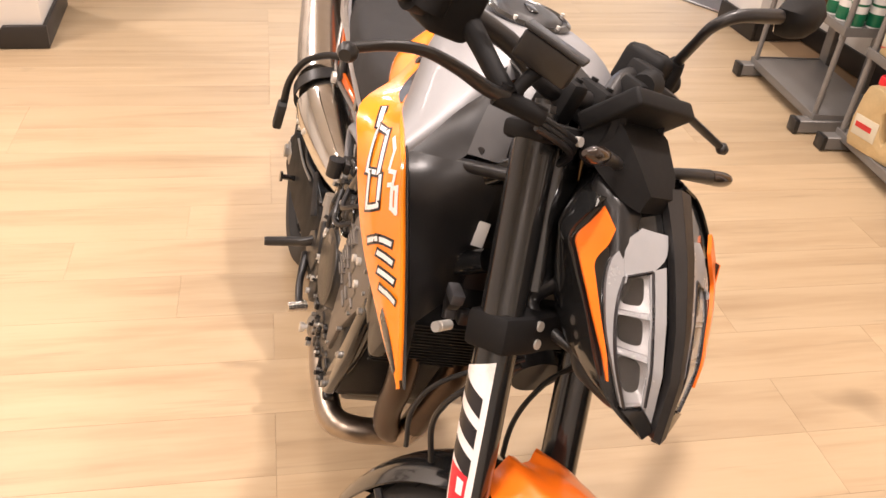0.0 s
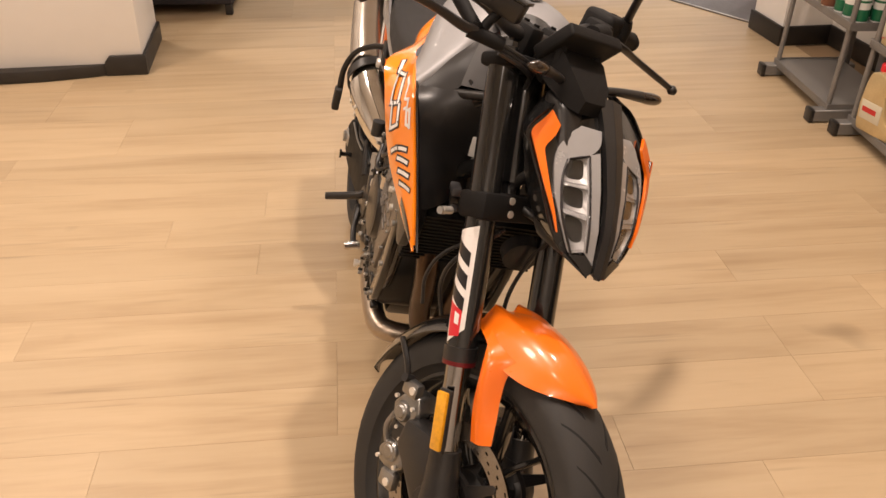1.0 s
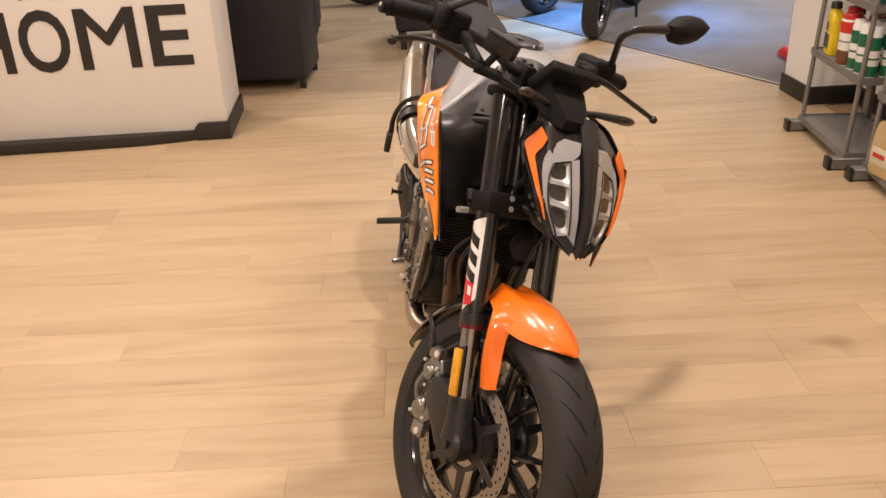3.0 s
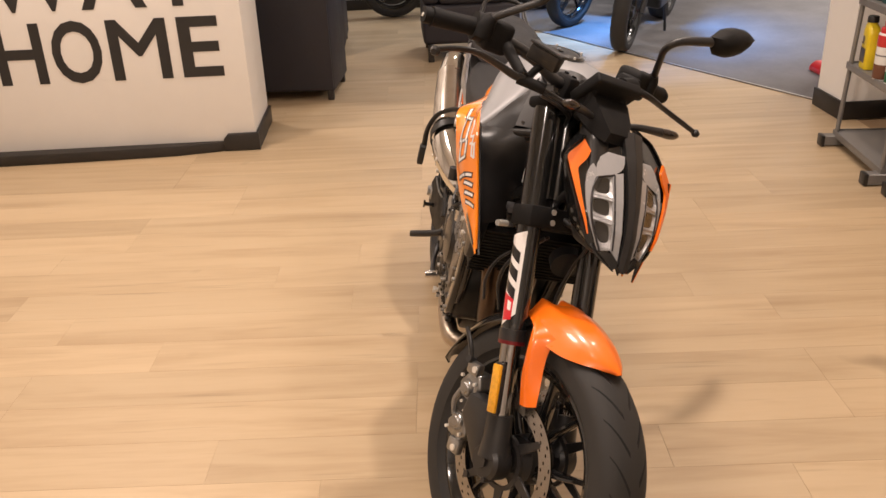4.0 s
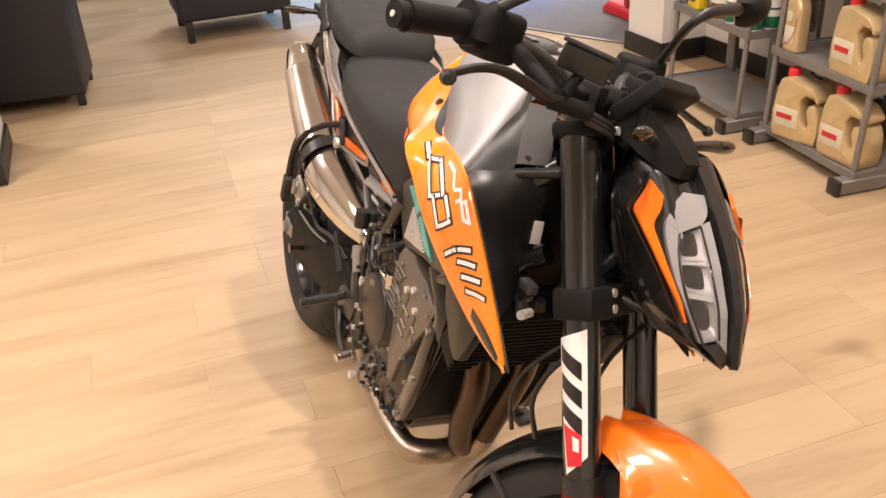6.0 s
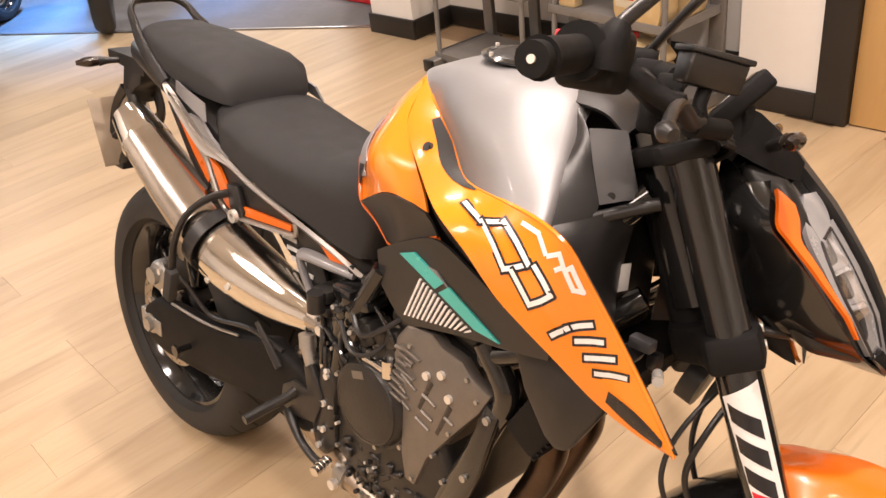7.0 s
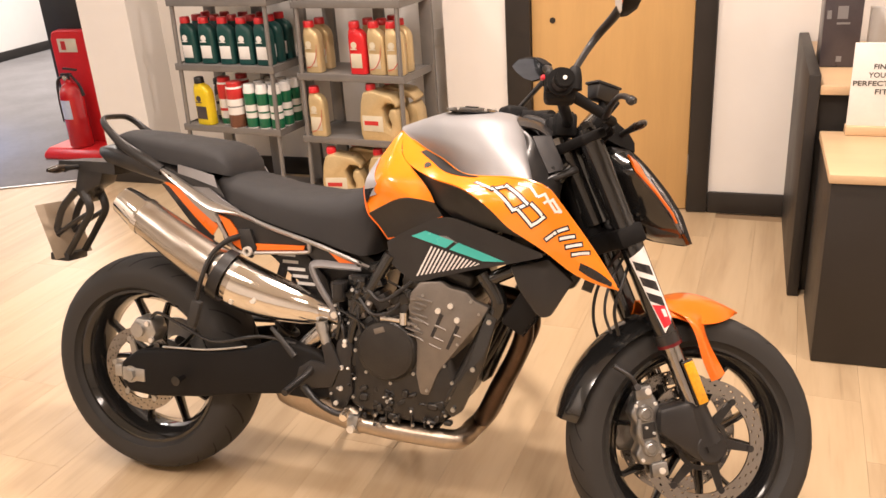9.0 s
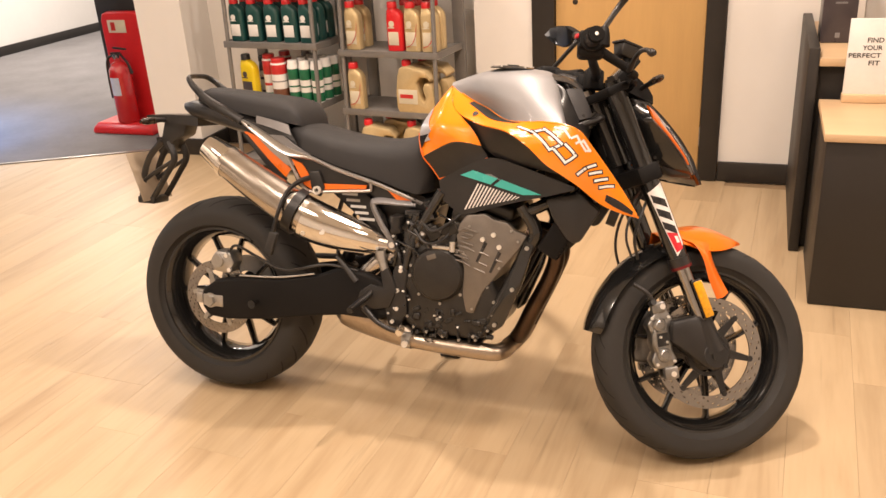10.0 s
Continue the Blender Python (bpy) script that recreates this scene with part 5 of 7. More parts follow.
SHELL_OUT = [(-0.054, 0.952), (-0.075, 0.935), (-0.091, 0.918), (-0.097, 0.893), (-0.093, 0.860), (-0.081, 0.828), (-0.056, 0.785)]
LENS_OUT = [(-0.077, 0.906), (-0.083, 0.885), (-0.083, 0.860), (-0.076, 0.828), (-0.051, 0.784)]
LENS_IN = [(-0.042, 0.921), (-0.040, 0.895), (-0.037, 0.865), (-0.033, 0.830), (-0.027, 0.793)]
HEADSHELL = mat("silver_grey_paint", (0.36, 0.36, 0.37), 0.26, metal=0.25, vary=0.04, scale=20, coat=0.6)
CHAMBER = mat("smoked_reflector", (0.33, 0.325, 0.325), 0.36, metal=0.7, vary=0.06, scale=45)
CLEAR = glass_material("clear_lens", (0.93, 0.92, 0.91), 0.03)


def between(a, b, f, g):
    """A place on the lens: f down it, g from its outer to its inner edge."""
    p, q = curve_points([(*v, 0) for v in a], 41)[round(f * 40)], curve_points([(*v, 0) for v in b], 41)[round(f * 40)]
    return p.lerp(q, g).to_2d()


def chamber_mesh(f0, f1):
    """One hollow reflector: a bowl sunk behind the lens, with a raised rim."""
    net = []
    for i in range(9):
        a = i / 8
        net.append([mask_at(*between(LENS_OUT, LENS_IN, f0 + (f1 - f0) * a, 0.06 + 0.88 * g / 8), -0.002 - 0.018 * math.sin(math.pi * a) ** 0.7 * math.sin(math.pi * g / 8) ** 0.7) for g in range(9)])
    return skin(net, 0.0015)


for s in (-1, 1):
    f = Matrix.Identity(4) if s < 0 else FLIP

    def M(name, bm, material, label="", angle=60):
        return part(name, moved(moved(bm, f), TURN @ HEAD_TURN), material, hl, label, angle)

    back = [V(1.215, -0.030, 1.000), V(1.222, -0.060, 0.985), V(1.228, -0.078, 0.955), V(1.236, -0.086, 0.915), V(1.243, -0.085, 0.895), V(1.258, -0.080, 0.862), V(1.292, -0.070, 0.815), V(1.33, -0.05, 0.785), V(1.38, -0.012, 0.768)]
    rim_c = curve_points([mask_at(*p, -0.003) for p in RIM], 33)
    M("side_shell", skin([[a.lerp(b, k / 4) + V(0, -0.010 * math.sin(math.pi * k / 4), 0) for k in range(5)] for a, b in zip(rim_c, curve_points(back, 33))], 0.003), GLOSS, "gloss black side of the mask")
    M("mask_face", mask_strip(RIM, [(-0.006, z) for z in (0.996, 0.975, 0.95, 0.92, 0.89, 0.86, 0.82, 0.79, 0.766)], -0.009, 33, 7), GLOSS, "gloss black mask behind the lamp")
    M("orange_flash", mask_strip(ORANGE_IN, ORANGE_OUT, -0.001, 25, 4, 0.005), ORANGEMATT, "narrow orange flash along the outer edge")
    M("cowl", mask_strip(SHELL_OUT, LENS_OUT, 0.0, 31, 5, 0.006), HEADSHELL, "silver grey shell round the lamp")
    M("cowl_brow", mask_strip([(-0.056, 0.955), (-0.076, 0.936), (-0.0775, 0.9065)], [(-0.020, 0.958), (-0.024, 0.938), (-0.0405, 0.9220)], 0.0005, 15, 6, 0.006), HEADSHELL, "silver grey brow over the lamp")
    M("inner_strip", mask_strip([(v + 0.004 * -1, z) for v, z in LENS_IN], [(-0.024, 0.930), (-0.022, 0.895), (-0.020, 0.865), (-0.017, 0.830), (-0.012, 0.778)], 0.001, 25, 4, 0.005), HEADSHELL, "silver grey strip beside the spine")
    M("lens_back", mask_strip(LENS_OUT, LENS_IN, -0.022, 21, 5, 0.003), DECALK, "black lamp housing")
    for f0, f1 in ((0.03, 0.36), (0.39, 0.66), (0.69, 0.97)):
        M("led_chamber", chamber_mesh(f0, f1), CHAMBER, "smoked reflector chamber")
        M("chamber_rib", mask_strip([between(LENS_OUT, LENS_IN, f1, 0.02), between(LENS_OUT, LENS_IN, min(1, f1 + 0.03), 0.02)], [between(LENS_OUT, LENS_IN, f1, 0.98), between(LENS_OUT, LENS_IN, min(1, f1 + 0.03), 0.98)], -0.003, 3, 6, 0.003), HEADSHELL, "grey rib between the chambers")
    M("lens_edge", tube([mask_at(*p, 0.0005) for p in LENS_OUT], 0.0022, 6, 21), DECALK, "black lens seal")
    M("lens_edge", tube([mask_at(*p, 0.0005) for p in LENS_IN], 0.0022, 6, 21), DECALK, "black lens seal")
    M("lens_edge", tube([mask_at(*p, 0.0005) for p in (LENS_OUT[0], LENS_IN[0])], 0.0022, 6, 7), DECALK, "black lens seal")
    cover = M("lens_cover", mask_strip(LENS_OUT, LENS_IN, 0.0, 21, 5, 0.002), CLEAR, "clear lens cover")
    cover.visible_shadow = False
    M("chin", mask_strip([(-0.056, 0.783), (-0.040, 0.774), (-0.020, 0.760)], [(-0.030, 0.790), (-0.020, 0.782), (-0.008, 0.772)], 0.004, 9, 4, 0.008), GLOSS, "black pointed chin under the lamp")
    M("spine", mask_strip([(-0.024, 1.000), (-0.019, 0.94), (-0.0135, 0.86), (-0.012, 0.768)], [(-0.0004, 1.004), (-0.0004, 0.94), (-0.0004, 0.86), (-0.0004, 0.762)], 0.010, 25, 3, 0.012), BLK, "black central spine")
    M("lamp_stay", tube([(1.275, -0.062, 0.845), (1.255, -0.072, 0.800), (1.285, -0.074, 0.785), (1.345, -0.050, 0.785)], [0.010, 0.009, 0.008, 0.007], 8, 15), BLK)
    M("mask_bolt", bolt((1.272, -0.088, 0.93), (0.2, -1, 0), 0.004), ZINC)
wing = [[V(1.318, 0.130, 0.930), V(1.336, 0.133, 0.880), V(1.347, 0.133, 0.820), V(1.354, 0.131, 0.765), V(1.358, 0.128, 0.707)],
        [V(1.288, 0.116, 0.930), V(1.308, 0.119, 0.878), V(1.326, 0.121, 0.816), V(1.342, 0.124, 0.762), V(1.3565, 0.1272, 0.708)]]
mw = S("mask_wing", moved(patch([[p + V(0.0, -0.0026, 0) for p in line] for line in wing], 17, 4, 0, 0.003), HEAD_TURN), GLOSS, "black pointed wing below the mask", angle=60)
part("wing_flash", moved(patch(wing, 17, 4, 0, 0.002), TURN @ HEAD_TURN), ORANGEMATT, mw, "orange outer face of the wing", 60)

# -- tank --
# half sections from the ridge down to the lower edge of the metal
TANK = [[(0.744, 0, 1.010), (0.744, -0.008, 1.009), (0.744, -0.016, 1.007), (0.744, -0.024, 1.003)],
        [(0.80, 0, 1.030), (0.80, -0.034, 1.019), (0.802, -0.052, 0.998), (0.806, -0.056, 0.970)],
        [(0.86, 0, 1.047), (0.862, -0.070, 1.030), (0.868, -0.100, 0.990), (0.880, -0.096, 0.943)],
        [(0.92, 0, 1.053), (0.925, -0.086, 1.036), (0.935, -0.130, 0.990), (0.955, -0.145, 0.916)],
        [(0.98, 0, 1.050), (0.990, -0.086, 1.035), (1.008, -0.138, 0.985), (1.030, -0.170, 0.917)],
        [(1.025, 0, 1.042), (1.045, -0.066, 1.022), (1.070, -0.120, 0.967), (1.100, -0.181, 0.910)],
        [(1.042, 0, 1.020), (1.062, -0.062, 1.000), (1.086, -0.114, 0.948), (1.110, -0.175, 0.898)]]


def tank_net(side, lift=0.0):
    rows = [curve_points([V(*p) for p in line], 15) for line in TANK]
    cols = [curve_points([r[j] for r in rows], 31) for j in range(15)]
    return [[V(cols[j][i].x, -side * cols[j][i].y, cols[j][i].z + lift) for j in range(15)] for i in range(31)]


whole = [list(reversed(tank_net(-1)[i]))[:-1] + tank_net(1)[i] for i in range(31)]
tank = P("fuel_tank", skin(whole, -0.004), TANKM, "brushed silver metal fuel tank", angle=60)
cap_m = Matrix.Translation((0.915, 0, 1.0535)) @ Matrix.Rotation(radians(2), 4, "Y")
part("cap_bezel", moved(lathe([(0.050, 0.0), (0.062, 0.0), (0.063, 0.003), (0.056, 0.0065), (0.050, 0.005)], 36, "z", closed=True), cap_m), GLOSS, tank, "black filler bezel")
part("filler_cap", moved(lathe([(0.0, 0.009), (0.030, 0.009), (0.044, 0.007), (0.050, 0.0035), (0.050, 0.0), (0.0, 0.0)], 36, "z"), cap_m), BLK, tank, "black filler cap")
part("cap_bolt", moved(bolts([(0.057 * math.cos(a), 0.057 * math.sin(a), 0.005) for a in (0.5, 1.8, 3.1, 4.4, 5.6)], (0, 0, 1), 0.003), cap_m), ZINC, tank)
part("cap_lock", moved(box(-0.016, 0.016, -0.007, 0.007, 0.009, 0.012, 0.003), cap_m), GLOSS, tank)

SHROUD_TOP = [V(0.746, -0.027, 1.004), V(0.806, -0.059, 0.973), V(0.880, -0.100, 0.946), V(0.920, -0.126, 0.926), V(0.960, -0.150, 0.917), V(1.030, -0.173, 0.920), V(1.097, -0.185, 0.917), V(1.144, -0.188, 0.902), V(1.168, -0.186, 0.878), V(1.219, -0.177, 0.812), V(1.265, -0.169, 0.748), V(1.306, -0.161, 0.687)]
SHROUD_LOW = [V(0.752, -0.034, 0.999), V(0.770, -0.083, 0.952), V(0.802, -0.108, 0.926), V(0.870, -0.152, 0.906), V(0.962, -0.214, 0.894), V(1.021, -0.217, 0.856), V(1.067, -0.212, 0.814), V(1.112, -0.208, 0.787), V(1.154, -0.200, 0.760), V(1.210, -0.181, 0.716), V(1.262, -0.170, 0.694), V(1.304, -0.162, 0.684)]


def shroud_net(nu=55, nv=11):
    """Folded along its length: an upper face, a crease and a lower face."""
    a, b = curve_points(SHROUD_TOP, nu), curve_points(SHROUD_LOW, nu)
    net = []
    for i in range(nu):
        grow = min(1.0, i / 18)
        line = []
        for j in range(nv):
            f = j / (nv - 1)
            fold = min(f / 0.62, (1 - f) / 0.38)
            line.append(a[i].lerp(b[i], f) + V(0.004 * grow * fold, -0.007 * grow * fold ** 0.8 * (1 - 0.6 * max(0, (i - 42) / 12)), 0))
        net.append(line)
    return net


SNET = shroud_net()


def on_shroud(u, v, lift):
    """A point on the right shroud: u along it from the rear, v from its upper to its lower edge."""
    x, y = u * (len(SNET) - 1), v * (len(SNET[0]) - 1)
    i, k = min(int(x), len(SNET) - 2), min(int(y), len(SNET[0]) - 2)
    p = SNET[i][k].lerp(SNET[i + 1][k], x - i).lerp(SNET[i][k + 1].lerp(SNET[i + 1][k + 1], x - i), y - k)
    n = (SNET[i + 1][k] - SNET[i][k]).cross(SNET[i][k + 1] - SNET[i][k]).normalized()
    if n.y > 0:
        n = -n
    return p + n * lift


def stroke(path, width, lift):
    """A flat bar painted along (u, v) points of the shroud."""
    bms = []
    for a, b in zip(path, path[1:]):
        pa, pb = on_shroud(*a, lift), on_shroud(*b, lift)
        k = max(2, int((pb - pa).length / 0.006) + 1)
        mids = [on_shroud(a[0] + (b[0] - a[0]) * i / (k - 1), a[1] + (b[1] - a[1]) * i / (k - 1), lift) for i in range(k)]
        n = (on_shroud(*a, lift + 0.01) - pa).normalized()
        d = (pb - pa).normalized()
        w = n.cross(d) * width / 2
        ext_ = d * width * 0.45
        mids[0], mids[-1] = mids[0] - ext_, mids[-1] + ext_
        bms.append(skin([[m - w for m in mids], [m + w for m in mids]], 0.0003))
    return join(*bms)


def panel_on_shroud(edge_a, edge_b, lift=0.0008, n=12, k=6):
    """A sticker between two (u, v) edges of the shroud."""
    a, b = curve_points([(*p, 0) for p in edge_a], n), curve_points([(*p, 0) for p in edge_b], n)
    return skin([[on_shroud(*p.lerp(q, j / (k - 1)).to_2d(), lift) for j in range(k)] for p, q in zip(a, b)], 0.0003)


# Plain outlined bars and frames stand where the model name runs along the shroud.
BARS = [[(0.398, 0.372), (0.449, 0.425)],
        [(0.449, 0.425), (0.492, 0.225), (0.581, 0.417), (0.537, 0.655), (0.449, 0.425)],
        [(0.556, 0.600), (0.626, 0.730), (0.668, 0.481), (0.598, 0.390)],
        [(0.712, 0.770), (0.738, 0.560), (0.775, 0.270)],
        [(0.760, 0.560), (0.799, 0.270)], [(0.782, 0.590), (0.826, 0.262)], [(0.804, 0.620), (0.857, 0.262)]]
SMALL = [[(0.530, 0.112), (0.570, 0.100), (0.606, 0.210)], [(0.616, 0.205), (0.640, 0.110), (0.672, 0.165), (0.652, 0.245)], [(0.684, 0.177), (0.704, 0.085), (0.748, 0.118), (0.728, 0.215), (0.684, 0.177)]]

for s in (-1, 1):
    f = Matrix.Identity(4) if s < 0 else FLIP
    sh = P("shroud", moved(skin(SNET, -0.004), f), ORANGE, "orange tank spoiler with white outlined graphics", angle=32)
    for path in BARS:
        part("graphic_outline", moved(stroke(path, 0.0125, 0.0006), f), DECALK, sh, "black outline of a graphic bar")
        part("graphic", moved(stroke(path, 0.0062, 0.0011), f), DECALW, sh, "white graphic bar")
    for path in SMALL:
        part("graphic", moved(stroke(path, 0.0058, 0.0008), f), DECALW, sh, "white graphic bar")
    part("tip_panel", moved(panel_on_shroud([(0.832, 0.66), (0.90, 0.52), (0.965, 0.42)], [(0.832, 0.84), (0.90, 0.86), (0.965, 0.80)]), f), DECALK, sh, "dark panel near the tip")
    part("rear_panel", moved(panel_on_shroud([(0.120, 0.07), (0.180, 0.05), (0.270, 0.05), (0.395, 0.04)], [(0.120, 0.30), (0.180, 0.36), (0.272, 0.40), (0.395, 0.08)]), f), BLK, sh, "dark window near the tank")
    part("shroud_bolt", moved(join(bolt(on_shroud(0.200, 0.60, 0.0005), (0.1, -1, 0.4), 0.0085, 0.001), bolt(on_shroud(0.200, 0.60, 0.001), (0.1, -1, 0.4), 0.005, 0.003)), f), BLK, sh)
    part("orange_lip", moved(tube([on_shroud(u, 0.0, -0.002) for u in np.linspace(0.06, 0.99, 16)], [0.0045] * 6 + [0.0034] * 10, 6, 46), f), ORANGE, sh)
    inner = [[a.lerp(b, k / 4) for k in range(5)] for a, b in zip([p + V(0.0, 0.006, -0.004) for p in curve_points(SHROUD_TOP[4:], 21)], curve_points([V(0.90, -0.11, 0.88), V(0.96, -0.13, 0.85), V(1.03, -0.12, 0.83), V(1.09, -0.115, 0.80), V(1.14, -0.115, 0.77), V(1.20, -0.13, 0.72), V(1.285, -0.155, 0.688)], 21))]
    part("shroud_lining", moved(skin(inner, -0.003), f), BLK, sh, "black inner lining")

    # knee panel
    rear_e = [V(0.744, -0.022, 1.004), V(0.728, -0.050, 0.975), V(0.705, -0.070, 0.936), V(0.681, -0.086, 0.892), V(0.676, -0.092, 0.853), V(0.692, -0.104, 0.807)]
    mid_e = [V(0.748, -0.027, 1.002), V(0.745, -0.070, 0.966), V(0.742, -0.102, 0.930), V(0.742, -0.123, 0.900), V(0.752, -0.131, 0.874), V(0.790, -0.136, 0.853)]
    front_e = [V(0.752, -0.032, 0.999), V(0.767, -0.081, 0.953), V(0.802, -0.106, 0.922), V(0.832, -0.123, 0.898), V(0.856, -0.132, 0.872), V(0.871, -0.137, 0.846)]
    kn = P("knee_panel", moved(patch([rear_e, mid_e, front_e], 22, 14, 0, 0.004), f), ORANGE, "orange side panel of the tank", angle=60)
    fold = [V(0.692, -0.104, 0.807), V(0.742, -0.122, 0.833), V(0.790, -0.136, 0.852), V(0.832, -0.138, 0.853), V(0.871, -0.137, 0.846)]
    mid_l = [V(0.712, -0.090, 0.777), V(0.758, -0.108, 0.795), V(0.805, -0.126, 0.812), V(0.845, -0.130, 0.822), V(0.882, -0.132, 0.830)]
    low = [V(0.734, -0.084, 0.745), V(0.776, -0.106, 0.757), V(0.815, -0.122, 0.775), V(0.853, -0.128, 0.796), V(0.892, -0.132, 0.814)]
    part("lower_panel", moved(patch([fold, mid_l, low], 16, 9, 0, 0.004), f), BLK, kn, "dark lower panel")
    part("orange_edge", moved(tube([p + V(0, -0.003, -0.002) for p in low], [0.0028, 0.003, 0.0032, 0.0045, 0.005], 6, 25), f), ORANGEMATT, kn, "thin orange edge line")
    part("orange_edge", moved(tube([V(0.674, -0.092, 0.87), V(0.676, -0.094, 0.845), V(0.690, -0.104, 0.806), V(0.712, -0.092, 0.775), V(0.734, -0.086, 0.744)], 0.0032, 6, 21), f), ORANGEMATT, kn, "thin orange edge line")
    KN = [curve_points(e, 22) for e in (rear_e, mid_e)]

    def on_knee(i, g):
        return KN[0][i].lerp(KN[1][i], g) + V(-0.002, -0.0045, 0.001)

    part("grey_flash", moved(skin([[on_knee(i, 0.02), on_knee(i, 0.02 + (0.66 if i < 16 else 0.46) * (i - 7) / 9 * (1 if i < 17 else 0.8))] for i in range(8, 19)], 0.001), f), HEADGREY, kn, "silver grey flash at the rear edge")
    part("dark_flash", moved(skin([[on_knee(i, 0.03), on_knee(i, 0.48 - 0.14 * (i - 16))] for i in range(16, 20)], 0.0014), f), DECALK, kn, "black flash at the rear edge")
    gap = [[a.lerp(b, k / 4) + V(0, 0.010, 0) for k in range(5)] for a, b in zip(curve_points(front_e[1:] + [V(0.92, -0.145, 0.815), V(0.99, -0.160, 0.800)], 22), curve_points(SHROUD_LOW[1:8], 22))]
    part("gap_panel", moved(skin(gap, 0.004), f), BLK, kn, "black gap panel")

    # black side fairing with printed flashes
    def side(x, z, lift=0.0):
        return V(x, -0.126 - 0.19 * (x - 0.817) - lift, z)

    def flat_print(outline, lift, thick=0.0016):
        """A printed patch on the fairing: a closed outline in length and height."""
        bm = bmesh.new()
        a = [bm.verts.new(side(x, z, lift)) for x, z in outline]
        b = [bm.verts.new(side(x, z, lift - thick)) for x, z in outline]
        bm.faces.new(a)
        bm.faces.new(b[::-1])
        for i in range(len(a)):
            bm.faces.new((a[i], a[i - 1], b[i - 1], b[i]))
        return bm

    fa = [[side(0.745, 0.742), side(0.815, 0.782), side(0.900, 0.816), side(0.983, 0.802), side(1.06, 0.781), side(1.143, 0.757)],
          [side(0.750, 0.716), side(0.817, 0.718), side(0.895, 0.745), side(0.980, 0.750), side(1.06, 0.751), side(1.143, 0.753)],
          [side(0.752, 0.692), side(0.819, 0.654), side(0.891, 0.673), side(0.975, 0.700), side(1.062, 0.724), side(1.143, 0.749)]]
    sf = P("side_fairing", moved(patch(fa, 20, 8, 0, 0.005), f), BLK, "black side fairing with turquoise and white flashes", angle=60)
    part("turquoise_flash", moved(flat_print([(0.812, 0.763), (0.850, 0.779), (0.926, 0.762), (0.905, 0.744)], 0.008, 0.003), f), TEAL, sf, "turquoise printed flash")
    part("turquoise_flash", moved(flat_print([(0.914, 0.742), (0.937, 0.760), (1.053, 0.729), (1.000, 0.724)], 0.008, 0.003), f), TEAL, sf, "turquoise printed flash")
    for k in range(14):
        g = k / 13
        xb, zb, xt, zt = 0.827 + 0.150 * g, 0.668 + 0.042 * g, 0.866 + 0.122 * g, 0.744 - 0.026 * g
        part("hatch_line", moved(flat_print([(xb, zb), (xb + 0.0048, zb + 0.001), (xt + 0.0040, zt - 0.001), (xt, zt)], 0.008, 0.003), f), DECALW, sf, "white hatch line")
    part("white_mark", moved(flat_print([(0.868, 0.770), (0.905, 0.772), (0.950, 0.752), (0.915, 0.764)], 0.0076, 0.003), f), GREYP, sf, "pale mark")

    # front of the tank cover beside the steering head
    edge_f = [V(1.036, -0.058, 1.024), V(1.067, -0.080, 0.992), V(1.078, -0.118, 0.962), V(1.086, -0.142, 0.942), V(1.096, -0.166, 0.920), V(1.104, -0.184, 0.904)]
    trim_l = [V(1.052, -0.060, 1.022), V(1.083, -0.076, 1.000), V(1.105, -0.090, 0.965), V(1.122, -0.100, 0.940), V(1.131, -0.110, 0.918), V(1.136, -0.160, 0.880)]
    nf = P("front_infill", moved(patch([edge_f, trim_l], 18, 5, 0.003, 0.004), f), BLK, "black plastic cover between tank and steering head", angle=60)
    part("intake_trim", moved(patch([[V(1.084, -0.077, 1.004), V(1.107, -0.093, 0.965), V(1.131, -0.106, 0.925)], [V(1.122, -0.050, 1.005), V(1.142, -0.060, 0.968), V(1.160, -0.066, 0.932)]], 10, 6, 0.002, 0.004), f), TRIMGREY, nf, "dark grey trim piece with one bolt")
    part("trim_bolt", moved(bolts([(1.135, -0.089, 0.934)], (0.5, -0.8, 0.2), 0.005), f), BLK, nf)
    part("top_cover", moved(patch([[V(1.026, 0, 1.044), V(1.035, -0.030, 1.041), V(1.040, -0.062, 1.028)], [V(1.082, 0, 1.030), V(1.084, -0.026, 1.028), V(1.085, -0.050, 1.020)], [V(1.118, 0, 1.006), V(1.119, -0.028, 1.005), V(1.121, -0.052, 1.000)]], 8, 9, 0, 0.004), f), BLK, nf)
    inf = [[p + V(-0.004, 0.012, -0.006) for p in (V(1.110, -0.188, 0.912), V(1.144, -0.190, 0.902), V(1.168, -0.188, 0.878), V(1.219, -0.179, 0.812), V(1.265, -0.171, 0.745))],
           [V(1.135, -0.125, 0.915), V(1.150, -0.130, 0.89), V(1.165, -0.130, 0.85), V(1.185, -0.125, 0.79), V(1.205, -0.12, 0.72)],
           [V(1.150, -0.070, 0.925), V(1.155, -0.062, 0.90), V(1.145, -0.056, 0.85), V(1.14, -0.055, 0.79), V(1.135, -0.05, 0.72)]]
    part("inner_panel", moved(patch(inf, 16, 10, 0, 0.004), f), BLK, nf, "black inner panel", 60)
    part("stop_tube", moved(rod((1.128, -0.112, 0.908), (1.186, -0.062, 0.932), 0.0085, 12), f), BLK, nf, "black tube")
P("type_label", moved(box(-0.016, 0.016, -0.001, 0.001, -0.019, 0.019, 0.0005), Matrix.Translation((1.146, -0.0655, 0.822)) @ Matrix.Rotation(radians(70), 4, "Z")), WHITEP, "small white label with printed lines")
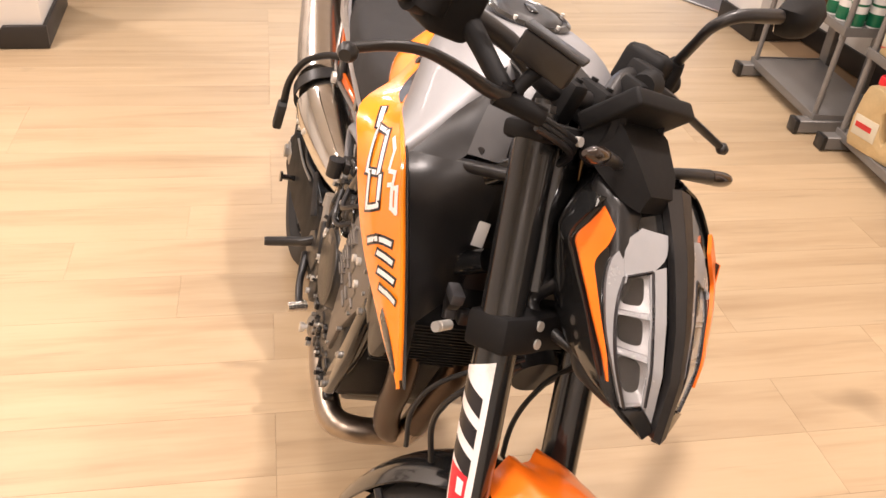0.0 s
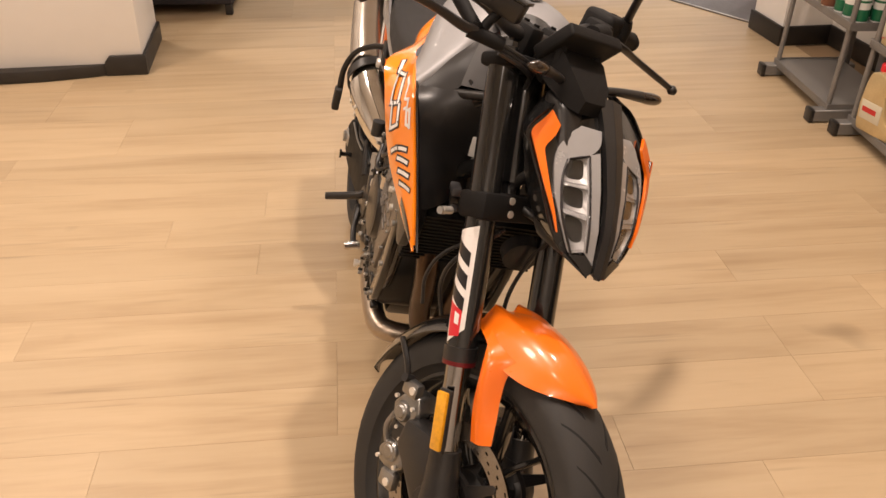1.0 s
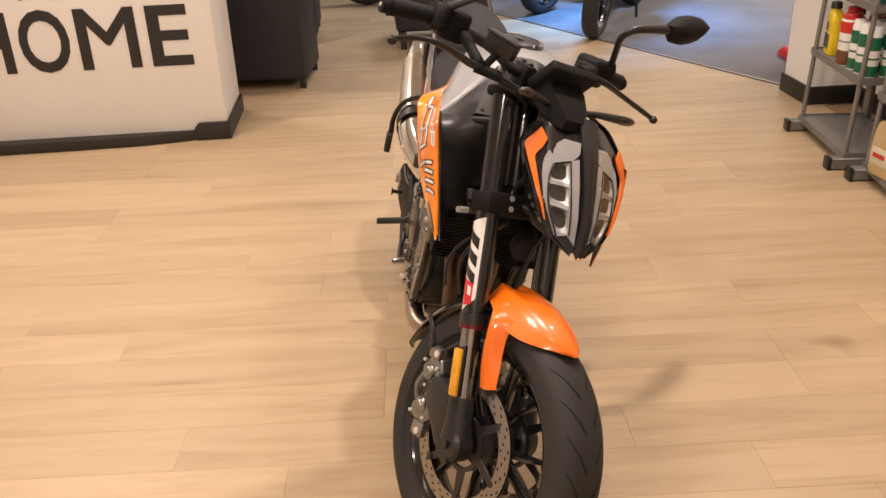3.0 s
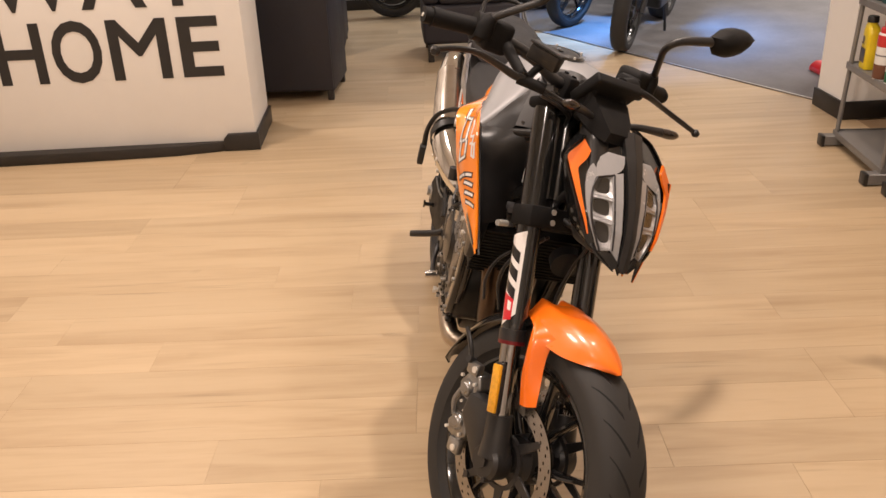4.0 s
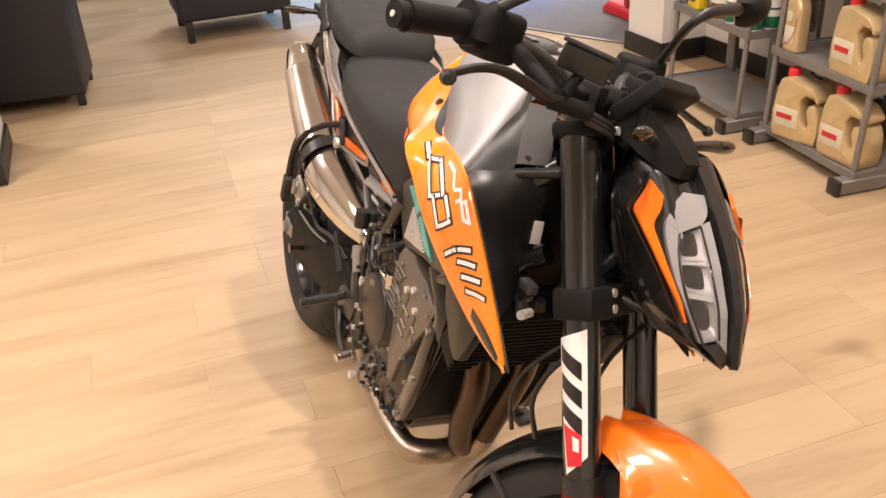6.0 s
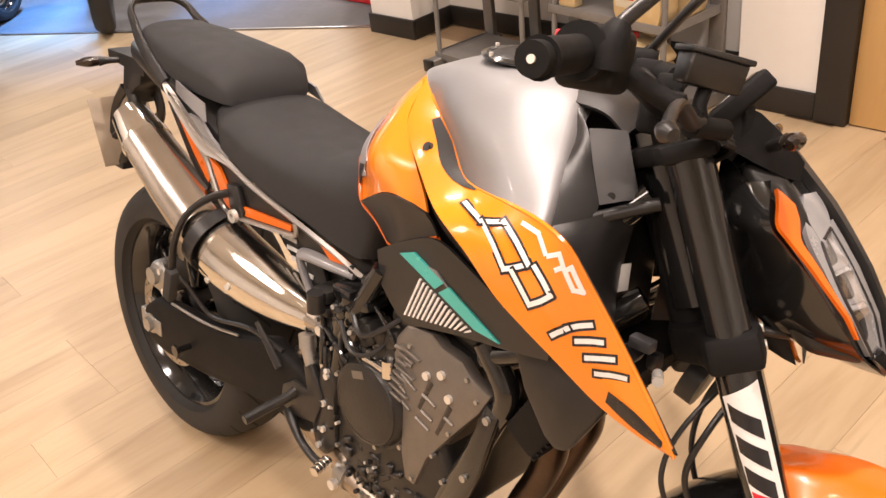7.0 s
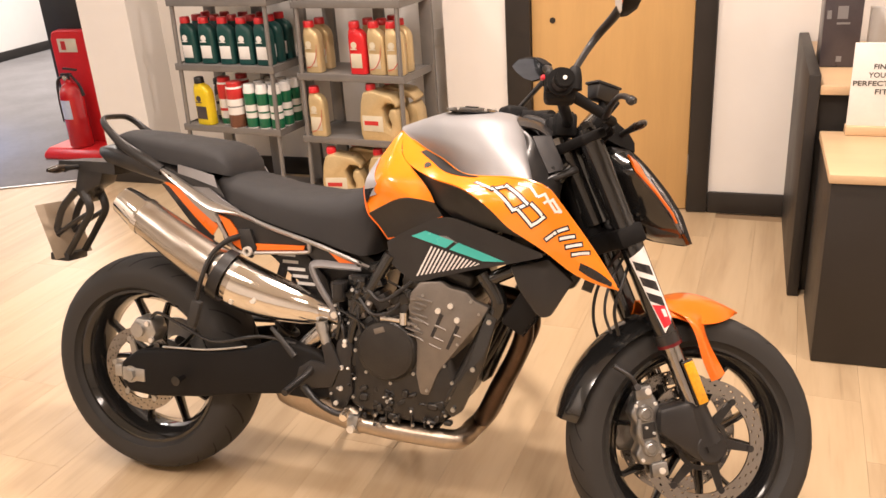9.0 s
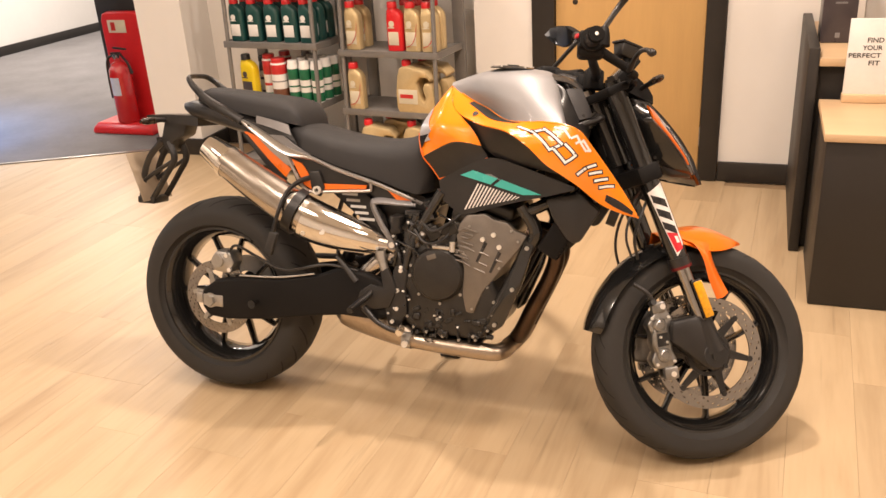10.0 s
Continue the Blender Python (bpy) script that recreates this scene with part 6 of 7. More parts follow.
P("airbox", prism([(0.74, 0.76), (0.715, 0.86), (0.76, 0.945), (0.86, 0.915), (1.02, 0.88), (1.03, 0.74), (0.90, 0.70)], "y", -0.094, 0.094, 0.015, 2), BLK, "black airbox under the tank")
P("battery_box", box(1.03, 1.130, -0.055, 0.055, 0.70, 0.95, 0.012), BLK, "black airbox behind the steering head")
for k, (x, z, w) in enumerate(((1.205, 0.762, 0.016), (1.19, 0.742, 0.012), (1.175, 0.722, 0.018), (1.215, 0.735, 0.010))):
    P("wiring_plug", moved(box(-w, w, -0.009, 0.009, -0.008, 0.008, 0.003), Matrix.Translation((x, -0.088 + 0.006 * k, z)) @ Matrix.Rotation(0.5 * k, 4, "Y")), BLK if k % 2 else GREYD, "wiring plug beside the steering head")

# -- frame --
FR = [[(1.165, 0.050, 0.935), (1.08, 0.115, 0.84), (0.95, 0.120, 0.75), (0.82, 0.100, 0.71), (0.70, 0.095, 0.665)],
      [(1.175, 0.048, 0.80), (1.09, 0.115, 0.72), (0.99, 0.132, 0.665)],
      [(0.99, 0.132, 0.69), (1.03, 0.125, 0.62), (1.00, 0.118, 0.55), (0.95, 0.115, 0.44), (0.905, 0.11, 0.36)],
      [(0.752, 0.112, 0.710), (0.705, 0.118, 0.625), (0.658, 0.118, 0.53), (0.628, 0.115, 0.40)],
      [(0.68, 0.118, 0.64), (0.655, 0.116, 0.56), (0.64, 0.115, 0.44)]]
frame_r = P("main_frame", tube([(1.225, 0, 0.80), (1.145, 0, 0.975)], 0.036, 20), GLOSS, "gloss black tubular steel frame")
for s in (-1, 1):
    for k, pts in enumerate(FR):
        part("frame_tube", tube([(x, s * y, z) for x, y, z in pts], 0.0165 if k != 2 else 0.019, 12, 25), GLOSS, frame_r)
    part("pivot_plate", prism([(0.640, 0.50), (0.662, 0.47), (0.655, 0.43), (0.660, 0.35), (0.630, 0.300), (0.600, 0.302), (0.585, 0.36), (0.605, 0.42), (0.615, 0.48)], "y", s * 0.124 - 0.012, s * 0.124 + 0.012, 0.008, 2), BLK, frame_r, "black cast pivot plate")
    part("frame_bolt", bolts([(0.63, s * 0.137, 0.415), (0.628, s * 0.137, 0.36), (0.64, s * 0.137, 0.475), (0.615, s * 0.137, 0.32)], (0, s, 0), 0.0060), ZINC, frame_r, "bright frame bolts")

# -- engine --
eng = P("engine", prism([(0.640, 0.318), (0.700, 0.294), (0.870, 0.286), (0.925, 0.320), (0.935, 0.42), (0.90, 0.50), (0.80, 0.535), (0.70, 0.520), (0.650, 0.470)], "y", -0.128, 0.128, 0.022, 3), ENGINE, "black twin-cylinder engine with graphite covers")
cylm = Matrix.Translation((0.855, 0, 0.555)) @ Matrix.Rotation(radians(17), 4, "Y")
part("cylinder_block", moved(box(-0.090, 0.085, -0.118, 0.118, -0.075, 0.055, 0.012, 2), cylm), ENGGREY, eng, "graphite cylinder block")
part("cylinder_head", moved(join(box(-0.096, 0.088, -0.124, 0.124, 0.0555, 0.105, 0.012, 2), box(-0.075, 0.070, -0.128, 0.128, 0.068, 0.09, 0.008, 2)), cylm), ENGINE, eng)
part("cam_cover", moved(box(-0.080, 0.075, -0.112, 0.112, 0.1055, 0.150, 0.016, 3), cylm), ENGINE, eng)
tc_ = prism([(0.806, 0.590), (0.812, 0.625), (0.836, 0.655), (0.888, 0.660), (0.912, 0.646), (0.952, 0.640), (0.974, 0.620), (1.010, 0.608), (0.990, 0.571), (0.946, 0.515), (0.887, 0.435), (0.862, 0.370), (0.839, 0.372), (0.828, 0.42), (0.829, 0.50), (0.812, 0.555)], "y", -0.136, -0.112, 0.006, 2)
part("timing_cover", tc_, ENGGREY, eng, "graphite timing cover with slots and ribs")
for x0, z0, x1, z1 in ((0.893, 0.580, 0.868, 0.522), (0.934, 0.556, 0.908, 0.495)):
    part("cover_slot", tube([(x0, -0.1355, z0), (x1, -0.1355, z1)], [0.006, 0.0045], 8, flat=0.3, side=(1, 0, 0)), DECALK, eng, "dark slot")
for x0, z0, x1, z1 in ((0.812, 0.608, 0.850, 0.611), (0.822, 0.586, 0.850, 0.588), (0.828, 0.565, 0.860, 0.550), (0.817, 0.547, 0.838, 0.535), (0.828, 0.518, 0.848, 0.508), (0.876, 0.551, 0.904, 0.542), (0.874, 0.521, 0.898, 0.513), (0.862, 0.503, 0.892, 0.493), (0.924, 0.533, 0.942, 0.528)):
    part("rib", tube([(x0, -0.1365, z0), (x1, -0.1368, z1)], [0.0034, 0.0026], 6), ENGGREY, eng, "cast rib")
part("cover_bolt", bolts([(0.884, -0.137, 0.588), (0.915, -0.137, 0.603), (0.932, -0.137, 0.570)], (0, -1, 0), 0.0068), ZINC, eng, "bright cover bolt")
part("cover_bolt", bolts([(0.845, -0.135, 0.622), (0.965, -0.135, 0.618), (0.985, -0.135, 0.590), (0.934, -0.135, 0.510), (0.902, -0.135, 0.452), (0.858, -0.135, 0.385), (0.828, -0.135, 0.545)], (0, -1, 0), 0.0036), ALU, eng)
part("clutch_cover", moved(lathe([(0.0, -0.170), (0.062, -0.170), (0.070, -0.167), (0.076, -0.158), (0.080, -0.150), (0.092, -0.146), (0.094, -0.125), (0.0, -0.125)], 48, "y"), Matrix.Translation((0.752, 0.020, 0.476))), ENGINE, eng, "round black clutch cover")
part("clutch_ring", moved(lathe([(0.066, -0.1690), (0.0715, -0.1675), (0.0725, -0.1650), (0.066, -0.1660)], 48, "y", closed=True), Matrix.Translation((0.752, 0.020, 0.476))), ENGINE, eng)
part("clutch_mark", moved(box(-0.010, 0.018, -0.1515, -0.1495, 0.046, 0.060, 0.001), Matrix.Translation((0.752, 0, 0.476)) @ Matrix.Rotation(radians(-20), 4, "Y")), ENGGREY, eng, "flat grey patch")
part("cover_bolt", bolts([(0.752 + 0.088 * math.cos(a), -0.127, 0.476 + 0.088 * math.sin(a)) for a in (0.2, 0.9, 1.7, 2.5, 3.3, 4.0, 4.8, 5.6)], (0, -1, 0), 0.0045), ALU, eng, "cover bolt")
part("sump", prism([(0.665, 0.300), (0.700, 0.258), (0.860, 0.250), (0.895, 0.300)], "y", -0.085, 0.085, 0.012, 2), ENGINE, eng)
part("cover_bolt", bolts([(0.66, -0.129, 0.34), (0.68, -0.129, 0.31), (0.72, -0.129, 0.30), (0.77, -0.129, 0.292), (0.82, -0.129, 0.287), (0.87, -0.129, 0.293), (0.905, -0.129, 0.325), (0.918, -0.129, 0.37), (0.92, -0.129, 0.41), (0.70, -0.129, 0.505)], (0, -1, 0), 0.0042), ALU, eng, "case bolts")
for k in range(5):
    part("sump_rib", box(0.712 + 0.034 * k, 0.717 + 0.034 * k, -0.132, -0.120, 0.284, 0.312 + 0.008 * (k % 2), 0.002, 1), ENGINE, eng)
part("sensor_wire", tube([(0.80, -0.10, 0.63), (0.77, -0.145, 0.58), (0.72, -0.150, 0.565), (0.68, -0.14, 0.60)], 0.004, 8, 21), BLK, eng)
part("sensor_wire", tube([(0.84, -0.10, 0.68), (0.79, -0.14, 0.63), (0.74, -0.145, 0.60), (0.70, -0.13, 0.62)], 0.005, 8, 21), BLK, eng)
part("clutch_lever", join(box(0.735, 0.800, -0.142, -0.128, 0.548, 0.560, 0.003), rod((0.795, -0.135, 0.545), (0.795, -0.135, 0.575), 0.011, 14)), CHROME, eng, "bright clutch release lever")
for z in (0.605, 0.575, 0.545):
    part("hose_clip", bolts([(0.905, -0.130, z)], (0, -1, 0), 0.004), ALU, eng)
erd = random.Random(8)
for k in range(34):
    x, z = 0.665 + 0.245 * erd.random(), 0.288 + 0.080 * erd.random()
    w, h, d = erd.uniform(0.004, 0.014), erd.uniform(0.003, 0.010), erd.uniform(0.002, 0.010)
    part("case_boss", moved(box(-w, w, -0.127 - d, -0.115, -h, h, 0.003, 1), Matrix.Translation((x, 0, z)) @ Matrix.Rotation(erd.uniform(-0.7, 0.7), 4, "Y")), ENGINE, eng)
for k in range(30):
    x, z = erd.choice(((0.60, 0.36), (0.60, 0.50), (0.66, 0.54), (0.70, 0.29), (0.80, 0.29), (0.66, 0.42)))
    x, z = x + erd.uniform(-0.03, 0.07), z + erd.uniform(-0.02, 0.08)
    part("small_fastener", bolt((x, -0.130 - 0.010 * erd.random(), z), (erd.uniform(-0.4, 0.4), -1, erd.uniform(0.0, 0.5)), erd.uniform(0.0026, 0.0052), 0.005), erd.choice((ALU, ZINC, BLK)), eng)
for k in range(12):
    a0 = V(0.60 + 0.16 * erd.random(), -0.110 - 0.020 * erd.random(), 0.53 + 0.12 * erd.random())
    a1 = a0 + V(erd.uniform(-0.03, 0.10), erd.uniform(-0.015, 0.01), erd.uniform(-0.16, -0.05))
    part("engine_hose", tube([a0, a0.lerp(a1, 0.5) + V(erd.uniform(-0.015, 0.02), -0.012, 0.012), a1], erd.uniform(0.0028, 0.0060), 8, 13), GLOSS if k % 2 else BLK, eng)
for k in range(22):
    x, z, w, h = 0.605 + 0.20 * erd.random(), 0.555 + 0.085 * erd.random(), erd.uniform(0.007, 0.024), erd.uniform(0.006, 0.018)
    part("casting", moved(box(-w, w, -0.128 - 0.008 * erd.random(), -0.085, -h, h, 0.004, 2), Matrix.Translation((x, 0, z)) @ Matrix.Rotation(erd.uniform(-0.6, 0.6), 4, "Y")), erd.choice((ENGINE, ENGINE, GLOSS, ENGGREY)), eng)
for x, z, w, h, tilt in ((0.625, 0.50, 0.022, 0.016, -0.4), (0.655, 0.445, 0.014, 0.028, 0.1)):
    part("casting", moved(box(-w, w, -0.128, -0.085, -h, h, 0.006, 2), Matrix.Translation((x, 0, z)) @ Matrix.Rotation(tilt, 4, "Y")), ENGINE, eng)
for k in range(9):
    part("cylinder_fin", moved(box(-0.012, 0.012 + 0.01 * (k % 3), -0.142, -0.118, -0.0022, 0.0022, 0.001, 1), Matrix.Translation((0.806 + 0.004 * k, 0, 0.510 + 0.013 * k)) @ Matrix.Rotation(radians(14), 4, "Y")), ENGGREY, eng)
for s in (-1, 1):
    part("engine_bracket", prism([(1.005, 0.60), (1.03, 0.585), (1.000, 0.47), (0.950, 0.345), (0.925, 0.325), (0.905, 0.345), (0.960, 0.47)], "y", s * 0.132 - 0.009, s * 0.132 + 0.009, 0.005, 2), GLOSS, eng, "black engine bracket")
    part("bracket_bolt", bolts([(1.012, s * 0.142, 0.575), (0.928, s * 0.142, 0.348), (0.975, s * 0.142, 0.455)], (0, s, 0), 0.006), ALU, eng)

# radiator
rad = P("radiator", prism([(1.035, 0.575), (1.088, 0.545), (1.180, 0.690), (1.125, 0.725)], "y", -0.136, 0.136, 0.008, 2), MATT, "black radiator with plastic side covers")
for s in (-1, 1):
    part("radiator_cover", prism([(1.080, 0.665), (1.120, 0.612), (1.139, 0.600), (1.158, 0.607), (1.206, 0.692), (1.150, 0.740), (1.06, 0.715)], "y", s * 0.147 - 0.010, s * 0.147 + 0.010, 0.007, 2), BLK, rad, "black plastic radiator cover")
for k in range(14):
    f = k / 13
    a, b = V(1.090, 0, 0.550).lerp(V(1.178, 0, 0.690), f), 0
    part("fin", moved(box(-0.001, 0.004, -0.135, 0.135, -0.002, 0.002), Matrix.Translation(a) @ Matrix.Rotation(radians(33), 4, "Y")), MATT, rad)
P("horn", join(rod((1.20, 0.06, 0.66), (1.225, 0.062, 0.652), 0.036, 24, bev=0.004)), BLK, "round black horn")

# -- exhaust --
HEAD_R = curve_points([V(*q) for q in ((0.990, 0.000, 0.610), (1.058, 0.010, 0.590), (1.075, 0.018, 0.540), (1.054, 0.020, 0.477), (1.016, 0.020, 0.388), (0.978, 0.020, 0.302), (0.952, 0.014, 0.264), (0.938, -0.016, 0.251), (0.936, -0.055, 0.250), (0.922, -0.096, 0.252), (0.880, -0.110, 0.255), (0.760, -0.110, 0.258), (0.640, -0.100, 0.262))], 73)
BEND = min(range(73), key=lambda k: (HEAD_R[k] - V(0.985, 0.020, 0.320)).length)
hd = P("exhaust_header", tube(HEAD_R[BEND - 1:], 0.0250, 16, 45), HEADER, "dull stainless exhaust pipes")
part("header_rise", tube(HEAD_R[:BEND + 1], 0.0248, 16, 37), TINTED, hd, "heat-tinted brown pipe, darkened for shade")
part("header_rise", tube([(0.995, -0.075, 0.605), (1.065, -0.078, 0.585), (1.080, -0.072, 0.540), (1.058, -0.060, 0.470), (1.016, -0.046, 0.385), (0.982, -0.026, 0.312), (0.962, -0.006, 0.280)], 0.0235, 14, 41), TINTED, hd, "heat-tinted brown pipe, darkened for shade")
part("collector", tube([(0.668, -0.090, 0.262), (0.62, -0.070, 0.272), (0.52, -0.045, 0.294), (0.43, -0.045, 0.312), (0.40, -0.05, 0.318)], [0.030, 0.044, 0.056, 0.050, 0.03], 20, 21, flat=1.2), HEADER, hd, "brown-tinted collector box")
part("clamp", tube([(0.670, -0.1025, 0.261), (0.642, -0.1002, 0.262)], 0.0292, 20), ALU, hd, "exhaust clamp")
part("clamp_bolt", join(rod((0.656, -0.142, 0.256), (0.656, -0.115, 0.260), 0.006, 10), bolt((0.656, -0.140, 0.256), (0, -1, 0), 0.010)), ZINC, hd)
part("link_pipe", tube([(0.42, -0.05, 0.315), (0.47, -0.085, 0.40), (0.55, -0.095, 0.48), (0.61, -0.085, 0.515), (0.60, -0.095, 0.535), (0.55, -0.105, 0.548)], 0.024, 14, 31), STEEL, hd)
AX = [(0.615, -0.080, 0.518), (0.560, -0.090, 0.540), (0.505, -0.104, 0.556), (0.435, -0.116, 0.575), (0.355, -0.130, 0.602), (0.275, -0.138, 0.640), (0.185, -0.143, 0.692), (0.105, -0.145, 0.741), (0.065, -0.146, 0.766)]
mu = P("silencer", tube(AX, [0.025, 0.027, 0.040, 0.053, 0.060, 0.059, 0.055, 0.050, 0.048], 28, 41, side=(0, 1, 0)), STEEL, "brushed stainless silencer")
part("end_cap", join(tube([(0.071, -0.146, 0.762), (0.035, -0.146, 0.786), (0.005, -0.146, 0.804)], [0.0485, 0.043, 0.037], 28, 9, side=(0, 1, 0)), tube([(0.080, -0.146, 0.757), (0.065, -0.146, 0.766)], 0.0505, 28, side=(0, 1, 0))), CHROME, mu, "polished tapered end cap")
part("outlet", tube([(0.0055, -0.146, 0.8038), (0.0042, -0.146, 0.8046)], 0.028, 24), GROOVE, mu, "dark outlet")


def along(f):
    return curve_points(AX, 101)[round(f * 100)]


def shield_net(f0, f1, a0, a1, lift, n=18, k=9):
    """A shell over part of the silencer; angle 0 faces outwards, positive upwards."""
    rad_ = [v[0] for v in curve_points([(r, 0, 0) for r in (0.025, 0.027, 0.040, 0.053, 0.060, 0.059, 0.055, 0.050, 0.048)], 101)]
    net = []
    for i in range(n):
        f = f0 + (f1 - f0) * i / (n - 1)
        j = round(f * 100)
        c = along(f)
        t = (along(min(1, f + 0.01)) - along(max(0, f - 0.01))).normalized()
        out = V(0, -1, 0)
        out = (out - t * out.dot(t)).normalized()
        u = out.cross(t)
        if u.z < 0:
            u = -u
        net.append([c + (rad_[j] + lift) * (math.cos(a) * out + math.sin(a) * u) for a in np.linspace(a0, a1, k)])
    return net


part("heat_shield", skin(shield_net(0.13, 0.53, -1.15, 1.0, 0.006), 0.002), CHROME, mu, "polished heat shield", 60)
part("upper_shield", skin(shield_net(0.60, 0.985, 0.1, 1.5, 0.004), 0.002), STEEL, mu, "polished upper shield", 60)
for p, nn, r in (((0.410, -0.182, 0.578), (0, -1, 0.2), 0.009), ((0.350, -0.188, 0.570), (0, -1, -0.2), 0.006), ((0.52, -0.140, 0.552), (0, -1, 0.1), 0.005)):
    part("shield_bolt", bolt(p, nn, r), ZINC, mu, "bright shield bolt")
part("strap", skin(shield_net(0.565, 0.60, -1.9, 1.6, 0.0085, 3, 16), 0.003), BLK, mu, "black clamp strap")

# pillion peg hangers
for s in (-1, 1):
    hg = P("peg_hanger", tube([(0.348, s * 0.118, 0.728), (0.320, s * 0.156, 0.716), (0.300, s * 0.196, 0.685), (0.284, s * 0.216, 0.630), (0.264, s * 0.216, 0.562)], [0.011, 0.010, 0.0085, 0.0085, 0.0095], 12, 29, flat=0.7), BLK, "black pillion footrest hanger")
    part("hanger_ring", lathe([(0.0065, -0.004), (0.0125, -0.004), (0.0125, 0.004), (0.0065, 0.004)], 18, "y", (0.372, s * 0.142, 0.692), closed=True), ZINC, hg, "bright ring nut")
    part("hanger_plate", prism([(0.340, 0.745), (0.375, 0.748), (0.392, 0.700), (0.378, 0.672), (0.352, 0.680)], "y", s * 0.128 - 0.006, s * 0.128 + 0.006, 0.003, 2), BLK, hg)
    part("pillion_peg", moved(bevelled(box(-0.013, 0.013, -0.010, 0.010, -0.036, 0.036), 0.005, 2), Matrix.Translation((0.262, s * 0.219, 0.538)) @ Matrix.Rotation(radians(18), 4, "Y")), RUBBER, hg, "folded rubber pillion footrest")
    part("hanger_bracket", tube([(0.50, s * 0.085, 0.705), (0.43, s * 0.090, 0.705), (0.36, s * 0.118, 0.712)], 0.010, 10, 13), BLK, hg)

# -- swingarm and shock --
sw = P("swingarm", join(rod((0.60, -0.12, 0.375), (0.60, 0.12, 0.375), 0.036, 20)), BLK, "black cast swingarm")
for s in (-1, 1):
    arm = prism([(-0.045, 0.290), (-0.045, 0.345), (0.010, 0.385), (0.11, 0.400), (0.24, 0.410), (0.36, 0.432), (0.46, 0.470), (0.56, 0.445), (0.635, 0.40), (0.635, 0.345), (0.56, 0.315), (0.45, 0.318), (0.36, 0.305), (0.20, 0.275), (0.05, 0.258), (-0.02, 0.262)], "y", s * 0.118 - 0.017, s * 0.118 + 0.017, 0.011, 3)
    part("swingarm_arm", arm, MATT, sw)
    part("chain_adjuster", box(-0.070, -0.045, s * 0.118 - 0.012, s * 0.118 + 0.012, 0.300, 0.335, 0.004), ALU, sw)
part("axle_nut", join(rod((-0.011, -0.130, 0.315), (-0.011, -0.137, 0.315), 0.024, 24, bev=0.002), rod((-0.011, -0.136, 0.315), (-0.011, -0.148, 0.315), 0.0175, 6, bev=0.002)), ALU, sw, "silver axle nut")
part("axle_block", box(-0.038, 0.035, -0.138, -0.131, 0.297, 0.334, 0.003), ALU, sw)
part("speed_bobbin", join(rod((0.160, -0.130, 0.328), (0.160, -0.166, 0.328), 0.007, 12), rod((0.160, -0.166, 0.328), (0.160, -0.172, 0.328), 0.013, 16)), GLOSS, sw, "black paddock-stand bobbin")
part("arm_edge", tube([(0.10, -0.137, 0.407), (0.24, -0.138, 0.416), (0.36, -0.137, 0.438)], 0.003, 8, 13), ALU, sw, "thin bright line along the upper edge")
rc = P("rear_caliper", join(prism([(0.000, 0.41), (0.055, 0.405), (0.075, 0.44), (0.06, 0.475), (0.01, 0.478), (-0.012, 0.45)], "y", -0.132, -0.072, 0.010, 2), rod((0.020, -0.131, 0.445), (0.020, -0.142, 0.445), 0.020, 20, bev=0.003)), ALU, "cast rear brake caliper")
part("caliper_bolt", bolts([(0.06, -0.133, 0.42), (0.05, -0.133, 0.465)], (0, -1, 0), 0.007), ZINC, rc)
P("rear_brake_hose", tube([(0.05, -0.12, 0.475), (0.09, -0.135, 0.50), (0.16, -0.13, 0.47), (0.26, -0.135, 0.440), (0.40, -0.137, 0.47), (0.50, -0.13, 0.46)], 0.0045, 8, 33), BLK, "black rear brake hose")
shock = P("rear_shock", rod((0.39, -0.01, 0.43), (0.52, -0.01, 0.70), 0.020, 16), BLK, "black rear shock with coil spring")
coil = [V(0.40, -0.01, 0.45).lerp(V(0.51, -0.01, 0.68), k / 96) + 0.036 * (math.cos(k * math.pi / 8) * V(0, 1, 0) + math.sin(k * math.pi / 8) * V(0.90, 0, -0.43)) for k in range(97)]
part("spring", tube(coil, 0.0065, 8, 97), BLK, shock)
cover = P("shock_cover", prism([(0.375, 0.700), (0.500, 0.690), (0.560, 0.630), (0.590, 0.545), (0.565, 0.540), (0.50, 0.60), (0.44, 0.640)], "y", -0.080, -0.070, 0.004, 2), BLK, "black inner cover with small printed lines")
for k in range(5):
    part("print", box(0.425 + 0.014 * k, 0.475 + 0.014 * k - 0.006 * (k % 2), -0.0822, -0.0804, 0.675 - 0.018 * k, 0.683 - 0.018 * k), WHITEP, cover, "white printed bar")

P("inner_fender", prism([(0.30, 0.79), (0.66, 0.70), (0.72, 0.66), (0.70, 0.58), (0.64, 0.50), (0.57, 0.51), (0.51, 0.60), (0.40, 0.66), (0.30, 0.74)], "y", -0.066, 0.066, 0.012, 2), BLK, "black inner fender and battery tray")

# -- seat and tail --


def saddle(st, n=17, power=0.55):
    """Sections (x, crown, half width, lower edge) lofted into an upholstered seat."""
    rings = []
    for x, zt, w, zl in st:
        ring = []
        for k in range(n):
            f = -1 + 2 * k / (n - 1)
            a = abs(f)
            ring.append(V(x, w * math.copysign(math.sin(a * math.pi / 2) ** 0.8, f), zl + (zt - zl) * (max(0.0, math.cos(a * math.pi / 2)) ** power)))
        for k in range(1, 6):
            ring.append(V(x, w * (1 - 2 * k / 6), zl - 0.004))
        rings.append(ring)
    return loft(rings)


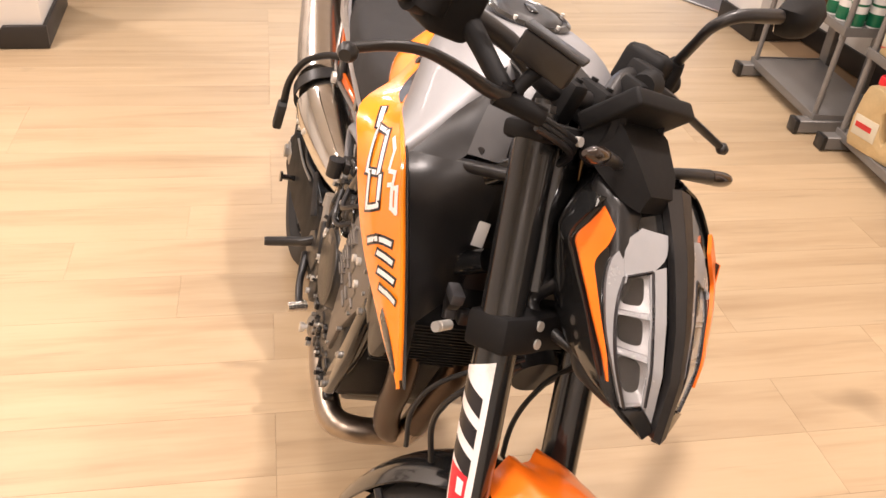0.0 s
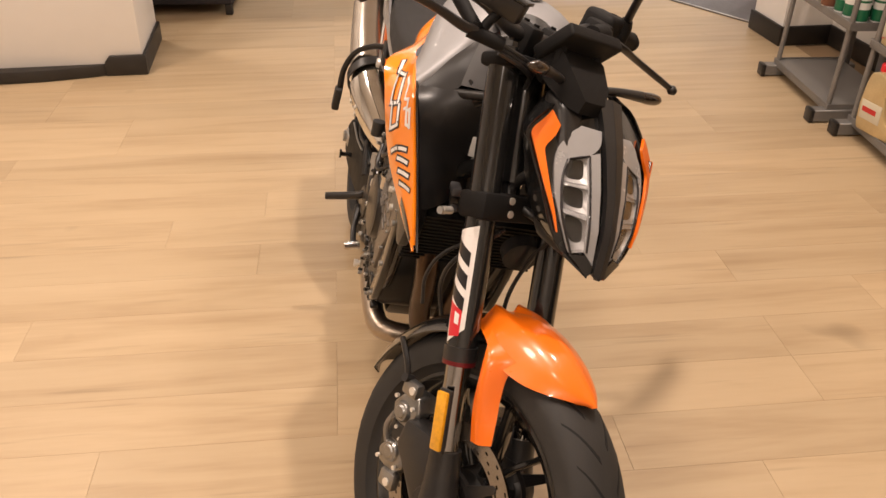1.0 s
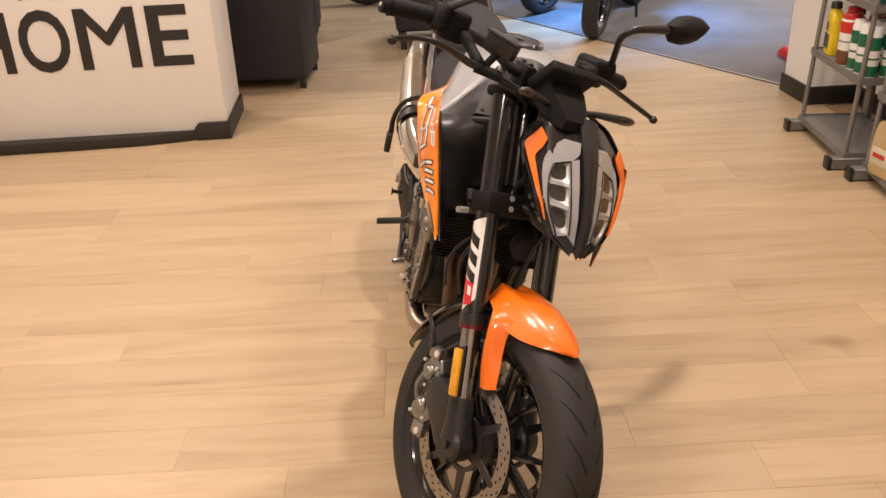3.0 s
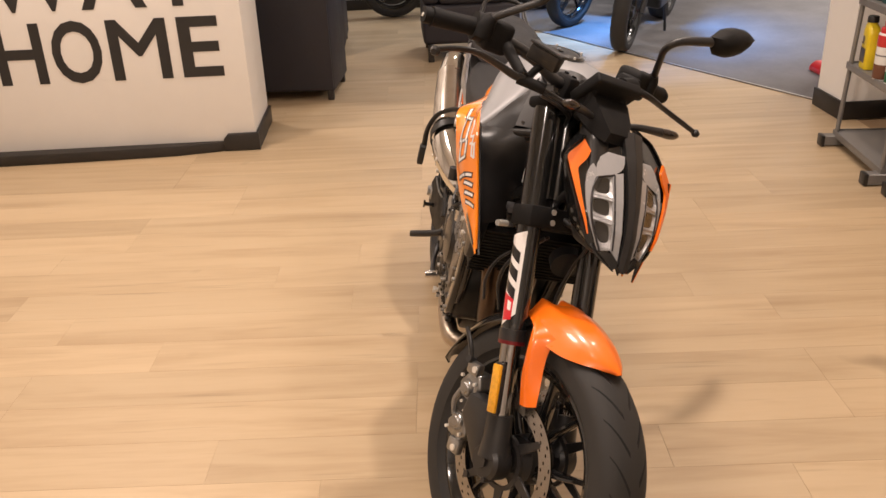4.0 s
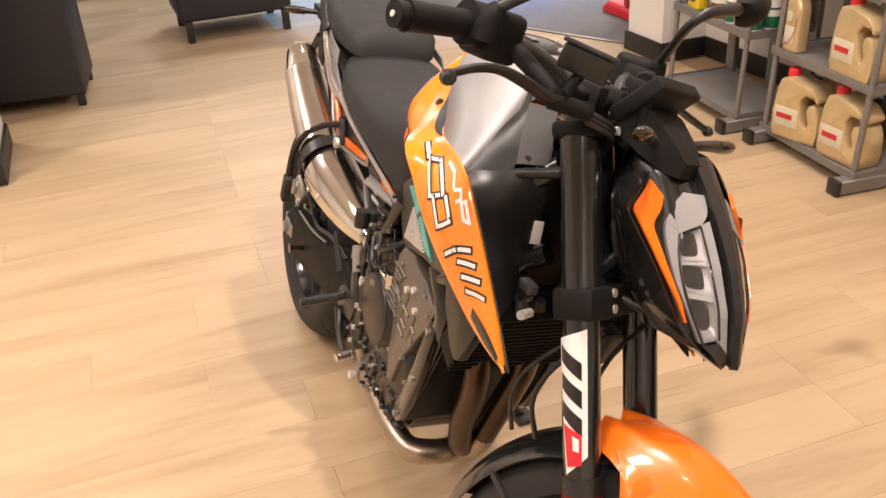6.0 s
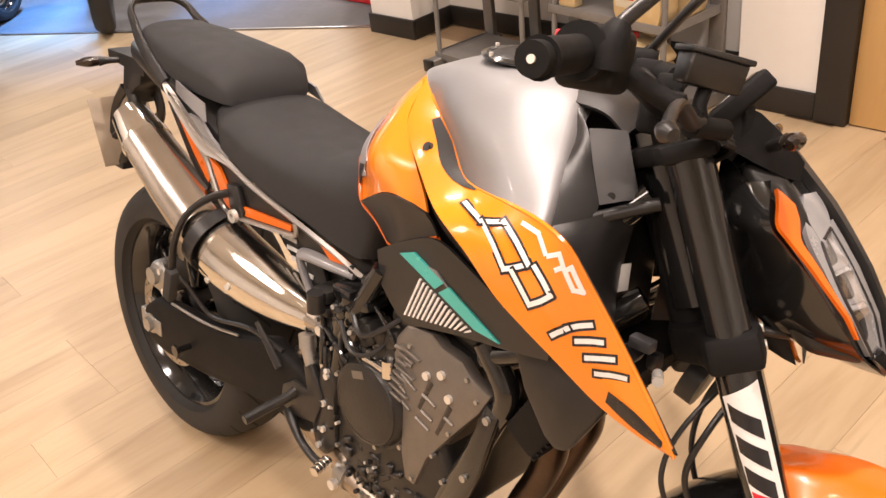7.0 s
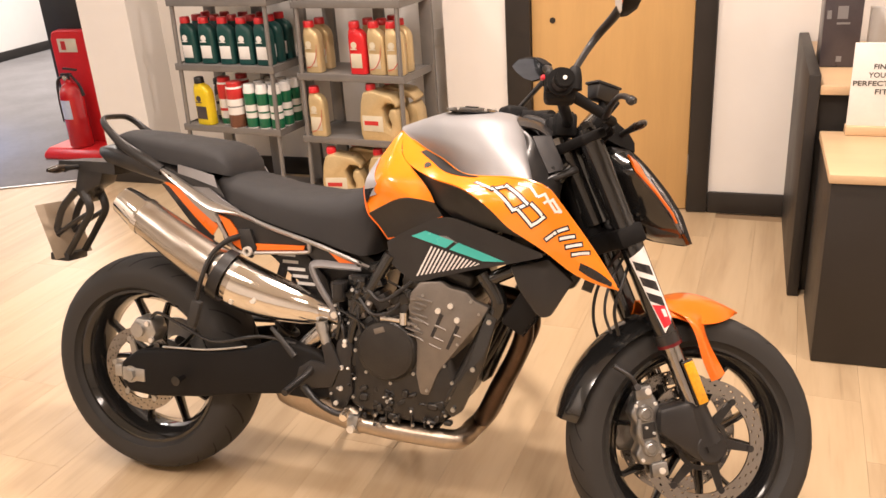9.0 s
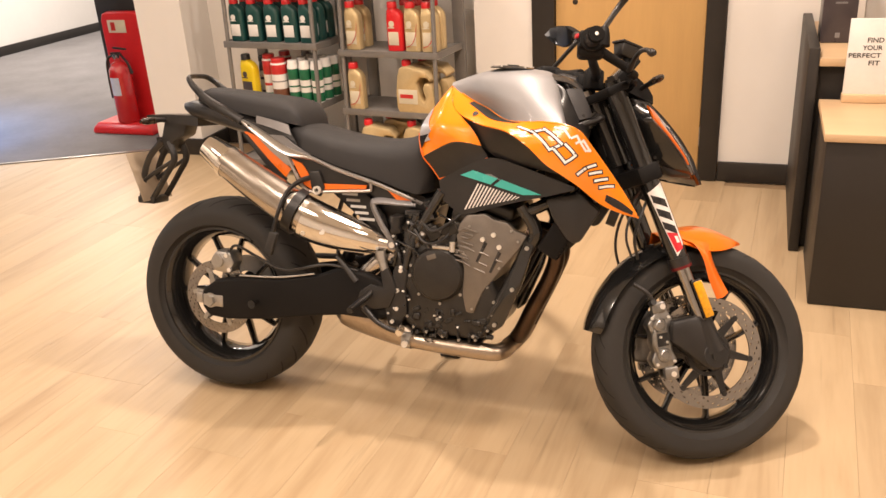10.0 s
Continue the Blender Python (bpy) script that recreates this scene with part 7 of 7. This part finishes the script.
seat_st = [(x, zt, w, zl) for x, zt, w, zl in ((0.255, 0.872, 0.085, 0.845), (0.275, 0.882, 0.108, 0.828), (0.32, 0.872, 0.128, 0.805), (0.40, 0.855, 0.131, 0.776), (0.48, 0.846, 0.126, 0.752), (0.56, 0.842, 0.116, 0.730), (0.62, 0.850, 0.106, 0.708), (0.665, 0.868, 0.094, 0.694), (0.695, 0.878, 0.086, 0.700), (0.71, 0.872, 0.07, 0.71))]
st = P("rider_seat", saddle(seat_st, power=0.42), SEATM, "black vinyl rider seat", angle=60)
pil_st = [(-0.098, 0.952, 0.030, 0.940), (-0.088, 0.966, 0.055, 0.936), (-0.05, 0.977, 0.078, 0.930), (0.04, 0.972, 0.100, 0.914), (0.14, 0.962, 0.113, 0.898), (0.22, 0.955, 0.116, 0.888), (0.262, 0.944, 0.110, 0.882), (0.285, 0.915, 0.098, 0.876), (0.295, 0.89, 0.085, 0.872)]
P("pillion_seat", saddle(pil_st, power=0.38), SEATM, "black vinyl pillion seat", angle=60)
tail = P("tail_unit", loft([[V(x, w * math.copysign(abs(math.cos(a)) ** 0.6, math.cos(a)), (zt + zb) / 2 + (zt - zb) / 2 * math.copysign(abs(math.sin(a)) ** 0.6, math.sin(a))) for a in (2 * math.pi * k / 20 for k in range(20))] for x, w, zt, zb in ((-0.150, 0.045, 0.930, 0.900), (-0.11, 0.075, 0.938, 0.882), (0.0, 0.098, 0.928, 0.860), (0.12, 0.115, 0.905, 0.835), (0.24, 0.122, 0.875, 0.79), (0.34, 0.118, 0.82, 0.73))]), BLK, "black tail unit under the seats")
TAIL_X, TAIL_Y = (0.10, 0.20, 0.30, 0.42, 0.54, 0.62, 0.66), (0.112, 0.124, 0.131, 0.127, 0.118, 0.106, 0.098)
for s in (-1, 1):
    part("grab_rail", tube([(-0.134, 0, 1.010), (-0.128, s * 0.045, 1.008), (-0.110, s * 0.066, 0.994), (-0.082, s * 0.074, 0.970), (-0.030, s * 0.088, 0.938), (0.044, s * 0.103, 0.908), (0.105, s * 0.112, 0.882)], [0.0088, 0.0088, 0.0098, 0.0115, 0.014, 0.015, 0.0145], 12, 37, flat=0.7), BLK, tail, "moulded black grab rail")
    part("seat_trim", patch([[V(0.16, s * 0.117, 0.900), V(0.21, s * 0.124, 0.892), V(0.27, s * 0.125, 0.878)], [V(0.16, s * 0.118, 0.878), V(0.21, s * 0.128, 0.868), V(0.285, s * 0.133, 0.848)]][:: -s], 8, 4, 0, 0.004), GREYP, tail, "grey trim between the seats")
    # silver side rail and the printed flashes under the seat
    def tail_at(x, z, lift=0.0):
        return V(x, s * (lift + float(np.interp(x, TAIL_X, TAIL_Y))), z)

    def tail_print(outline, lift, thick=0.006):
        """A piece with a closed outline in length and height, laid on the curved flank of the tail."""
        bm = bmesh.new()
        a = [bm.verts.new(tail_at(x, z, lift)) for x, z in outline]
        b = [bm.verts.new(tail_at(x, z, lift - thick)) for x, z in outline]
        bm.faces.new(a)
        bm.faces.new(b[::-1])
        for i in range(len(a)):
            bm.faces.new((a[i], a[i - 1], b[i - 1], b[i]))
        return bm

    up_ = [tail_at(x, z) for x, z in ((0.094, 0.893), (0.145, 0.874), (0.204, 0.847), (0.268, 0.815), (0.351, 0.790), (0.424, 0.764), (0.548, 0.727), (0.626, 0.697), (0.690, 0.673))]
    lo_ = [tail_at(x, z, 0.003) for x, z in ((0.092, 0.884), (0.132, 0.858), (0.196, 0.822), (0.264, 0.788), (0.350, 0.777), (0.422, 0.752), (0.547, 0.716), (0.626, 0.687), (0.684, 0.664))]
    ss = P("side_strip", patch([up_, lo_] if s < 0 else [lo_, up_], 40, 6, 0.003, 0.008), SILVER, "satin silver side rail under the seat", angle=60)
    part("grey_panel", tail_print([(0.205, 0.846), (0.254, 0.845), (0.293, 0.820), (0.345, 0.792), (0.268, 0.812)], 0.001), GREYP, ss, "light grey panel beside the seat")
    part("grey_panel", tail_print([(0.150, 0.846), (0.200, 0.818), (0.268, 0.784), (0.300, 0.770), (0.282, 0.756), (0.262, 0.760), (0.207, 0.798)], -0.002), SILVER, ss, "light grey panel beside the flash")
    part("flank", tail_print([(0.265, 0.786), (0.350, 0.776), (0.422, 0.751), (0.547, 0.715), (0.626, 0.686), (0.660, 0.668), (0.560, 0.672), (0.530, 0.690), (0.346, 0.680), (0.300, 0.700)], -0.006), BLK, ss, "black flank of the tail")
    part("orange_flash", tail_print([(0.283, 0.779), (0.316, 0.767), (0.350, 0.719), (0.389, 0.711), (0.522, 0.714), (0.520, 0.703), (0.350, 0.691), (0.325, 0.705)], 0.001), ORANGEMATT, ss, "orange flash with silver rim")
    part("flash_rim", tube([tail_at(a, b, 0.002) for a, b in ((0.272, 0.778), (0.296, 0.738), (0.320, 0.701), (0.348, 0.686), (0.430, 0.691), (0.524, 0.698), (0.536, 0.706), (0.534, 0.721))], 0.0048, 8, 41), SILVER, ss, "silver rim round the flash")
    part("orange_wedge", tail_print([(0.577, 0.709), (0.613, 0.697), (0.655, 0.677), (0.655, 0.665), (0.617, 0.670)], -0.001), ORANGEMATT, ss, "orange wedge")
    part("tail_flash", tail_print([(0.106, 0.850), (0.138, 0.851), (0.230, 0.784), (0.276, 0.748), (0.258, 0.722), (0.205, 0.760)], -0.006), ORANGEMATT, ss, "orange flash along the tail")
    part("tail_edge", tail_print([(0.098, 0.846), (0.120, 0.842), (0.206, 0.764), (0.262, 0.718), (0.254, 0.698), (0.190, 0.752)], -0.004), BLK, ss, "black lower edge of the tail")
    part("strip_bolt", bolts([tuple(tail_at(0.135, 0.868, 0.002)), tuple(tail_at(0.664, 0.676, 0.002))], (0, s, 0), 0.007), BLK, ss)
    # triangular foot bracket
    br = P("heel_bracket", join(tube([(0.668, s * 0.098, 0.666), (0.615, s * 0.106, 0.668), (0.556, s * 0.114, 0.670), (0.541, s * 0.117, 0.657), (0.568, s * 0.114, 0.600), (0.606, s * 0.110, 0.547)], [0.010, 0.011, 0.012, 0.012, 0.0125, 0.013], 10, 31, flat=0.6), rod((0.606, s * 0.100, 0.546), (0.606, s * 0.124, 0.546), 0.016, 16, bev=0.003)), GREYP, "grey cast subframe bracket")
    part("bracket_bolt", bolts([(0.606, s * 0.125, 0.546)], (0, s, 0), 0.009), ZINC, br)
    # footrest
    fp_ = P("footrest", tube([(0.545, s * 0.125, 0.405), (0.540, s * 0.150, 0.390), (0.528, s * 0.178, 0.378), (0.521, s * 0.229, 0.366)], [0.015, 0.012, 0.0125, 0.012], 10, 17, flat=0.8), BLK, "black metal rider footrest")
    part("hanger", prism([(0.50, 0.355), (0.535, 0.345), (0.605, 0.36), (0.63, 0.42), (0.60, 0.48), (0.575, 0.47), (0.585, 0.42), (0.545, 0.425), (0.51, 0.40)], "y", s * 0.134 - 0.007, s * 0.134 + 0.007, 0.004, 2), BLK, fp_)
    part("peg_tip", rod((0.521, s * 0.229, 0.366), (0.5208, s * 0.232, 0.3655), 0.009, 12), BLK, fp_)
    part("heel_guard", tube([(0.50, s * 0.140, 0.43), (0.46, s * 0.142, 0.475), (0.435, s * 0.142, 0.500)], [0.009, 0.007, 0.005], 8, 13, flat=0.5), BLK, fp_)
ped = P("brake_pedal", tube([(0.525, -0.140, 0.352), (0.570, -0.150, 0.318), (0.615, -0.153, 0.300), (0.642, -0.152, 0.298)], [0.011, 0.008, 0.008, 0.008], 10, 21), BLK, "black rear brake pedal")
part("pedal_tip", join(rod((0.645, -0.140, 0.304), (0.652, -0.178, 0.299), 0.0095, 12), *[rod((0.645 + 0.0016 * k, -0.142 - 0.0085 * k, 0.3035 - 0.0012 * k), (0.6455 + 0.0016 * k, -0.145 - 0.0085 * k, 0.303 - 0.0012 * k), 0.0112, 12) for k in range(4)]), CHROME, ped, "ribbed bright pedal tip")
P("rear_master_cylinder", join(rod((0.60, -0.128, 0.43), (0.575, -0.128, 0.50), 0.013, 14), rod((0.575, -0.128, 0.50), (0.57, -0.126, 0.525), 0.016, 14)), ALU, "rear brake cylinder")
P("rear_reservoir", join(rod((0.628, -0.150, 0.600), (0.628, -0.150, 0.635), 0.015, 16, bev=0.002)), BLK)

# tail light, indicators and plate carrier
tl = P("tail_light", loft([[V(x, y, z) for y, z in ((-w, z0), (w, z0), (w, z1), (-w, z1))] for x, w, z0, z1 in ((-0.09, 0.06, 0.855, 0.888), (-0.19, 0.055, 0.860, 0.888), (-0.285, 0.045, 0.864, 0.884), (-0.303, 0.035, 0.868, 0.881))]), BLK, "slim black tail carrier")
part("lamp_lens", box(-0.3055, -0.3035, -0.030, 0.030, 0.870, 0.879, 0.001), DECALR, tl, "red tail lamp lens")
for s in (-1, 1):
    iv = P("rear_indicator", tube([(-0.220, s * 0.045, 0.870), (-0.228, s * 0.075, 0.870), (-0.234, s * 0.092, 0.869)], [0.007, 0.008, 0.012], 10), BLK, "slim black rear indicator")
    part("indicator_lens", tube([(-0.234, s * 0.092, 0.869), (-0.242, s * 0.115, 0.868), (-0.248, s * 0.138, 0.867)], [0.0115, 0.0135, 0.006], 12, flat=0.8), BROWNLENS, iv, "smoked indicator lens")
pc = P("plate_carrier", prism([(-0.145, 0.875), (-0.235, 0.875), (-0.255, 0.80), (-0.225, 0.76), (-0.205, 0.80), (-0.165, 0.82)], "y", -0.035, 0.035, 0.008, 2), BLK, "black lattice number plate carrier")
for s in (-1, 1):
    part("carrier_arm", tube([(-0.225, s * 0.030, 0.800), (-0.205, s * 0.032, 0.745), (-0.240, s * 0.034, 0.685), (-0.290, s * 0.034, 0.612)], [0.013, 0.011, 0.010, 0.010], 8, 17, flat=0.6), BLK, pc)
    part("carrier_arm", tube([(-0.250, s * 0.030, 0.800), (-0.300, s * 0.034, 0.745), (-0.325, s * 0.034, 0.68), (-0.335, s * 0.034, 0.612)], [0.012, 0.010, 0.010, 0.010], 8, 17, flat=0.6), BLK, pc)
    part("carrier_brace", tube([(-0.215, s * 0.032, 0.735), (-0.275, s * 0.033, 0.70), (-0.335, s * 0.034, 0.66)], 0.007, 8, 9), BLK, pc)
part("carrier_foot", box(-0.352, -0.285, -0.040, 0.040, 0.590, 0.614, 0.005), BLK, pc)
plate_m = Matrix.Translation((-0.335, 0, 0.690)) @ Matrix.Rotation(radians(-22), 4, "Y")
part("number_plate", moved(box(-0.0012, 0.0012, -0.075, 0.075, -0.095, 0.070, 0.0008), plate_m), PLATE, pc, "grey-brown blank number plate")

# side stand on the left, foot on the floor
foot_w = BIKE.inverted() @ Vector((0.60, 0.40, 0.010))
sd = P("side_stand", tube([(0.64, 0.115, 0.275), tuple(V(0.64, 0.115, 0.275).lerp(foot_w, 0.5)), tuple(foot_w)], [0.014, 0.012, 0.010], 12, 13), BLK, "black side stand holding the motorcycle up")
part("stand_foot", moved(bevelled(box(-0.035, 0.035, -0.022, 0.022, -0.008, 0.004), 0.003, 1), Matrix.Translation(foot_w) @ BIKE.to_3x3().inverted().to_4x4()), BLK, sd)
P("chain_guard", prism([(0.05, 0.43), (0.40, 0.45), (0.50, 0.41), (0.48, 0.40), (0.38, 0.435), (0.05, 0.415)], "y", 0.105, 0.135, 0.004, 1), BLK)
P("gear_lever", tube([(0.55, 0.14, 0.36), (0.60, 0.15, 0.335), (0.66, 0.15, 0.335)], 0.007, 8, 11), BLK)
P("belly_plate", prism([(0.66, 0.30), (0.70, 0.265), (0.86, 0.262), (0.90, 0.30)], "y", 0.08, 0.12, 0.008, 2), ENGINE)

# ---- motorcycles on the carpet, seen low and far off ----


def far_bike(x, y, x2, y2, label):
    """A dark motorcycle on its stand: wheel one at (x, y), wheel two at (x2, y2)."""
    heading = math.atan2(y - y2, x - x2)
    m = Matrix.Translation((x2, y2, 0.006)) @ Matrix.Rotation(heading, 4, "Z") @ Matrix.Rotation(radians(-7), 4, "X")
    b = thing("parked_motorcycle", label, "motorcycle", m, "motorcycles on the carpet")
    wb = math.hypot(x - x2, y - y2)
    for xx, r, w, nm in ((0, 0.315, 0.18, "rear_wheel"), (wb, 0.30, 0.12, "front_wheel")):
        h = part(nm, lathe([(0.0, -0.05), (0.04, -0.045), (0.05, 0.0), (0.04, 0.045), (0.0, 0.05)], 24, "y", (xx, 0, r)), BLK, b)
        part("tyre", moved(tyre_mesh(r, w, 64), Matrix.Translation((xx, 0, r))), RUBBER, h, "", 50)
        part("rim", moved(rim_mesh(w * 0.78), Matrix.Translation((xx, 0, r))), GLOSS, h, "", 50)
        for k in range(5):
            a = 2 * math.pi * k / 5 + xx
            part("spoke", moved(spoke_mesh(a, a + 0.1, 0.02), Matrix.Translation((xx, 0, r))), GLOSS, h)
        part("brake_disc", moved(disc_mesh(0.14, 0.10, -0.07), Matrix.Translation((xx, 0, r))), DISC, h)
    for s in (-1, 1):
        part("fork_leg", join(rod((wb, s * 0.10, 0.30), (wb - 0.13, s * 0.10, 0.58), 0.022, 14), rod((wb - 0.13, s * 0.10, 0.58), (wb - 0.31, s * 0.10, 0.98), 0.027, 14)), BLK, b)
        part("swingarm", prism([(-0.04, 0.29), (0.0, 0.36), (0.42, 0.42), (0.45, 0.34), (0.05, 0.27)], "y", s * 0.115 - 0.015, s * 0.115 + 0.015, 0.006, 2), BLK, b)
    part("engine", prism([(0.45, 0.30), (0.55, 0.24), (0.90, 0.24), (1.0, 0.38), (0.98, 0.62), (0.60, 0.62), (0.45, 0.45)], "y", -0.15, 0.15, 0.03, 3), ENGINE, b)
    part("mudguard", moved(skin([[V((0.325 - 0.02 * abs(f) ** 2) * math.cos(a), 0.07 * f, (0.325 - 0.02 * abs(f) ** 2) * math.sin(a)) for f in np.linspace(-1, 1, 9)] for a in np.linspace(radians(35), radians(140), 15)], 0.004), Matrix.Translation((wb, 0, 0.30))), GLOSS, b, "", 60)
    part("tank", saddle([(0.55, 0.80, 0.08, 0.68), (0.65, 0.95, 0.14, 0.68), (0.85, 1.02, 0.17, 0.70), (1.02, 0.98, 0.14, 0.74), (1.10, 0.92, 0.08, 0.80)]), GLOSS, b, "", 60)
    part("seat", saddle([(-0.12, 0.90, 0.06, 0.84), (0.10, 0.88, 0.11, 0.80), (0.35, 0.83, 0.13, 0.74), (0.56, 0.83, 0.10, 0.70)]), SEATM, b, "", 60)
    part("silencer", tube([(0.55, -0.12, 0.30), (0.30, -0.16, 0.38), (-0.10, -0.19, 0.52)], [0.03, 0.055, 0.05], 16, 13), STEEL, b)
    part("handlebar", tube([(wb - 0.42, -0.36, 1.06), (wb - 0.33, -0.10, 1.06), (wb - 0.33, 0.10, 1.06), (wb - 0.42, 0.36, 1.06)], 0.013, 10, 21), BLK, b)
    g = m.inverted() @ Vector((*(m @ V(0.62, 0.17, 0)).to_2d(), 0.010))
    part("side_stand", tube([(0.62, 0.12, 0.28), tuple(V(0.62, 0.12, 0.28).lerp(g, 0.5)), tuple(g)], 0.012, 10, 9), BLK, b)
    return b


far_bike(-3.68, 1.62, -4.96, 2.28, "dark motorcycle parked on the grey carpet under blue light")
far_bike(-4.74, 1.40, -5.72, 2.45, "dark motorcycle parked on the grey carpet facing the aisle")
far_bike(-5.60, -0.10, -5.72, 1.33, "black motorcycle parked on the carpet near the wall")

# ---- floor planks ----
PW, PL, GAP = 0.184, 1.22, 0.0005


def plank_mesh():
    me = bpy.data.meshes.new("plank")
    bm = bevelled(box(0, PW - GAP, 0, PL - GAP, -0.006, 0.0), 0.0003, 1)
    for f in bm.faces:
        f.smooth = False
    bm.to_mesh(me)
    bm.free()
    me.materials.append(PLANK)
    return me


PLANKS = plank_mesh()
LAY = Matrix.Translation((0.751, -0.088, 0)) @ Matrix.Rotation(radians(-2.6), 4, "Z")
prnd = random.Random(11)
made, far = 0, []
for i in range(-40, 25):
    start = prnd.choice((0, 0.3, 0.55, 0.8, 1.0)) * PL
    if i == 0:
        start = 0
    for k in range(-5, 5):
        p = LAY @ V(i * PW, start - PL + k * PL, 0)
        mid = LAY @ V((i + 0.5) * PW, start - PL + (k + 0.5) * PL, 0)
        on_carpet = (mid.y - 1.19) > 0.515 * (mid.x + 4.46) + 0.75
        if mid.y < -4.3 or mid.y > 3.0 or on_carpet or (mid.y > 2.9 and mid.x > -1.5):
            continue
        near = -1.6 < mid.x < 2.6 and -1.9 < mid.y < 2.6
        if not near or made >= 300:
            far.append(p)
            continue
        o = new("plank", PLANKS)
        o.parent = floor
        o.matrix_local = Matrix.Translation(p) @ Matrix.Rotation(radians(-2.6), 4, "Z")
        made += 1
verts, faces = [], []
for p in far:
    b0 = len(verts)
    for dx, dy in ((0, 0), (PW - GAP, 0), (PW - GAP, PL - GAP), (0, PL - GAP)):
        q = p + Matrix.Rotation(radians(-2.6), 3, "Z") @ V(dx, dy, 0)
        verts.append((min(4.64, q.x), max(-3.74, q.y), 0.0))
    faces.append((b0, b0 + 1, b0 + 2, b0 + 3))
rest = bpy.data.meshes.new("outer_planks")
rest.from_pydata(verts, [], faces)
rest.materials.append(PLANK)
outer = new("outer_planks", rest)
outer.parent = floor
tagged(outer, kind="stuff")
